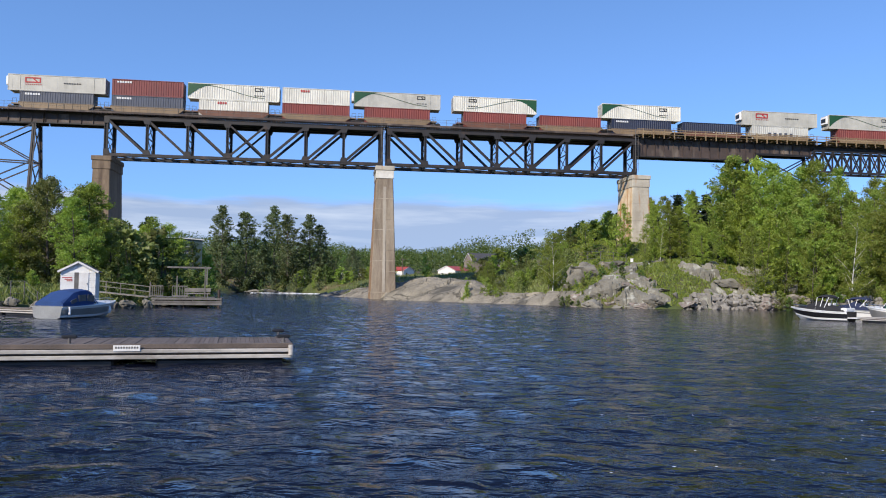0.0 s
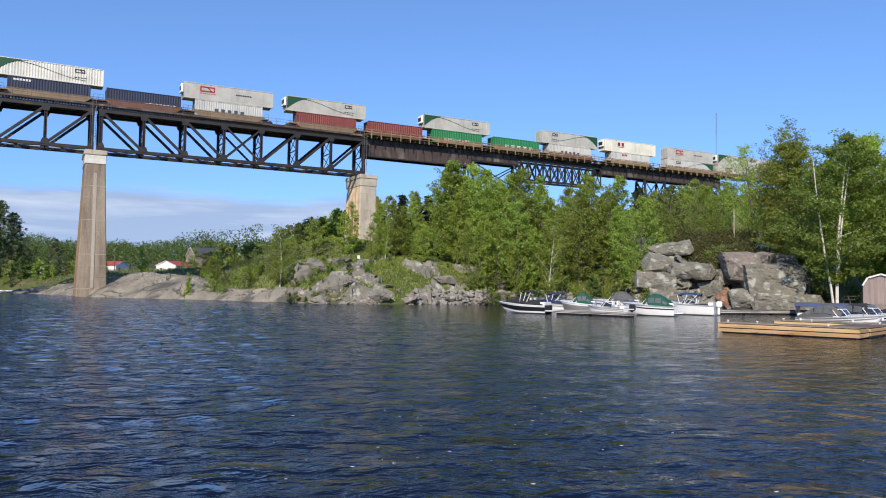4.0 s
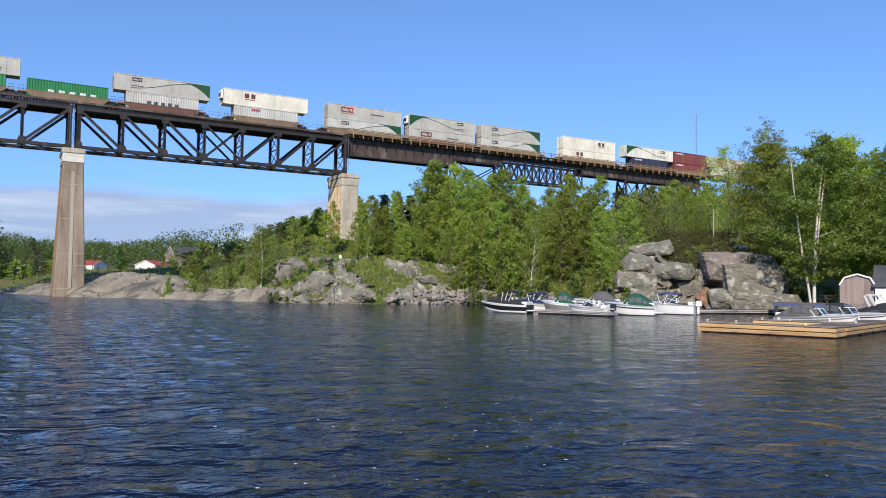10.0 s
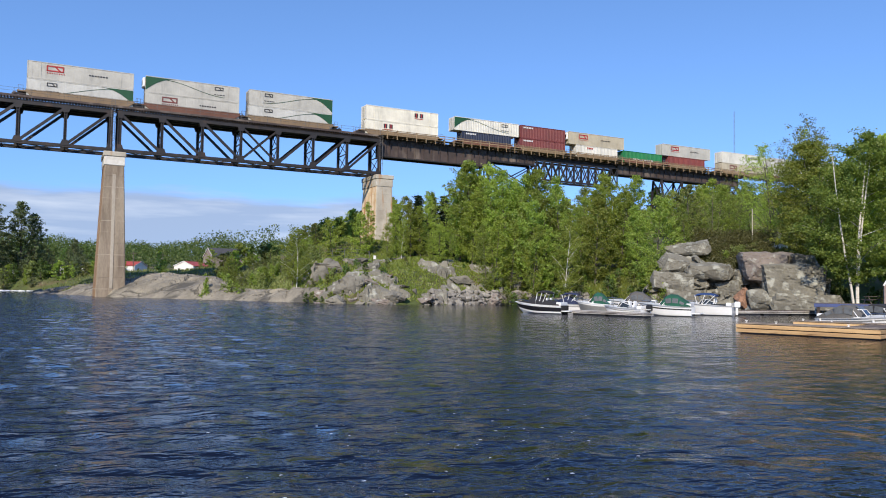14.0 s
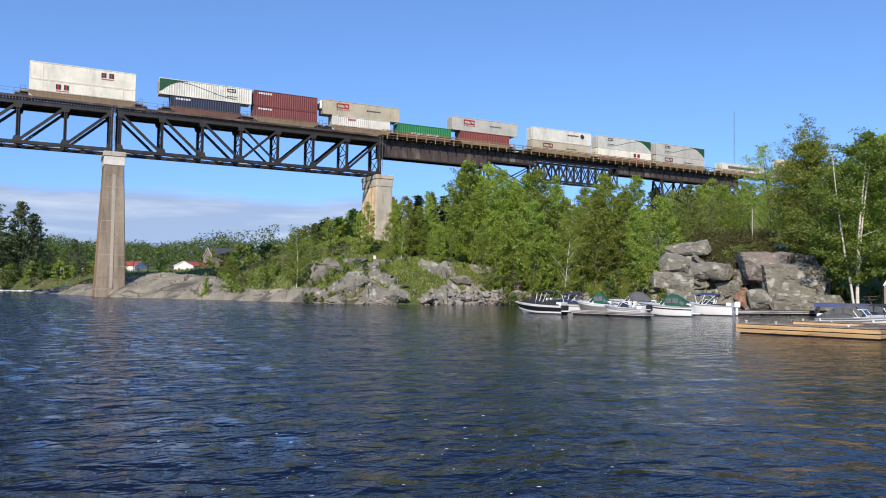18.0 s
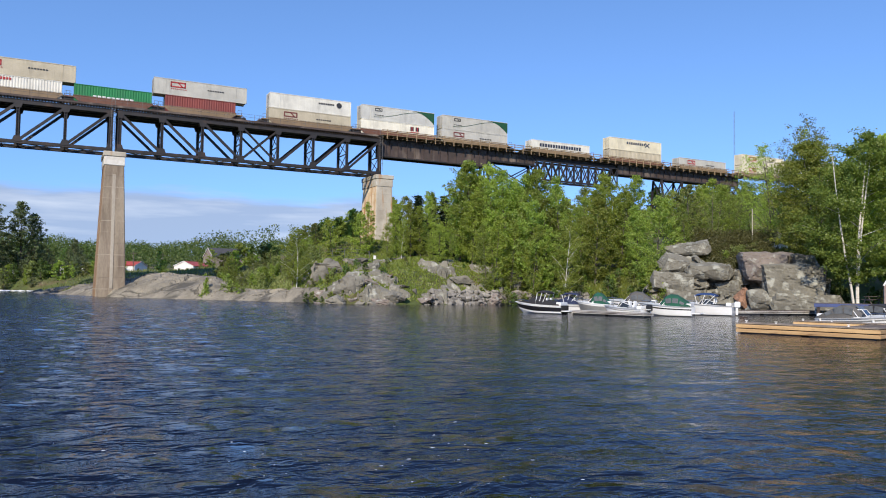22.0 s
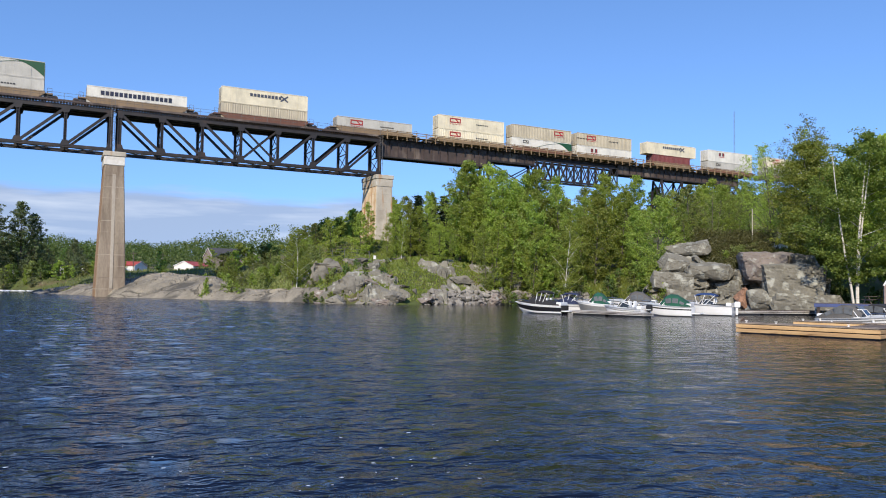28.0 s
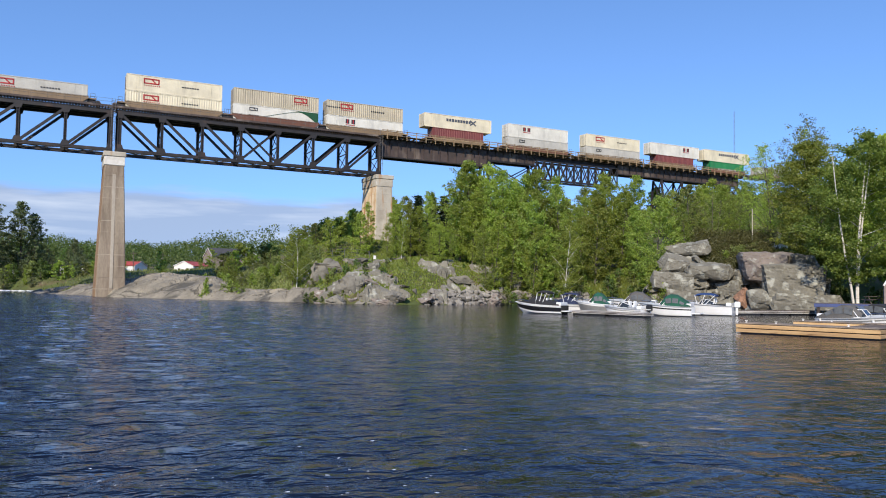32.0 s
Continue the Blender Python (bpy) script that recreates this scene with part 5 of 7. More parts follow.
def far_woods():
    """The wooded ridge beyond the town: one uneven mass of crowns."""
    rng = np.random.RandomState(40)
    C, R = [], []
    for k in range(2000):
        az, r = -38 + 60 * rng.rand(), 300 + 520 * rng.rand() ** 1.3
        p = polar(az, r)
        z = height(p.x, p.y)
        h = (7 + 7 * rng.rand()) * (1 + 0.4 * float(wobble(np.array([az]), np.array([0.0]), 9, 44)[0]))
        for j in range(2):
            C.append((p.x + rng.normal() * 2, p.y + rng.normal() * 2, z + h * (0.3 + 0.4 * j)))
            R.append(2.2 + 1.6 * rng.rand())
    V, F = leaves(rng, C, R, 50, 0.38, 0.75)
    return sheet("distant_woods", V, F, M["leaf_dark"], False)


tagged(far_woods(), "wooded ridge of green trees beyond the town", "woods", kind="stuff")

# ---------------------------------------------------------------- rocks
def hull(rng, n, size, bevel=0.0):
    """An angular stone: the hull of random points."""
    bm = bmesh.new()
    for k in range(n):
        v = Vector((rng.gauss(0, 1), rng.gauss(0, 1), rng.gauss(0, 1))).normalized() * (0.8 + 0.2 * rng.random())
        bm.verts.new((v.x * size[0] / 2, v.y * size[1] / 2, v.z * size[2] / 2))
    r = bmesh.ops.convex_hull(bm, input=bm.verts)
    bmesh.ops.delete(bm, geom=[e for e in r["geom_interior"] if isinstance(e, bmesh.types.BMVert)], context="VERTS")
    return bm


def quarried(rng, size):
    """A split block: a box with its corners knocked in unevenly."""
    bm = bmesh.new()
    for k in range(8):
        bm.verts.new([(1 if k >> i & 1 else -1) * size[i] / 2 * (0.50 + 0.42 * rng.random()) for i in range(3)])
    for k in range(11):
        v = Vector((rng.gauss(0, 1), rng.gauss(0, 1), rng.gauss(0, 1))).normalized()
        bm.verts.new([v[i] * size[i] * 0.5 for i in range(3)])
    r = bmesh.ops.convex_hull(bm, input=bm.verts)
    bmesh.ops.delete(bm, geom=[e for e in r["geom_interior"] if isinstance(e, bmesh.types.BMVert)], context="VERTS")
    return bm


def rock(name, az, r, z, size, seed, material, label, turn=0.0, rough=0.06, cuts=4, n=16, flat=True):
    """A boulder or outcrop with broken faces and a worn surface, at a bearing and distance."""
    rng = random.Random(seed)
    bm = hull(rng, n, size) if n else quarried(rng, size)
    bmesh.ops.triangulate(bm, faces=bm.faces)
    for k in range(cuts):
        bmesh.ops.subdivide_edges(bm, edges=[e for e in bm.edges if e.calc_length() > max(size) * 0.05], cuts=1, use_grid_fill=True)
        bmesh.ops.triangulate(bm, faces=bm.faces)
    bm.normal_update()
    s = max(size)
    off = Vector((seed * 7.3, seed * 1.7, 0))
    for v in bm.verts:
        p = v.co + off
        a = noise.noise(p * (2.2 / s)) * 1.0 + noise.noise(p * (6 / s)) * 0.5 + noise.noise(p * (15 / s)) * 0.25
        c = abs(noise.noise(Vector((p.x * 0.7, p.y * 0.7, p.z * 2.2)) * (5 / s)))
        a -= (1.3 if n else 0.7) * max(0.0, 0.10 - c) / 0.10
        v.co += v.normal * a * s * rough
    ob = obj(name, bm, material, None, "", flat is False)
    ob.matrix_world = Matrix.Translation(polar(az, r, z)) @ pose(0, 0, 0, 0 if n else rng.gauss(0, 6), 0 if n else rng.gauss(0, 6), turn - az)
    return tagged(ob, label, "rock", "rock outcrops of the shore")


_g, _p = M["rock"], M["rock_pink"]


def crags(x, y, scale, seed):
    """Broken rock: joints as sunk lines, blocks a little higher or lower."""
    out = np.empty(len(x))
    for i in range(len(x)):
        p = Vector(((x[i] * 0.8 + y[i] * 0.6) / scale + seed, (y[i] * 0.8 - x[i] * 0.6) / scale * 1.9 - seed, seed * 0.7))
        p = p + 0.25 * Vector((noise.noise(p * 1.7), noise.noise(p * 1.7 + Vector((9, 2, 5))), 0))
        d, q = noise.voronoi(p)
        out[i] = 0.16 * noise.cell(q[0] * 3.1) - 0.32 * max(0.0, 0.05 - (d[1] - d[0])) / 0.05 + 0.3 * noise.noise(p * 1.3) + 0.05 * noise.noise(p * 9.0)
    return out


def rock_shelf():
    """The smooth bare granite tongue under the middle pier."""
    az, rad = np.arange(-9.8, 12.9, 0.10), np.arange(99, 178, 0.42)
    A, Rr = np.meshgrid(az, rad)
    X, Y = np.sin(np.radians(A)) * Rr, np.cos(np.radians(A)) * Rr
    front = np.interp(A, (-9.8, -7.9, -4.4, -0.8, 3.2, 7.2, 11.4, 12.8), (178, 162, 133, 125, 117, 108, 102.6, 102)) + 0.9 * wobble(X, Y, 8, 21)
    crest = np.interp(A, (-9.8, -7.6, -5.6, -4.4, -2.6, -1.1, 0.5, 2.4, 3.4, 4.4, 7.6, 9.7, 11.4, 12.8), (0.3, 1.2, 1.8, 2.5, 3.6, 4.1, 3.9, 3.5, 2.3, 1.7, 1.9, 1.7, 1.1, 0.3))
    deep = np.interp(A, (-9, -3, 3, 5, 12), (14, 15, 12, 6, 5))
    u = (Rr - front) / deep
    Z = np.where(u < 0, 9 * u, crest * (1 - (1 - np.clip(u, 0, 1)) ** 2.1) - crest * 0.12 * np.maximum(u - 1, 0))
    Z = Z + 0.25 * wobble(X, Y, 11, 22) + (crags(X.ravel(), Y.ravel(), 8.5, 3.0) * 1.5 + crags(X.ravel(), Y.ravel(), 3.2, 5.0) * 0.6).reshape(X.shape) * np.clip(0.35 + u, 0.2, 1)
    na, nr = len(az), len(rad)
    i = (np.arange(nr - 1)[:, None] * na + np.arange(na - 1)[None, :]).ravel()
    ob = sheet("rock_shelf", np.stack([X, Y, Z], -1).reshape(-1, 3), np.stack([i, i + 1, i + na + 1, i + na], -1)[:, ::-1], M["shelf"], False)
    tagged(ob, "smooth bare granite shelf with dark joints at the waterline", "rock")


rock_shelf()


M["rock_rust"] = surface("rust_red_scree", (0.34, 0.19, 0.12), (0.22, 0.13, 0.09), 0.9, 0, 0.8, 6, 0.8, 0.5, spread=0.12, bump_distance=0.1)
M["cliff"] = surface("lichen_spotted_granite", (0.215, 0.20, 0.16), (0.12, 0.112, 0.09), 0.9, 0, 0.25, 4, 0.8, 0.6, stain=(0.34, 0.335, 0.285), stain_scale=1.1, stain_at=(0.53, 0.66), bump_distance=0.12)
CLIFF = ((37.3, 103, 7.7, 5.4, 4.0, 2.0, 0), (36.2, 99.6, 5.6, 3.2, 3.4, 2.6, 0), (35.9, 97.8, 3.2, 4.4, 4.0, 2.4, 0), (36.7, 97.4, 1.4, 5.6, 4.0, 2.6, 0),
         (38.7, 98.3, 4.9, 5.0, 4.4, 2.0, 0), (37.5, 98.8, 2.8, 3.4, 3.4, 4.8, 0), (38.9, 100.8, 2.4, 5.0, 3.0, 4.0, 0), (40.0, 98.6, 2.7, 2.8, 3.0, 2.2, 0),
         (40.6, 99.2, 4.2, 3.0, 3.4, 2.2, 0), (42.2, 97.4, 5.2, 5.2, 5.0, 3.6, 1), (43.9, 96.6, 3.6, 6.6, 5.0, 4.2, 0), (44.2, 95.2, 0.9, 5.2, 4.0, 2.4, 0), (42.2, 96.0, 1.2, 3.6, 4.0, 2.8, 0),
         (41.0, 96.6, 1.5, 2.6, 3.0, 3.6, 2), (45.7, 95.6, 0.8, 4.6, 4.0, 2.4, 0), (43.0, 100, 6.4, 3.6, 4.0, 1.6, 1), (44.4, 100, 6.0, 3.0, 4.0, 1.6, 0), (45.3, 97.5, 2.6, 3.4, 4.0, 2.6, 0))
for _k, (_az, _r, _z, _w, _d, _h, _m) in enumerate(CLIFF):
    rock("cliff_rock", _az, _r, _z, (_w * 1.26, _d * 1.25, _h * 1.16), 700 + _k, (M["cliff"], M["rock_pink"], M["rock_rust"])[_m], "reddish lichen-spotted granite mass of the cliff" if _m else "massive fractured granite of the shore cliff", (_k * 41) % 47 - 23, 0.030, 4, 13 if _m == 2 else 0)


def cliff_face():
    """The jointed granite behind the great blocks: one broken face rising from the water, with a dark hollow under a ledge."""
    az, v = np.arange(33.4, 47.4, 0.12), np.arange(-0.06, 1.2, 0.021)
    A, S = np.meshgrid(az, v)
    crest = np.interp(A, (33.4, 34.6, 36, 37.4, 38.3, 40.4, 41.4, 42.6, 44.2, 45.6, 47.2), (0.6, 4.2, 6.6, 7.4, 6.2, 5.0, 6.4, 7.0, 6.2, 4.4, 0.8)) + 0.5 * wobble(A * 1.7, A * 0, 1.6, 33)
    Z = crest * np.minimum(S, 1 - 0.6 * np.maximum(S - 1, 0))
    X, D = A.ravel() * 1.70, np.empty(A.size)
    for i, (x, z) in enumerate(zip(X, Z.ravel())):
        out = 0.0
        for sx, sz, push, joint, seed in ((4.2, 2.6, 1.5, 0.5, 3.0), (1.7, 1.0, 0.5, 0.25, 8.0)):
            p = Vector(((x + 0.35 * z) / sx + seed, (z - 0.25 * x) / sz, seed))
            p = p + 0.3 * Vector((noise.noise(p * 1.3), noise.noise(p * 1.3 + Vector((7, 3, 1))), 0))
            d, q = noise.voronoi(p)
            t = p - q[0]
            out -= push * noise.cell(q[0] * 5.3) + 0.5 * push * (t.x * noise.cell(q[0] * 2.1) + t.y * noise.cell(q[0] * 7.7))
            out += joint * max(0.0, 0.07 - (d[1] - d[0])) / 0.07
        out += 0.35 * noise.noise(Vector((x * 0.5, z * 0.5, 4))) + 0.10 * noise.noise(Vector((x * 2.5, z * 2.5, 9)))
        D[i] = out
    D = D.reshape(A.shape)
    foot = 96.6 + 0.35 * np.maximum(Z, 0) + 40 * np.maximum(S - 0.93, 0)
    cave = np.exp(-(((A - 38.9) / 0.75) ** 2 + ((Z - 4.2 + 0.9 * (A - 38.9)) / 0.85) ** 2) ** 2)
    R = foot + D + 3.2 * cave
    P = np.stack([np.sin(np.radians(A)) * R, np.cos(np.radians(A)) * R, Z], -1).reshape(-1, 3)
    na = len(az)
    i = (np.arange(len(v) - 1)[:, None] * na + np.arange(na - 1)[None, :]).ravel()
    tagged(sheet("cliff", P, np.stack([i, i + 1, i + na + 1, i + na], -1), M["cliff"], False), "jointed grey granite cliff face with a dark hollow", "cliff")


cliff_face()


def craggy_bank():
    """Bedrock showing through the grass of the clearing in steps and blocks."""
    az, rad = np.arange(8.6, 25.2, 0.11), np.arange(98.2, 121, 0.24)
    A, Q = np.meshgrid(np.radians(az), rad)
    X, Y = np.sin(A) * Q, np.cos(A) * Q
    base, up = land(X, Y), np.empty(A.size)
    for i, (x, y) in enumerate(zip(X.ravel(), Y.ravel())):
        out = 0.0
        for sc, push, seed in ((4.0, 1.4, 2.0), (1.5, 0.7, 6.0)):
            p = Vector((x / sc + seed, y / sc * 1.3, seed))
            p = p + 0.3 * Vector((noise.noise(p * 1.4), noise.noise(p * 1.4 + Vector((5, 1, 3))), 0))
            d, q = noise.voronoi(p)
            t = p - q[0]
            out += push * noise.cell(q[0] * 4.1) + 0.5 * push * (t.x * noise.cell(q[0] * 2.3) + t.y * noise.cell(q[0] * 6.1))
            out -= 0.3 * push * max(0.0, 0.06 - (d[1] - d[0])) / 0.06
        up[i] = out + 0.1 * noise.noise(Vector((x * 2.2, y * 2.2, 3)))
    shore = np.clip(1 - shore_distance(X, Y) / 4.5, 0, 1)
    Z = base - 0.3 + 0.6 * shore + up.reshape(A.shape) * (0.7 + 0.2 * shore) - 2.5 * np.maximum(0, 0.4 - base)
    na = len(az)
    i = (np.arange(len(rad) - 1)[:, None] * na + np.arange(na - 1)[None, :]).ravel()
    tagged(sheet("bedrock", np.stack([X, Y, Z], -1).reshape(-1, 3), np.stack([i, i + 1, i + na + 1, i + na], -1)[:, ::-1], M["cliff"], False), "stepped grey bedrock showing through grass", "rock")


craggy_bank()
# the broken shore below the right-hand pier
for _k, (_az, _r, _z, _sx, _sy, _sz) in enumerate(((10.3, 113, 3.6, 8, 6, 6.0), (12.1, 105, 1.6, 7, 6, 4.6), (13.7, 107, 2.3, 6, 5, 3.6), (11.2, 102, 0.4, 5, 4, 2.4), (15.4, 103, 1.0, 6, 4, 2.8), (14.4, 101, 0.3, 4, 3, 1.8),
                                                   (9.4, 108, 1.0, 5, 4, 3.0), (16.4, 111, 3.2, 5, 4, 2.0), (18.0, 104, 1.4, 5, 3, 1.8), (12.9, 119, 6.2, 7, 5, 2.4), (20.6, 113, 4.0, 6, 4, 1.6), (23.2, 107, 4.2, 6, 3, 3.0))):
    _w = polar(_az, _r)
    rock("boulder", _az, _r, min(_z, height(_w.x, _w.y) + 0.1 * _sz), (_sx, _sy, _sz), 20 + _k, (_g, _g, _p)[_k % 3], "rough grey boulder in the grassy slope", _k * 37, 0.06, 3, 12)
for _k in range(26):
    _q = random.Random(400 + _k)
    _az = 9.5 + 13.5 * _q.random()
    _r = 99.8 + 3.5 * _q.random() + (8 * _q.random() ** 3)
    _w = polar(_az, _r)
    rock("boulder", _az, _r, height(_w.x, _w.y), (1.2 + 2 * _q.random(), 1.2 + _q.random(), 0.9 + 0.9 * _q.random()), 420 + _k, (_g, _g, _p)[_k % 3], "loose grey boulder on the bank", _k * 31, 0.06, 2, 11)
# rocks of the left shore
for _k, (_az, _r, _z, _s) in enumerate(((-29.5, 80, 0.3, 1.8), (-27.0, 79, 0.2, 1.4), (-20.0, 84, 0.5, 1.6), (-19.2, 85, 0.4, 1.3), (-18.4, 86, 0.6, 1.5), (-18.9, 82, 0.1, 2.4), (-21.4, 80, 0.3, 1.7), (-22.6, 79, 0.3, 1.4), (-23.6, 79, 0.2, 1.3), (-24.6, 80, 0.3, 1.6), (-20.6, 81.5, 0.5, 1.2), (-28.2, 79.5, 0.2, 1.3), (-30.6, 80, 0.3, 1.5))):
    rock("boulder", _az, _r, _z, (_s * 1.3, _s, _s * 0.9), 80 + _k, _g, "small grey boulder at the water's edge", _k * 51, 0.07, 2, 16)
# the rapids upstream
for _k, (_az, _r, _sx) in enumerate(((-13.0, 214, 18), (-9.5, 222, 24), (-15.5, 228, 14), (-7.0, 212, 10), (-5.0, 206, 8))):
    rock("rapids_rock", _az, _r, 0.0, (_sx, 6, 2.6), 95 + _k, _g, "dark wet rock ledge in the rapids", 0, 0.05, 3)


def riprap():
    """The bank of loose stones along the right-hand shore: every stone a piece."""
    bank = tagged(empty("riprap_bank"), "bank of loose grey stones along the shore", "stone bank")
    rng = random.Random(5)
    kinds = []
    for k in range(9):
        bm = hull(rng, 13, (1.0, 0.8, 0.75))
        me = bpy.data.meshes.new("stone")
        bm.to_mesh(me)
        bm.free()
        me.materials.append(M["stone"])
        kinds.append(me)
    path = [Vector(p) for p in ((32.5, 97.9), (39, 97.8), (47, 99.3), (53.5, 91.2))]
    for row in range(4):
        for k in range(52):
            f = (k + rng.random() * 0.7) / 52 * 3
            i = min(2, int(f))
            p = path[i].lerp(path[i + 1], f - i)
            back = row * 0.6 + rng.random() * 0.3
            o = new("stone", rng.choice(kinds))
            o.parent = bank
            s = 0.75 + 0.95 * rng.random() ** 1.4
            o.matrix_world = pose(p.x + back * 0.35, p.y + back, 0.15 + row * 0.5, rng.random() * 40, rng.random() * 40, rng.random() * 360) @ Matrix.Diagonal((s * 1.2, s, s, 1))


riprap()


def grass(name, az0, az1, r0, r1, count, tall, material, seed, label):
    """Tufts of blades over a stretch of bank, as one mass."""
    rng = np.random.RandomState(seed)
    A, Q = np.radians(az0 + (az1 - az0) * rng.rand(count)), r0 + (r1 - r0) * rng.rand(count)
    X, Y = np.sin(A) * Q, np.cos(A) * Q
    Z = land(X, Y)
    ok = Z > 0.3
    X, Y, Z = X[ok], Y[ok], Z[ok]
    n = len(X)
    h = tall * (0.5 + rng.rand(n))
    a = rng.rand(n) * 6.28
    w = 0.07 + 0.12 * rng.rand(n)
    lean = rng.normal(size=(n, 2)) * 0.3 * h[:, None]
    P = np.stack([np.stack([X - np.cos(a) * w, Y - np.sin(a) * w, Z - 0.05], -1), np.stack([X + np.cos(a) * w, Y + np.sin(a) * w, Z - 0.05], -1), np.stack([X + lean[:, 0], Y + lean[:, 1], Z + h], -1)], 1)
    tagged(sheet(name, P.reshape(-1, 3), np.arange(3 * n).reshape(-1, 3), material, False), label, "grass", kind="stuff")


grass("hillside_grass", 8, 24, 99, 150, 46000, 0.24, M["leaf"], 61, "long bright grass on the slope")
grass("wood_edge_grass", 23.5, 36, 104, 118, 16000, 0.34, M["leaf"], 66, "long grass at the edge of the wood")
grass("clifftop_grass", 33, 47, 97, 116, 12000, 0.45, M["leaf_olive"], 62, "dry olive grass above the cliff")
grass("bank_grass", -36, -19, 76, 98, 16000, 0.5, M["leaf_olive"], 63, "rough olive grass on the bank")
grass("shore_grass", 3.5, 11, 112, 134, 9000, 0.3, M["leaf_olive"], 65, "olive grass between the rocks")
grass("meadow_grass", -17, 9, 156, 240, 16000, 0.4, M["leaf_olive"], 64, "rough olive grass of the far bank")


# ---------------------------------------------------------------- docks
M["deck_grey"] = surface("silver_grey_timber", (0.20, 0.185, 0.165), (0.11, 0.10, 0.09), 0.9, 0, 1.2, 16, 0.8, 0.3, spread=0.25)
M["dock_pale"] = surface("greying_pine_planks", (0.30, 0.24, 0.18), (0.19, 0.15, 0.115), 0.9, 0, 1.2, 16, 0.8, 0.3, spread=0.25)
M["clear"] = surface("cloudy_clear_vinyl", (0.14, 0.15, 0.16), (0.09, 0.095, 0.10), 0.15, 0, 1.5, 6, 0.6, 0.1)
M["glass"] = surface("dark_tinted_glass", (0.03, 0.035, 0.04), (0.02, 0.022, 0.025), 0.08, 0, 1, 5, 0.3, 0)
M["chrome"] = surface("polished_steel", (0.6, 0.6, 0.6), (0.5, 0.5, 0.5), 0.2, 1.0, 2, 9, 0.3, 0)
M["roof_red"] = surface("red_metal_roof", (0.45, 0.07, 0.04), (0.3, 0.05, 0.03), 0.5, 0, 0.6, 6, 0.5, 0.05)
M["roof_dark"] = surface("dark_shingle_roof", (0.07, 0.07, 0.075), (0.045, 0.045, 0.05), 0.9, 0, 0.8, 8, 0.6, 0.2)
M["siding"] = surface("white_lap_siding", (0.78, 0.78, 0.76), (0.66, 0.65, 0.62), 0.6, 0, 0.7, 8, 0.5, 0.05)
M["barn"] = surface("weathered_grey_barn_boards", (0.30, 0.235, 0.21), (0.19, 0.15, 0.135), 0.9, 0, 0.9, 12, 0.8, 0.2, stretch=(3, 3, 0.4), spread=0.15)
M["gel"] = surface("white_gelcoat", (0.8, 0.8, 0.79), (0.7, 0.7, 0.69), 0.18, 0, 0.6, 9, 0.4, 0)
M["gel_black"] = surface("black_gelcoat", (0.012, 0.012, 0.014), (0.02, 0.02, 0.022), 0.15, 0, 0.6, 9, 0.4, 0)
# bare aluminium, and the shade coloured into the blue-tented boat's white hull
M["gel_grey"] = surface("aluminium_and_shaded_hull", (0.42, 0.42, 0.41), (0.3, 0.3, 0.29), 0.4, 0.5, 0.6, 9, 0.5, 0.03)
M["gel_blue"] = surface("dark_blue_gelcoat", (0.02, 0.035, 0.085), (0.014, 0.024, 0.06), 0.2, 0, 0.6, 9, 0.4, 0)
CANVAS = {k: surface("canvas_" + k, c, tuple(x * 0.7 for x in c), 0.9, 0, 1.1, 14, 0.7, 0.25) for k, c in
          dict(blue=(0.014, 0.05, 0.17), black=(0.022, 0.022, 0.026), green=(0.012, 0.09, 0.055), grey=(0.11, 0.105, 0.10), navy=(0.02, 0.03, 0.075)).items()}
M["blue_steel"] = surface("blue_painted_steel", (0.045, 0.07, 0.20), (0.03, 0.045, 0.13), 0.6, 0, 0.9, 9, 0.6, 0.1)


def planked_deck(parent, length, width, z, along, material, step=0.145, name="deck_plank"):
    """Boards laid across a deck that runs along +x from the origin, toward +y; few board meshes shared."""
    rng = random.Random(int(length * 10))
    n = int((length if along else width) / step)
    bm = bmesh.new()
    if along:
        box(bm, (0, width / 2, 0), (step - 0.012, width, 0.035))
    else:
        box(bm, (length / 2, 0, 0), (length, step - 0.012, 0.035))
    me = bpy.data.meshes.new(name)
    bm.to_mesh(me)
    bm.free()
    me.materials.append(material)
    for k in range(n):
        o = new(name, me)
        o.parent = parent
        o.matrix_basis = pose(step * (k + 0.5) if along else 0, 0 if along else step * (k + 0.5), z + rng.gauss(0, 0.003))


def cleat(parent, x, y, z, big=1.0):
    bm = bmesh.new()
    tube(bm, (x, y, z), (x, y, z + 0.2 * big), 0.045 * big)
    box(bm, (x, y, z + 0.02), (0.22 * big, 0.18 * big, 0.035), 0.01)
    st = part("mooring_post", bm, M["grey_steel" if big > 0.9 else "white_paint"], parent)
    bm = bmesh.new()
    box(bm, (x, y, z + 0.24 * big), (0.42 * big, 0.12 * big, 0.11 * big), 0.03)
    part("mooring_head", bm, M["black" if big > 0.9 else "white_paint"], st)


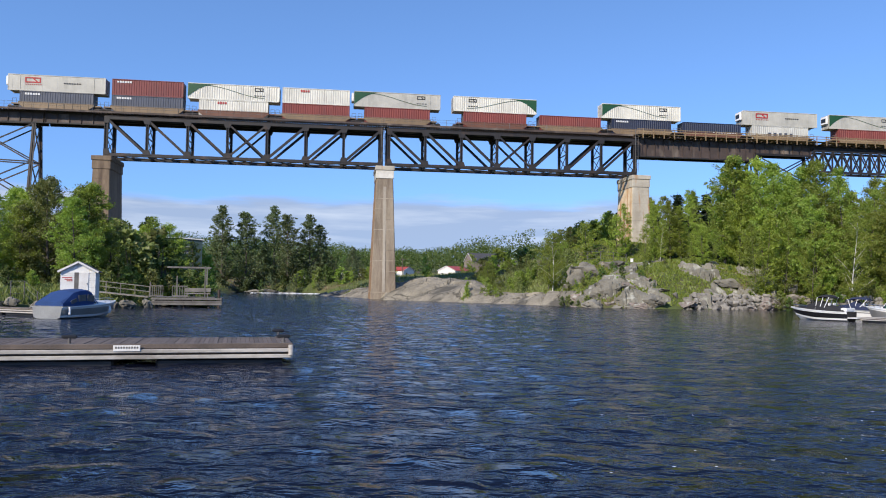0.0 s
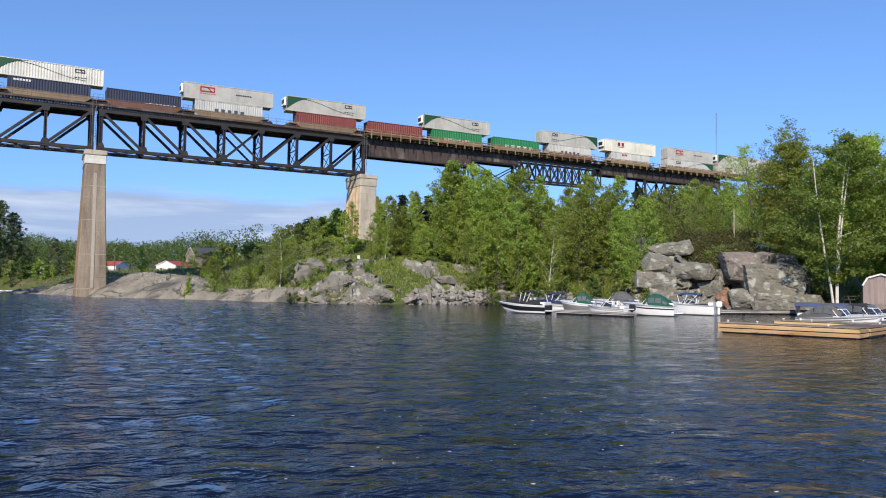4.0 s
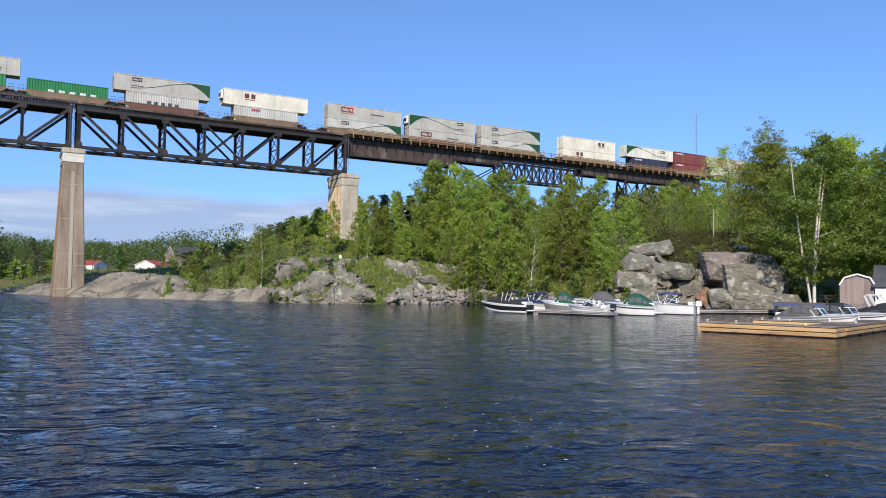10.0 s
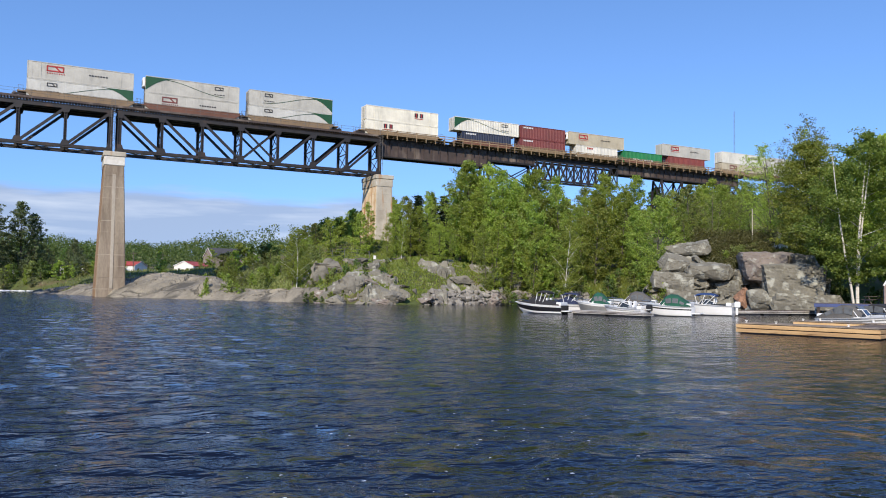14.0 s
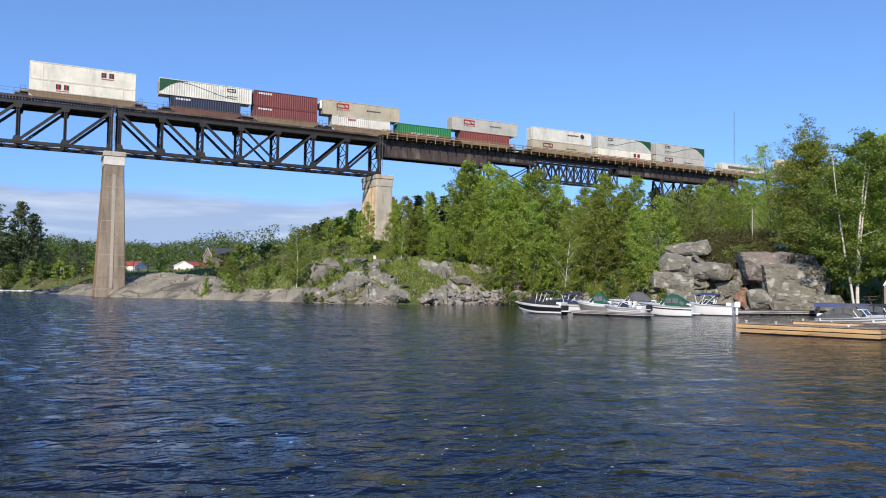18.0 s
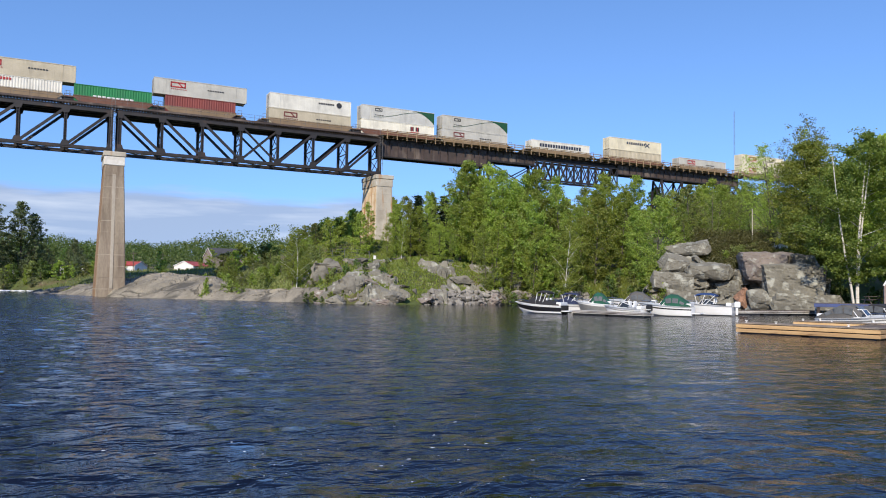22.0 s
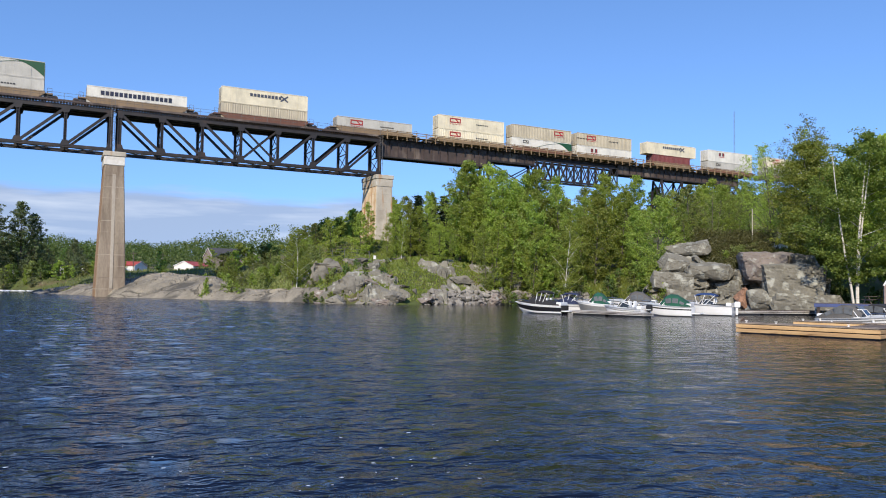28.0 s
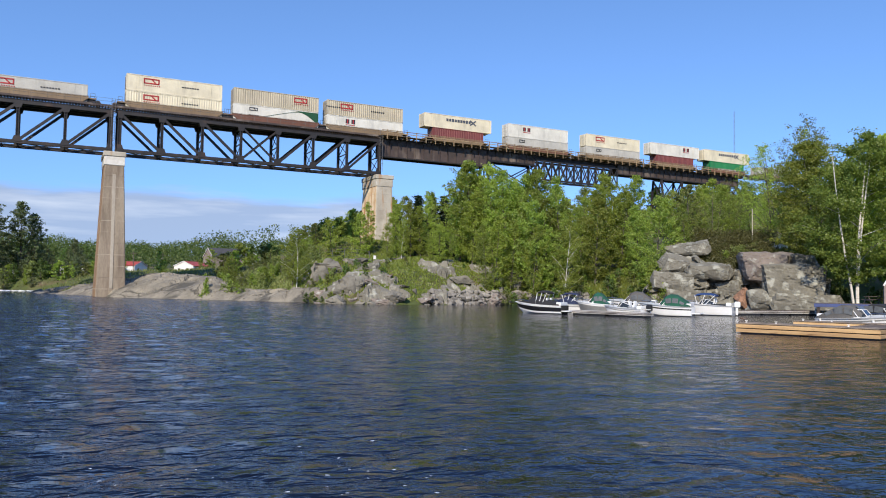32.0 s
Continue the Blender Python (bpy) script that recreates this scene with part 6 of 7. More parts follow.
def grey_dock():
    """The long floating dock by the camera: planks, a curb, two white rub rails, dark floats."""
    d = tagged(empty("floating_dock", pose(-4.75, 24.15, 0, 0, 0, 195.0)), "long weathered grey floating dock with white rub rails", "dock")
    L, W, T = 30.0, 3.4, 0.60
    # x runs away to the far end, y (after the half turn) toward the eye: the near edge is y = 0, the back y = -W
    n = int(L / 0.145)
    rng = random.Random(2)
    bm = bmesh.new()
    box(bm, (0, -W / 2 - 0.1, 0), (0.133, W - 0.2, 0.04))
    me = bpy.data.meshes.new("deck_plank")
    bm.to_mesh(me)
    bm.free()
    me.materials.append(M["dock_wood"])
    for k in range(n):
        o = new("deck_plank", me)
        o.parent = d
        o.matrix_basis = pose(0.145 * (k + 0.5), 0, T - 0.03 + rng.gauss(0, 0.004))
    bm = bmesh.new()
    box(bm, (L / 2, -0.09, T - 0.045), (L, 0.18, 0.15), 0.015)
    part("curb", bm, M["dock_wood"], d)
    bm = bmesh.new()
    box(bm, (L / 2 - 0.02, 0.02, T - 0.19), (L + 0.1, 0.09, 0.12), 0.02)
    part("rub_rail", bm, M["white_trim"], d, "aged white rub rail")
    bm = bmesh.new()
    box(bm, (L / 2 - 0.02, 0.0, T - 0.37), (L, 0.07, 0.12), 0.015)
    part("lower_rail", bm, M["white_trim"], d, "aged white lower rail")
    bm = bmesh.new()
    box(bm, (L / 2 + 0.05, -W / 2, T - 0.26), (L - 0.1, W - 0.1, 0.36))
    part("frame", bm, M["tie"], d)
    for k in range(6):
        bm = bmesh.new()
        box(bm, (2.2 + k * 5.0, -W / 2, -0.02), (3.8, W - 0.3, 0.36), 0.06)
        part("float", bm, M["black"], d)
    bm = bmesh.new()
    box(bm, (-0.03, -W / 2, T - 0.2), (0.06, W, 0.3), 0.01)
    part("end_board", bm, M["dock_wood"], d)
    bm = bmesh.new()
    tube(bm, (0.05, 0.05, T - 0.34), (0.05, 0.05, T - 0.02), 0.085, seg=12)
    part("corner_bumper", bm, M["white_trim"], d)
    for x, y in ((0.28, -0.25), (0.3, -W + 0.2), (6.55, -0.25), (13.5, -0.25)):
        cleat(d, x, y, T)
    sign = tagged(empty("notice_board", d.matrix_world @ pose(4.9, 0.085, T - 0.09)), "small white notice with a row of grey lettering", "sign")
    bm = bmesh.new()
    box(bm, (0, 0, 0), (0.76, 0.02, 0.18), 0.004)
    part("plate", bm, M["white_paint"], sign)
    bm = bmesh.new()
    for k in range(9):
        box(bm, (-0.3 + k * 0.075, 0.012, 0.02), (0.05, 0.006, 0.06))
    part("lettering", bm, M["grey_steel"], sign)


grey_dock()


def simple_dock(name, a, b, width, z, thick, material, label, posts=(), planks=True, side=None):
    """A dock from a to b (ground plan), width to its left, with its boards, skirt and posts."""
    a, b = Vector((*a, 0)), Vector((*b, 0))
    L = (b - a).length
    d = tagged(empty(name, Matrix.Translation(a) @ pose(0, 0, 0, 0, 0, math.degrees(math.atan2((b - a).y, (b - a).x)))), label, "dock")
    planked_deck(d, L, width, z - 0.02, True, material, 0.16 if planks else 0.3)
    for k in range(2):
        hh = (thick - 0.05) / 2
        for y in (0.03, width - 0.03):
            bm = bmesh.new()
            box(bm, (L / 2, y, z - 0.05 - hh * (k + 0.5)), (L, 0.06, hh - 0.05), 0.012)
            part("fascia_board", bm, side or material, d)
        for x in (0.03, L - 0.03):
            bm = bmesh.new()
            box(bm, (x, width / 2, z - 0.05 - hh * (k + 0.5)), (0.06, width - 0.13, hh - 0.05), 0.012)
            part("fascia_board", bm, side or material, d)
    for k in range(max(2, int(L / 3))):
        bm = bmesh.new()
        box(bm, ((k + 0.5) * L / max(2, int(L / 3)), width / 2, (z - thick) / 2 - 0.1), (L / max(2, int(L / 3)) - 0.4, width - 0.25, max(0.2, z - thick + 0.3)), 0.05)
        part("float", bm, M["black"], d)
    bm = bmesh.new()
    box(bm, (L / 2, width / 2, z - 0.05 - (thick - 0.05) / 2), (L - 0.2, width - 0.2, thick - 0.12))
    part("inner_frame", bm, M["tie"], d)
    for x, y, h in posts:
        bm = bmesh.new()
        tube(bm, (x * L, y * width, z - thick), (x * L, y * width, z + h), 0.09, 0.08, 10)
        part("mooring_pile", bm, M["white_paint"], d)
    return d


FR = Vector((34.5, 29.8))
U, V_ = Vector((-0.452, 0.892)), Vector((0.894, 0.447))


def slip(u, v):
    p = FR + U * u + V_ * v
    return (p.x, p.y)


for _d in (simple_dock("lumber_dock", slip(7.6, 0), slip(0, 0), 1.9, 0.60, 0.56, M["dock_pale"], "fresh yellow pine finger dock on the water", side=M["new_wood"]),
           simple_dock("lumber_dock", slip(6.6, 6.4), slip(0.1, 6.4), 1.6, 0.62, 0.5, M["dock_pale"], "fresh yellow pine finger dock beside a boat", side=M["new_wood"])):
    for _x in (0.5, 2.2, 6.0):
        cleat(_d, _x, 0.3, 0.62, 0.45)
simple_dock("main_walkway", slip(-0.05, 1.95), slip(-0.05, 22), 2.2, 0.58, 0.5, M["dock_wood"], "long grey board walkway of the marina", side=M["new_wood"])
simple_dock("grey_dock", (35.2, 64.2), (38.5, 56.8), 1.5, 0.42, 0.3, M["white_trim"], "narrow pale floating dock among moored boats", side=M["white_trim"])
simple_dock("shore_dock", (53.5, 63.2), (66.5, 61.6), 1.4, 0.5, 0.36, M["dock_wood"], "low pale grey dock along the foot of the cliff", posts=((0.72, -0.06, 0.75),), side=M["white_trim"])
simple_dock("small_dock", (-38.0, 57.5), (-28.6, 53.1), 1.9, 0.5, 0.34, M["dock_pale"], "small pale floating dock by a boat", side=M["white_trim"])


def fishing_deck():
    """The raised platform on piles by the left shore, with railings and a tall frame."""
    d = tagged(empty("raised_deck", Matrix.Translation(polar(-21.0, 81, -0.45)) @ pose(0, 0, 0, 0, 0, 14)), "grey timber deck on piles over the water with railings", "deck")
    planked_deck(d, 6.0, 4.0, 1.48, True, M["deck_grey"], 0.2)
    for z in (1.32, 1.02, 0.8):
        bm = bmesh.new()
        box(bm, (3.3, 0.0, z), (6.8, 0.1, 0.2), 0.01)
        part("fascia_board", bm, M["deck_grey"], d)
    bm = bmesh.new()
    box(bm, (6.62, 2, 1.2), (0.1, 4.0, 0.5), 0.01)
    part("end_board", bm, M["deck_grey"], d)
    for x, y in ((0.4, 0.3), (3.0, 0.3), (5.4, 0.3), (6.4, 0.1), (0.4, 3.6), (3.0, 3.6), (6.2, 3.6)):
        bm = bmesh.new()
        tube(bm, (x, y, -1.5), (x, y, 1.4 if x < 6.3 else 2.3), 0.14, 0.12)
        part("support_post", bm, M["tie"], d)
    for x0, x1 in ((-0.2, 1.0), (1.9, 3.3)):
        for z in (1.62, 2.6):
            bm = bmesh.new()
            box(bm, ((x0 + x1) / 2, 0.05, z), (x1 - x0, 0.07, 0.09))
            part("railing_bar", bm, M["deck_grey"], d)
        for k in range(7):
            bm = bmesh.new()
            box(bm, (x0 + (x1 - x0) * k / 6, 0.05, 2.1), (0.06, 0.05, 1.0))
            part("baluster", bm, M["deck_grey"], d)
    for x, y, h in ((-0.2, 0.1, 1.5), (2.0, 3.4, 2.2), (5.0, 3.4, 3.2), (5.0, 0.3, 3.2)):
        bm = bmesh.new()
        box(bm, (x, y, 1.45 + h / 2), (0.12, 0.12, h), 0.01)
        part("post", bm, M["deck_grey"], d)
    bm = bmesh.new()
    box(bm, (3.2, 3.4, 4.55), (4.4, 0.14, 0.18), 0.01)
    part("top_beam", bm, M["deck_grey"], d)
    bm = bmesh.new()
    box(bm, (4.2, 1.6, 1.85), (2.6, 0.5, 0.12), 0.02), box(bm, (4.2, 1.95, 2.2), (2.6, 0.08, 0.4), 0.02), box(bm, (3.2, 1.6, 1.65), (0.1, 0.5, 0.4)), box(bm, (5.2, 1.6, 1.65), (0.1, 0.5, 0.4))
    bench = tagged(obj("bench", bm, M["deck_grey"]), "plain grey timber bench on the deck", "bench")
    bench.matrix_world = d.matrix_world.copy()
    r = tagged(empty("gangway", d.matrix_world.copy()), "sloping grey gangway with a thin handrail", "gangway")
    bm = bmesh.new()
    beam(bm, (-0.3, 0.8, 1.45), (-6.0, 2.0, 2.0), 1.1, 0.12)
    part("walk_boards", bm, M["deck_grey"], r)
    for z in (0.5, 1.0):
        bm = bmesh.new()
        beam(bm, (-0.2, 0.3, 1.5 + z), (-6.0, 1.5, 2.1 + z), 0.06, 0.07)
        part("handrail", bm, M["deck_grey"], r)
    for k in range(5):
        bm = bmesh.new()
        box(bm, (-0.3 - 1.4 * k, 0.32 + 0.29 * k, 2.0 + 0.14 * k), (0.08, 0.08, 1.1))
        part("railing_post", bm, M["deck_grey"], r)


fishing_deck()


# ---------------------------------------------------------------- boats
def hull_bm(L, B, free, sheer=0.30):
    """A planing hull: stations from transom to bow, hard chine, sides in bands, closed by a cambered deck."""
    bm = bmesh.new()
    N, rows = 15, []
    for k in range(N):
        f = k / (N - 1)
        w = max(0.03, B / 2 * (1 - max(0, (f - 0.42) / 0.58) ** 2.2) * (0.92 + 0.08 * min(1, f * 4)))
        top = free + sheer * f ** 1.6
        keel = -0.25 + (free + 0.2 + sheer * 0.5) * max(0, (f - 0.74) / 0.26) ** 2.4
        ch = max(keel + 0.02, 0.10 + 0.42 * max(0, (f - 0.5) / 0.5) ** 1.5)
        x, cw = f * L, w * (0.88 - 0.22 * f)
        side = [(x - 0.16 * f * (1 - u), -(cw + (w - cw) * u ** 0.8), ch + (top - ch) * u) for u in (0.0, 0.2, 0.62, 0.76, 1.0)]
        rows.append([(x - 0.2 * f, 0, keel)] + side + [(x, -w + min(0.1, w * 0.3), top + 0.02), (x, 0, top + 0.02 + 0.16 * w * min(1, f * 1.4))])
    grid = []
    for r in rows:
        left = [bm.verts.new(p) for p in r]
        right = [left[0]] + [bm.verts.new((p[0], -p[1], p[2])) for p in r[1:-1]] + [left[-1]]
        grid.append((left, right))
    band = (0, 0, 1, 2, 3, 4, 4)          # bottom, side, stripe, topside, deck
    for (a, b), (c, d) in zip(grid, grid[1:]):
        for j in range(7):
            bm.faces.new((a[j], c[j], c[j + 1], a[j + 1])).material_index = band[j]
            bm.faces.new((b[j + 1], d[j + 1], d[j], b[j])).material_index = band[j]
    for (a, b), flip in ((grid[0], 0), (grid[-1], 1)):
        bm.faces.new(a + b[-2:0:-1]).material_index = 3 if flip else 1
    bmesh.ops.recalc_face_normals(bm, faces=bm.faces)
    return bm


def loft(bm, rings):
    """Skin between rings of equally many points, ends closed."""
    vs = [[bm.verts.new(p) for p in r] for r in rings]
    for a, b in zip(vs, vs[1:]):
        for j in range(len(a)):
            bm.faces.new((a[j], a[(j + 1) % len(a)], b[(j + 1) % len(a)], b[j]))
    bm.faces.new(vs[0][::-1]), bm.faces.new(vs[-1])
    bmesh.ops.recalc_face_normals(bm, faces=bm.faces)


def arch(x, w, z0, h, n=10, power=0.42):
    """A ring across a boat: flat foot, rounded top."""
    pts = []
    for k in range(n + 1):
        a = math.pi * k / n
        pts.append((x, -w * math.copysign(abs(math.cos(a)) ** power, math.cos(a)), z0 + h * math.sin(a) ** power))
    return pts


def gable(x, w, z0, h):
    """A ring across a canvas top: straight sides leaning in, a flat crown."""
    return [(x, -w, z0), (x, -w * 0.96, z0 + h * 0.5), (x, -w * 0.8, z0 + h * 0.92), (x, -w * 0.3, z0 + h), (x, w * 0.3, z0 + h), (x, w * 0.8, z0 + h * 0.92), (x, w * 0.96, z0 + h * 0.5), (x, w, z0)]


def boat(stern, bow, beam_w, label, free=0.8, bottom="gel", side="gel", stripe="gel", top="gel", cover=None, awning=None, tent=None, motor=None, tower=False, platform=False, open_well=False, boxy=0.0, high=1.0):
    """A small motor boat from its stern point to its bow point."""
    s, b = Vector((*stern, 0)), Vector((*bow, 0))
    L, w = (b - s).length, beam_w / 2
    o = tagged(empty("motorboat", Matrix.Translation(s) @ pose(0, 0, 0, 0, 0, math.degrees(math.atan2((b - s).y, (b - s).x)))), label, "boat", "moored boats")
    part("hull", hull_bm(L, beam_w, free), [M[bottom], M[side], M[stripe], M[top], M["gel"]], o)
    for sg in (-1, 1):
        bm = bmesh.new()
        pts = [(f * L, sg * max(0.03, w * (1 - max(0, (f - 0.42) / 0.58) ** 2.2) * (0.92 + 0.08 * min(1, f * 4))) * 1.02, free + 0.30 * f ** 1.6 - 0.02) for f in [k / 14 for k in range(15)]]
        for p, q in zip(pts, pts[1:]):
            beam(bm, p, q, 0.05, 0.06)
        part("rub_rail", bm, M["gel"] if side != "gel" else M["gel_grey"], o)
        bm = bmesh.new()
        for fa, fb in ((0.66, 0.8), (0.8, 0.95)):
            za, zb = free + 0.3 * fa ** 1.6, free + 0.3 * fb ** 1.6
            wa, wb = [w * (1 - ((f - 0.42) / 0.58) ** 2.2) * 0.85 for f in (fa, fb)]
            tube(bm, (fa * L, sg * wa, za + 0.26), (fb * L, sg * wb, zb + 0.24), 0.018, seg=5), tube(bm, (fa * L, sg * wa, za), (fa * L, sg * wa, za + 0.26), 0.018, seg=5)
        part("bow_rail", bm, M["chrome"], o)
    bm = bmesh.new()
    box(bm, (L * 0.30, 0, free + 0.11), (L * 0.44, beam_w * 0.7, 0.12), 0.03)
    part("cockpit_sole", bm, M["gel_grey"] if open_well else M["black"], o)
    for y in (-w * 0.42, w * 0.42):
        bm = bmesh.new()
        box(bm, (L * 0.36, y, free + 0.25), (0.5, 0.5, 0.24), 0.06), box(bm, (L * 0.36 - 0.24, y, free + 0.5), (0.12, 0.5, 0.45), 0.05)
        part("seat", bm, M["gel"], o)
    bm = bmesh.new()
    box(bm, (L * 0.06, 0, free + 0.18), (0.5, beam_w * 0.8, 0.3), 0.06)
    part("stern_bench", bm, M["gel"], o)
    # wrap-round windshield, raked aft
    x0, zz, ww = L * 0.52, free + 0.16, w * 0.84
    foot = [(x0 - 0.9, -ww), (x0, -ww * 0.95), (x0 + 0.45, -ww * 0.5), (x0 + 0.45, ww * 0.5), (x0, ww * 0.95), (x0 - 0.9, ww)]
    ws = None
    for (xa, ya), (xb, yb) in zip(foot, foot[1:]):
        ha, hb = (0.25 if xa < x0 - 0.5 else 0.48), (0.25 if xb < x0 - 0.5 else 0.48)
        bm = bmesh.new()
        c = [(xa, ya, zz), (xb, yb, zz), (xb - hb * 0.8, yb * 0.94, zz + hb), (xa - ha * 0.8, ya * 0.94, zz + ha)]
        hexa(bm, [Vector(p) for p in c] + [Vector(p) - Vector((0.025, 0, 0)) for p in c])
        bmesh.ops.recalc_face_normals(bm, faces=bm.faces)
        ws = part("windshield", bm, M["glass"], o)
        bm = bmesh.new()
        beam(bm, c[3], c[2], 0.045, 0.045), beam(bm, c[0], c[3], 0.04, 0.04), beam(bm, c[0], c[1], 0.03, 0.03)
        part("windshield_frame", bm, M["gel"], ws)
    if cover:
        bm = bmesh.new()
        loft(bm, [gable(0.25, w * 0.9, free - 0.02, 0.22), gable(L * 0.25, w * 0.98, free, 0.42), gable(L * 0.48, w * 0.98, free + 0.03, 0.86), gable(L * 0.62, w * 0.84, free + 0.1, 0.5), gable(L * 0.82, w * 0.46, free + 0.2, 0.2), gable(L * 0.92, w * 0.24, free + 0.26, 0.06)])
        part("canvas_cover", bm, CANVAS[cover], o)
    if tent:
        bm = bmesh.new()
        z0 = free + 0.05
        loft(bm, [gable(L * 0.02, w * 0.9, z0, 0.12 + 0.3 * boxy), gable(L * 0.20, w * 0.9, z0, 0.80 * high + 0.25 * boxy), gable(L * 0.29, w * 0.9, z0, 1.08 * high), gable(L * 0.40, w * 0.88, z0, 1.12 * high), gable(L * 0.46, w * 0.84, z0, 0.98 * high), gable(L * 0.55, w * 0.74, z0 + 0.08, 0.30)])
        t = part("canvas_tent", bm, CANVAS[tent], o)
        for sg in (-1, 1):
            for xa, xb, ha, hb in ((0.13, 0.21, 0.22, 0.40), (0.235, 0.34, 0.50, 0.54), (0.36, 0.46, 0.54, 0.46)):
                bm = bmesh.new()
                beam(bm, (L * xa, sg * w * 0.885, z0 + ha), (L * xb, sg * w * 0.88, z0 + hb), 0.035, 0.44 if xa > 0.2 else 0.24)
                part("clear_window", bm, M["clear"], t)
        bm = bmesh.new()
        hexa(bm, [Vector((L * x + dx, sg * w * 0.5, z0 + z)) for dx in (0.02, 0.05) for x, sg, z in ((0.555, -1, 0.34), (0.555, 1, 0.34), (0.468, 1, 0.98 * high), (0.468, -1, 0.98 * high))])
        bmesh.ops.recalc_face_normals(bm, faces=bm.faces)
        part("front_window", bm, M["clear"], t)
    if awning:
        colour, xa, xb, zt = awning
        bm = bmesh.new()
        rings = []
        for k in range(7):
            f = k / 6
            x, z = L * (xa + (xb - xa) * f), free + zt + 0.10 * math.sin(math.pi * f) - (0.10 if k in (0, 6) else 0)
            rings.append([(x, -w * 0.86, z - 0.14), (x, -w * 0.8, z - 0.02), (x, -w * 0.3, z + 0.05), (x, w * 0.3, z + 0.05), (x, w * 0.8, z - 0.02), (x, w * 0.86, z - 0.14), (x, w * 0.7, z - 0.08), (x, -w * 0.7, z - 0.08)])
        loft(bm, rings)
        t = part("awning", bm, CANVAS[colour], o)
        for sg in (-1, 1):
            for f in (0.03, 0.5, 0.97):
                bm = bmesh.new()
                tube(bm, (L * ((xa + xb) / 2 + 0.06 + 0.14 * (f - 0.5)), sg * w * 0.93, free + 0.1), (L * (xa + (xb - xa) * f), sg * w * 0.84, free + zt - 0.08), 0.028, seg=6)
                part("awning_pole", bm, M["gel"], t)
    if tower:
        for sg in (-1, 1):
            bm = bmesh.new()
            beam(bm, (L * 0.5, sg * w * 0.86, free), (L * 0.36, sg * w * 0.72, free + 1.5), 0.09, 0.16), beam(bm, (L * 0.42, sg * w * 0.86, free), (L * 0.30, sg * w * 0.72, free + 1.45), 0.07, 0.12)
            part("tower_leg", bm, M["white_paint"], o)
        bm = bmesh.new()
        beam(bm, (L * 0.35, -w * 0.74, free + 1.5), (L * 0.35, w * 0.74, free + 1.5), 0.3, 0.1)
        part("tower_bar", bm, M["white_paint"], o)
    if platform:
        bm = bmesh.new()
        box(bm, (-0.38, 0, 0.30), (0.8, beam_w * 0.84, 0.09), 0.03)
        part("swim_platform", bm, M["gel"], o)
    if motor:
        bm = bmesh.new()
        box(bm, (-0.35, 0, free + 0.15), (0.55, 0.42, 0.6), 0.1)
        box(bm, (-0.3, 0, free - 0.45), (0.22, 0.16, 0.8), 0.03)
        mt = part("outboard_motor", bm, M[motor], o)
        bm = bmesh.new()
        box(bm, (-0.33, 0, free + 0.0), (0.57, 0.43, 0.06))
        part("motor_band", bm, M["gel"], mt)
    for x in (0.08, 0.7):
        bm = bmesh.new()
        y = w * (0.97 if x < 0.4 else 0.80)
        tube(bm, (x * L, -y - 0.1, free - 0.5), (x * L, -y - 0.1, free), 0.075, seg=8)
        part("fender", bm, M["gel"], o)
    return o


def place(az, r):
    p = polar(az, r)
    return (p.x, p.y)


# grey side and stripe put the white hull's shaded flank into its colour
boat((-26.0, 49.8), (-24.2, 56.0), 2.6, "white motorboat under a bright blue canvas tent at a dock", 0.8, side="gel_grey", stripe="gel_grey", tent="blue", boxy=0.6)
boat(place(28.35, 73.6), place(24.7, 75.6), 2.3, "black and white motorboat with a black canvas cover", 0.80, side="gel_black", stripe="gel_black", cover="black", awning=("black", 0.28, 0.48, 1.3), platform=True)
boat(place(30.0, 80), place(27.2, 81), 2.2, "white motorboat with a navy canvas awning", 0.8, stripe="gel_grey", awning=("navy", 0.2, 0.62, 1.1), motor="black", cover="navy")
boat(place(31.8, 76.0), place(29.2, 76.5), 2.3, "aluminium fishing boat with a green canvas tent", 0.95, "gel_grey", "gel_grey", "gel_grey", tent="green")
boat(place(34.2, 70.8), place(31.2, 73.2), 2.0, "low white open boat with a black outboard motor", 0.66, stripe="gel_grey", motor="black", open_well=True)
boat(place(35.0, 78.5), place(31.2, 79), 2.5, "white cabin cruiser with a grey canvas tent", 1.1, stripe="gel_black", tent="grey")
boat(place(37.5, 74.0), place(33.7, 75.0), 2.4, "white motorboat with a dark green canvas tent", 0.9, stripe="gel_black", tent="green", platform=True)
boat(place(40.2, 79.5), place(36.4, 80.5), 2.4, "white motorboat with a blue sun awning", 0.95, awning=("blue", 0.28, 0.66, 1.12), motor="gel")
boat(place(45.7, 57.5), place(50.6, 56.0), 2.4, "white motorboat with a grey canvas tent beside a pine dock", 0.72, stripe="gel_grey", tent="grey", high=0.82)
boat(place(47.6, 63.5), place(52.4, 61), 2.3, "white motorboat with a blue stripe and a black canvas tent", 0.74, stripe="gel_blue", tent="black", high=0.82)
boat(place(49.8, 70), place(54.6, 67), 2.4, "white motorboat with a white tow tower and black cover", 0.8, side="gel_black", cover="black", tower=True)

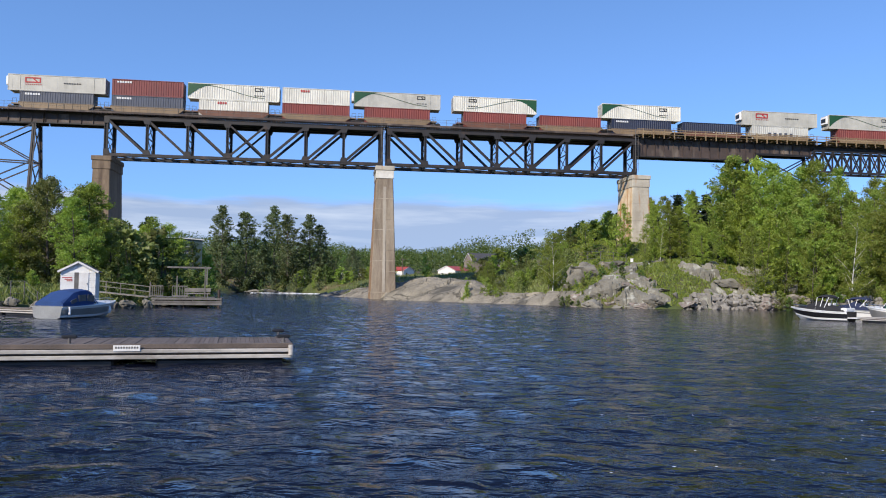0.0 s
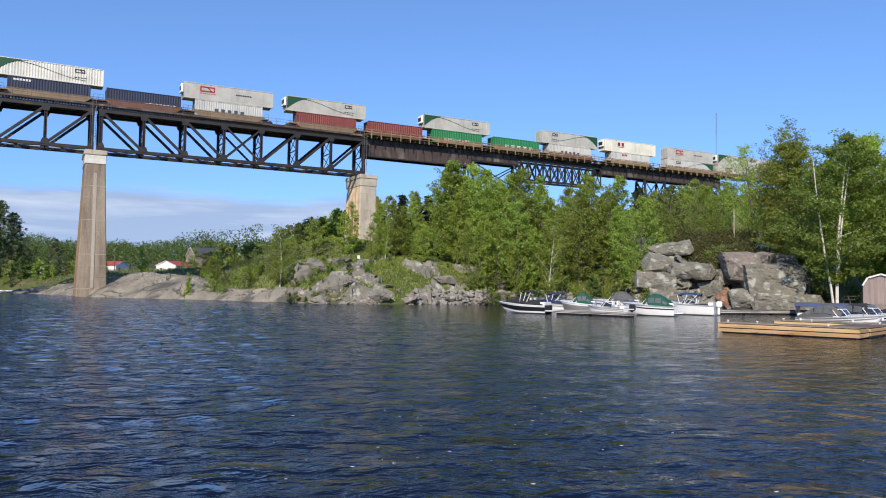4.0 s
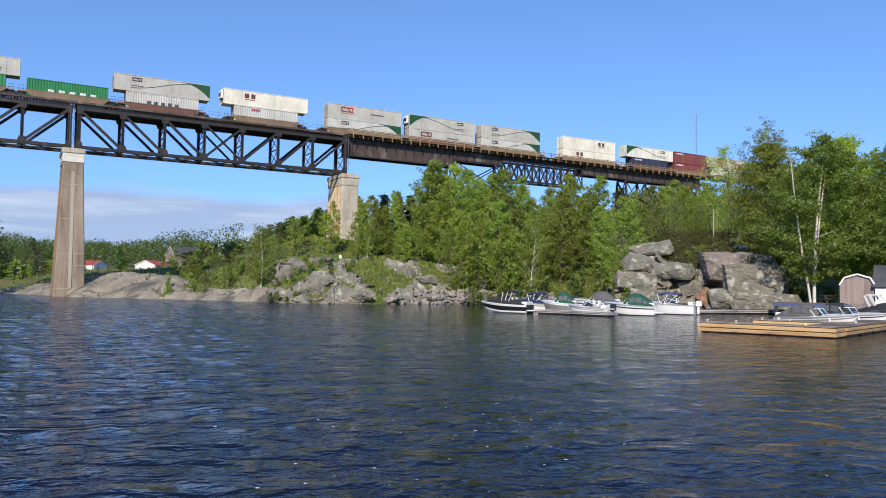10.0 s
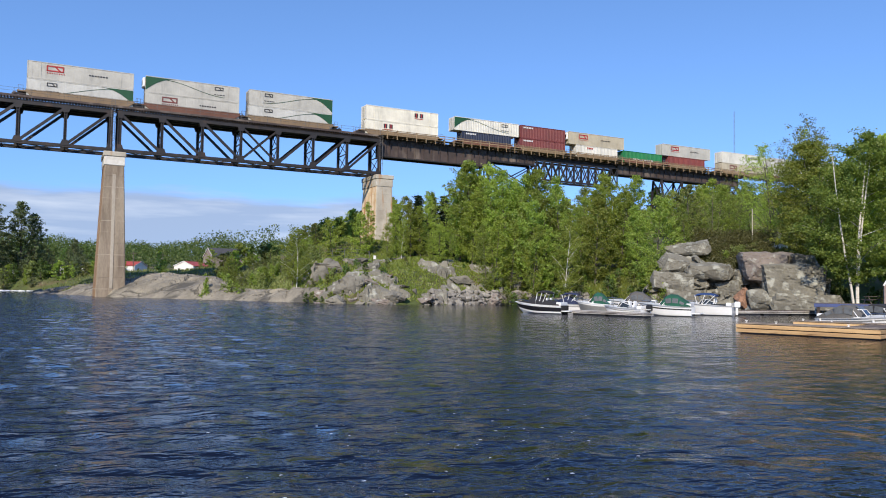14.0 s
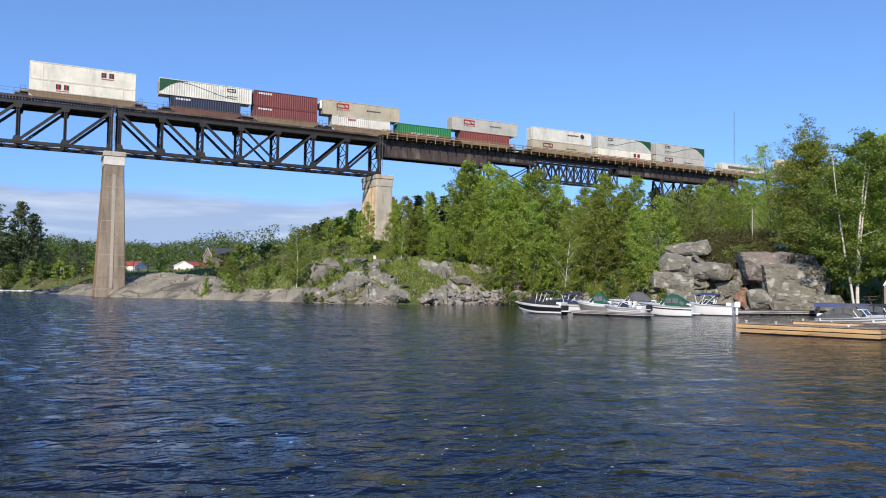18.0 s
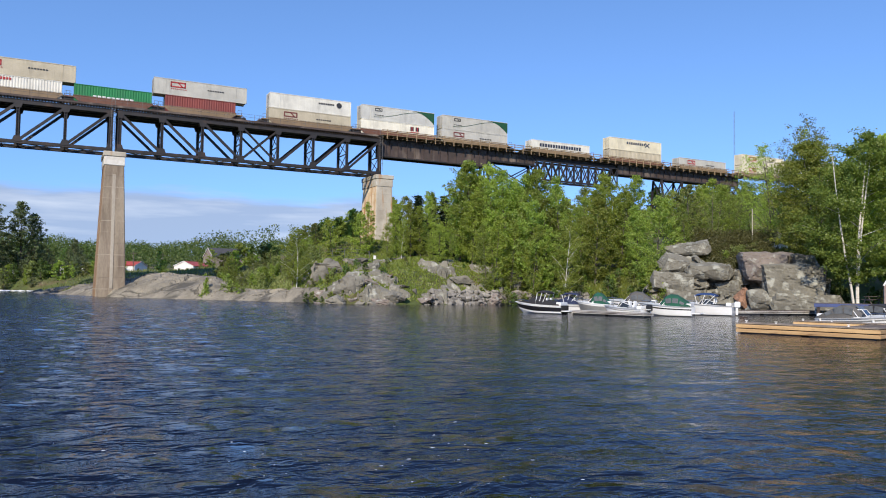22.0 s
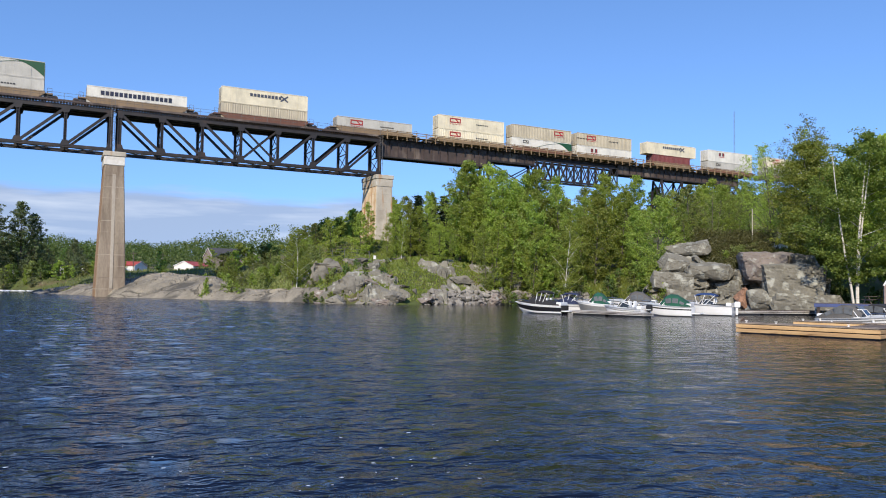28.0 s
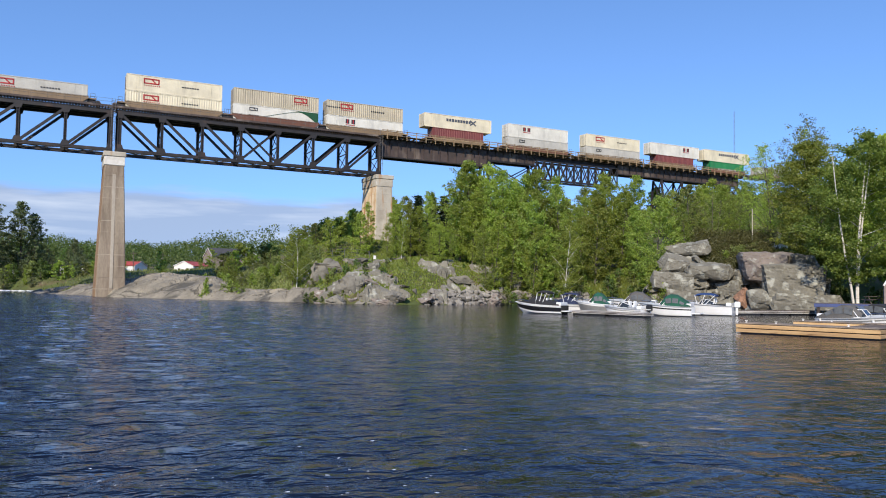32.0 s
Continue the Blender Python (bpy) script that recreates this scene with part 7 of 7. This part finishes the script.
# ---------------------------------------------------------------- buildings
def gable_house(name, az, r, w, d, wall_h, roof_h, turn, wall, roof, label, category="house", doors=(), windows=(), z=None, trim="white_paint", over=0.25):
    """A small gabled building, gable end toward the eye: walls of boards, roof, door and windows."""
    p = polar(az, r)
    zz = height(p.x, p.y) + (1.6 if r > 200 else 0) if z is None else z
    h = tagged(empty(name, Matrix.Translation((p.x, p.y, zz)) @ pose(0, 0, 0, 0, 0, -az + turn)), label, category)
    t = 0.12
    bm = bmesh.new()
    for y in (0, d - t):
        v = [bm.verts.new((x, y + yy, q)) for yy in (0, t) for x, q in ((-w / 2, -2), (w / 2, -2), (w / 2, wall_h), (0, wall_h + roof_h - 0.05), (-w / 2, wall_h))]
        bm.faces.new(v[:5]), bm.faces.new(v[:4:-1])
        for j in range(5):
            bm.faces.new((v[j], v[j + 5], v[(j + 1) % 5 + 5], v[(j + 1) % 5]))
    for sg in (-1, 1):
        box(bm, (sg * (w / 2 - t / 2), d / 2, wall_h / 2 - 1.0), (t, d - 2 * t, wall_h + 2))
    bmesh.ops.recalc_face_normals(bm, faces=bm.faces)
    part("wall", bm, wall, h)
    n = int(wall_h / 0.2)
    for k in range(n if r < 120 else 0):
        bm = bmesh.new()
        box(bm, (0, -0.012, 0.12 + k * 0.2), (w, 0.024, 0.17))
        part("siding_board", bm, wall, h)
    sl = math.atan2(roof_h, w / 2)
    for sg in (-1, 1):
        bm = bmesh.new()
        Ls = math.hypot(w / 2, roof_h) + over
        m = pose(sg * (w / 4 + over / 2 * math.cos(sl)), d / 2, wall_h + roof_h / 2 - over / 2 * math.sin(sl) + 0.05, 0, math.degrees(sl) * sg, 0)
        box(bm, (0, 0, 0), (Ls, d + 2 * over, 0.08), 0, m)
        part("roof_slope", bm, roof, h)
        bm = bmesh.new()
        box(bm, (0, -d / 2 - over + 0.02, 0.0), (Ls, 0.05, 0.16), 0, m)
        part("fascia", bm, M[trim], h)
    for x, ww, hh in doors:
        bm = bmesh.new()
        box(bm, (x, -0.045, hh / 2), (ww, 0.05, hh), 0.01)
        dr = part("door", bm, M[trim], h)
        # flat grey panel beside the door, its colour standing for the unlit doorway
        bm = bmesh.new()
        box(bm, (x - ww / 2 - 0.2, -0.035, hh / 2), (0.34, 0.03, hh))
        part("dark_opening", bm, M["grey_steel"], dr)
        bm = bmesh.new()
        box(bm, (x + ww / 2 - 0.1, -0.09, hh / 2), (0.05, 0.06, 0.12), 0.01)
        part("door_handle", bm, M["black"], dr)
    for x, zc, ww, hh in windows:
        bm = bmesh.new()
        box(bm, (x, -0.03, zc), (ww, 0.04, hh))
        wi = part("window", bm, M["glass"], h)
        bm = bmesh.new()
        for q in (-1, 1):
            box(bm, (x + q * ww / 2, -0.05, zc), (0.08, 0.05, hh + 0.16)), box(bm, (x, -0.05, zc + q * hh / 2), (ww, 0.05, 0.08))
        part("window_frame", bm, M[trim], wi)
    return h


shed = gable_house("garden_shed", -25.75, 72, 2.75, 2.6, 2.0, 0.75, -8, M["siding"], M["roof_dark"], "small white clapboard shed with an open door", "shed", doors=((0.45, 0.75, 1.9),), z=1.35)
bm = bmesh.new()
for _k in range(3):
    box(bm, (-0.85 + 0.1 * _k, -0.035, 1.45 - 0.14 * _k), (0.75 - 0.15 * _k, 0.012, 0.07))
part("lettering", bm, PAINT["logo_red"], shed)
gable_house("cottage", 0.25, 225, 6.5, 8, 2.4, 1.3, -38, M["siding"], M["roof_red"], "small white house with a red roof", "house", windows=((-1.5, 1.3, 0.9, 0.9), (1.2, 1.3, 0.9, 0.9)))
gable_house("cottage", -2.6, 240, 7, 8, 2.4, 1.2, 60, M["siding"], M["roof_red"], "white house with a faded red roof", "house", windows=((-1.5, 1.3, 0.9, 0.9),))
gable_house("dwelling", 1.9, 270, 9, 12, 4.5, 3.0, -70, M["barn"], M["roof_dark"], "dark house with a large grey roof", "house", windows=((-2, 2, 1, 1), (2, 2, 1, 1)))
gable_house("cottage", -9.0, 262, 8, 7, 2.6, 1.2, 80, M["siding"], M["roof_dark"], "white low house behind the trees", "house")
gable_house("cottage", -5.9, 255, 9, 7, 2.6, 1.2, 75, M["siding"], M["roof_dark"], "white low house behind dark trees", "house")
gable_house("cottage", 4.8, 275, 5, 6, 2.6, 1.4, 20, M["siding"], M["roof_dark"], "small white house among trees", "house")
gable_house("boathouse", 55.6, 86, 5.0, 6, 1.9, 2.0, 90, M["siding"], M["roof_dark"], "white boathouse with a dark shingle roof", "boathouse", z=1.2)


M["teal_wall"] = surface("dark_teal_siding", (0.05, 0.085, 0.085), (0.035, 0.06, 0.06), 0.6, 0, 0.8, 9, 0.5, 0.05)
_w = polar(-19.6, 142)
gable_house("warehouse", -19.6, 142, 9.5, 8, 10.2 - height(_w.x, _w.y), 0.25, 8, M["teal_wall"], M["cap_white"], "low dark teal building with a pale flat roof", "building", windows=((2.2, 8.4 - height(_w.x, _w.y), 2.2, 1.2),), z=height(_w.x, _w.y))


def barn_shed():
    """The little weathered shed with a gambrel roof and white trim."""
    p = polar(50.45, 84)
    h = tagged(empty("gambrel_shed", Matrix.Translation((p.x, p.y, 1.35)) @ pose(0, 0, 0, 0, 0, -48)), "weathered reddish-grey gambrel shed with white trim", "shed")
    w, d = 3.0, 3.2
    prof = ((-w / 2, -0.8), (w / 2, -0.8), (w / 2, 1.75), (w * 0.36, 2.5), (0, 2.85), (-w * 0.36, 2.5), (-w / 2, 1.75))
    bm = bmesh.new()
    a, b = [bm.verts.new((x, 0, z)) for x, z in prof], [bm.verts.new((x, d, z)) for x, z in prof]
    bm.faces.new(a), bm.faces.new(b[::-1])
    for j in range(7):
        bm.faces.new((a[j], b[j], b[(j + 1) % 7], a[(j + 1) % 7]))
    bmesh.ops.recalc_face_normals(bm, faces=bm.faces)
    part("wall", bm, M["barn"], h)
    for k in range(10):
        x = -w / 2 + 0.15 + k * (w - 0.3) / 9
        top = 1.7 + (0.75 + 0.3 * (1 - abs(x) / (w * 0.36)) if abs(x) < w * 0.36 else 0.75 * (w / 2 - abs(x)) / (w * 0.14))
        bm = bmesh.new()
        box(bm, (x, -0.015, top / 2), (0.28, 0.03, top))
        part("wall_board", bm, M["barn"], h)
    for (xa, za), (xb, zb) in zip(prof[2:6], prof[3:7]):
        bm = bmesh.new()
        beam(bm, (xa * 1.03, d / 2, za + 0.05), (xb * 1.03, d / 2, zb + 0.05), d + 0.4, 0.07)
        part("roof_slope", bm, M["roof_dark"], h)
        bm = bmesh.new()
        beam(bm, (xa * 1.03, -0.2, za + 0.05), (xb * 1.03, -0.2, zb + 0.05), 0.06, 0.15)
        part("fascia", bm, M["white_paint"], h)


barn_shed()


def shore_platform():
    """The raised quay with blue steel edge and posts."""
    d = tagged(empty("quay_platform", Matrix.Translation(polar(45.3, 84, 0)) @ pose(0, 0, 0, 0, 0, -42)), "raised boardwalk quay with a blue steel edge beam", "quay")
    planked_deck(d, 15.0, 5.0, 1.32, True, M["dock_wood"], 0.25)
    bm = bmesh.new()
    box(bm, (7.5, -0.05, 1.15), (15, 0.14, 0.34), 0.02)
    part("edge_beam", bm, M["blue_steel"], d)
    for k in range(6):
        bm = bmesh.new()
        box(bm, (0.4 + k * 2.84, 0.1, 0.3), (0.26, 0.26, 1.6), 0.02)
        part("post", bm, M["blue_steel"] if k > 2 else M["tie"], d)
    t = tagged(empty("picnic_table", d.matrix_world @ pose(5.6, 2.6, 1.34, 0, 0, 20)), "pale wooden picnic table with crossed legs", "table")
    for k in range(4):
        bm = bmesh.new()
        box(bm, (0, -0.3 + 0.2 * k, 0.74), (1.8, 0.18, 0.045), 0.008)
        part("table_board", bm, M["dock_wood"], t)
    for sg in (-1, 1):
        bm = bmesh.new()
        box(bm, (0, sg * 0.75, 0.44), (1.8, 0.26, 0.045), 0.008)
        part("bench_board", bm, M["dock_wood"], t)
        for x in (-0.7, 0.7):
            bm = bmesh.new()
            beam(bm, (x, sg * 0.75, 0), (x, sg * 0.2, 0.72), 0.045, 0.1)
            part("leg", bm, M["dock_wood"], t)
    for x in (-0.7, 0.7):
        bm = bmesh.new()
        beam(bm, (x + 0.05, -0.85, 0.40), (x + 0.05, 0.85, 0.40), 0.045, 0.1)
        part("cross_brace", bm, M["dock_wood"], t)


shore_platform()


# ---------------------------------------------------------------- small things on the hill and in the distance
def pole(name, az, r, tall, rad, material, label, category, z=None, arms=0):
    p = polar(az, r)
    o = tagged(empty(name, Matrix.Translation((p.x, p.y, (height(p.x, p.y) if z is None else z) - 0.3))), label, category)
    bm = bmesh.new()
    tube(bm, (0, 0, 0), (0, 0, tall + 0.3), rad, rad * 0.8, 8)
    part("shaft", bm, material, o)
    for k in range(arms):
        bm = bmesh.new()
        box(bm, (0, 0, tall - 0.3 - 0.7 * k), (2.0, 0.1, 0.12), 0.01)
        part("crossarm", bm, material, o)
    return o


pole("marker_pole", 41.45, 108, 6.0, 0.07, M["concrete_pale"], "pale weathered wooden pole on the hill", "pole")
for _az in (39.6, 40.6, 41.1):
    pole("guide_post", _az, 106, 0.9, 0.09, M["white_paint"], "short white roadside post", "post")
for _az, _r in ((-3.1, 235), (-1.2, 238), (4.0, 240), (8.2, 245)):
    pole("utility_pole", _az, _r, 8, 0.13, M["bark"], "wooden utility pole with a crossarm", "utility pole", arms=1)


def radio_mast():
    o = tagged(empty("radio_mast", Matrix.Translation(polar(40.3, 330, 22))), "thin guyed lattice radio mast on the skyline", "mast")
    for k in range(3):
        a = k * 2.094
        bm = bmesh.new()
        tube(bm, (math.cos(a) * 0.35, math.sin(a) * 0.35, 0), (math.cos(a) * 0.2, math.sin(a) * 0.2, 54), 0.035, 0.025, 5)
        part("mast_leg", bm, M["grey_steel"], o)
    bm = bmesh.new()
    for j in range(36):
        for k in range(3):
            a, b = k * 2.094, (k + 1) * 2.094
            beam(bm, (math.cos(a) * 0.3, math.sin(a) * 0.3, j * 1.5), (math.cos(b) * 0.3, math.sin(b) * 0.3, j * 1.5 + 1.5), 0.02, 0.02)
    part("lattice", bm, M["grey_steel"], o)


radio_mast()


def fence(az0, az1, r, n):
    f = tagged(empty("wire_fence"), "grey chain-link fence on the rocks near the pier", "fence")
    pts = []
    for k in range(n):
        p = polar(az0 + (az1 - az0) * k / (n - 1), r + 3 * math.sin(k))
        z = height(p.x, p.y)
        pts.append(Vector((p.x, p.y, z)))
        bm = bmesh.new()
        tube(bm, (p.x, p.y, z - 0.3), (p.x, p.y, z + 1.9), 0.05, seg=6)
        part("fence_post", bm, M["grey_steel"], f)
    for a, b in zip(pts, pts[1:]):
        for h in (0.1, 0.7, 1.3, 1.85):
            bm = bmesh.new()
            tube(bm, a + Vector((0, 0, h)), b + Vector((0, 0, h)), 0.018, seg=4)
            part("fence_wire", bm, M["grey_steel"], f)


fence(9.9, 13.6, 122, 5)
fence(-30.5, -26.6, 79, 6)
_sg = tagged(empty("warning_sign", Matrix.Translation(polar(14.0, 118, height(*polar(14.0, 118).xy)))), "small white sign on a post in the grass", "sign")
bm = bmesh.new()
box(bm, (0, -0.04, 1.35), (0.42, 0.03, 0.55), 0.01)
part("plate", bm, M["white_paint"], _sg)
bm = bmesh.new()
tube(bm, (0, 0, -0.3), (0, 0, 1.6), 0.04)
part("post", bm, M["grey_steel"], _sg)


def parked_car(az, r, turn):
    p = polar(az, r)
    c = tagged(empty("parked_car", Matrix.Translation((p.x, p.y, height(p.x, p.y) - 0.05)) @ pose(0, 0, 0, 0, 0, turn)), "white car parked among the trees", "car")
    bm = bmesh.new()
    prof = [(-2.2, 0.35), (2.2, 0.35), (2.25, 0.75), (1.3, 0.92), (-1.9, 0.95), (-2.25, 0.8)]
    loft(bm, [[(x, y, z) for x, z in prof] for y in (-0.88, 0.88)])
    part("body", bm, M["gel"], c)
    bm = bmesh.new()
    loft(bm, [[(x, y, z) for x, z in ((-1.8, 0.93), (1.1, 0.93), (0.4, 1.42), (-1.2, 1.45))] for y in (-0.74, 0.74)])
    part("cabin", bm, M["glass"], c)
    bm = bmesh.new()
    box(bm, (-0.4, 0, 1.45), (1.7, 1.4, 0.05), 0.02)
    part("roof", bm, M["gel"], c)
    for x in (-1.35, 1.4):
        for y in (-0.85, 0.85):
            bm = bmesh.new()
            tube(bm, (x, y - 0.1, 0.33), (x, y + 0.1, 0.33), 0.33, seg=16)
            part("wheel", bm, M["black"], c)


parked_car(42.9, 117, 25)


def rapids():
    """White water where the river drops over the ledge: foam lumps strung along it."""
    rng = random.Random(9)
    o = tagged(empty("rapids"), "thin line of white water over a ledge", "rapids")
    m = M["white_foam"] = surface("white_foam", (0.8, 0.82, 0.84), (0.6, 0.64, 0.68), 0.8, 0, 1.5, 12, 0.6, 0.4)
    pieces = []
    for k in range(34):
        f = k / 33
        p = polar(-14.2 + 6.2 * f, 207 - 4 * f + rng.gauss(0, 0.8))
        bm = hull(rng, 12, (1.2 + 2.4 * rng.random(), 0.8, 0.12 + 0.3 * rng.random()))
        ob = part("foam", bm, m, o)
        ob.matrix_basis = pose(p.x, p.y, 0.06)
        pieces.append((ob, p))
    return pieces


FOAM = rapids()



def foam_flecks():
    """Small flecks of foam adrift on the near water."""
    rng = random.Random(12)
    V, F = [], []
    for k in range(110):
        p = polar(rng.gauss(16, 7), 8.5 + 7 * rng.random())
        p.x, p.y = p.x + 0.19 * rng.randrange(32), p.y + 0.125 * rng.randrange(32)
        size, base = 0.006 + 0.016 * rng.random() ** 3, len(V)
        for j in range(7):
            q = size * (0.6 + 0.7 * rng.random())
            x, y = p.x + 1.6 * q * math.cos(j * 0.898), p.y + q * math.sin(j * 0.898)
            V.append((x, y, float(ripples(np.array([x]), np.array([y]))[0]) + 0.012))
        F.append(tuple(range(base, base + 7)))
    return tagged(sheet("foam_flecks", V, F, M["white_foam"], False), "small white foam flecks adrift on the water", "foam", kind="stuff")


FLECKS = foam_flecks()


def motions():
    """The train runs to the left, gathering a little speed; the river drifts."""
    for ob, q, z in CARRIED:
        walk(ob, [(t, BRIDGE @ pose(q - travel(t), 2.5, z)) for t in (0, 8, 16, 24, 32)])
    for ob in (river, FLECKS):
        walk(ob, [(0, pose(0, 0, 0)), (32, pose(-6.0, -4.0, 0))])


motions()
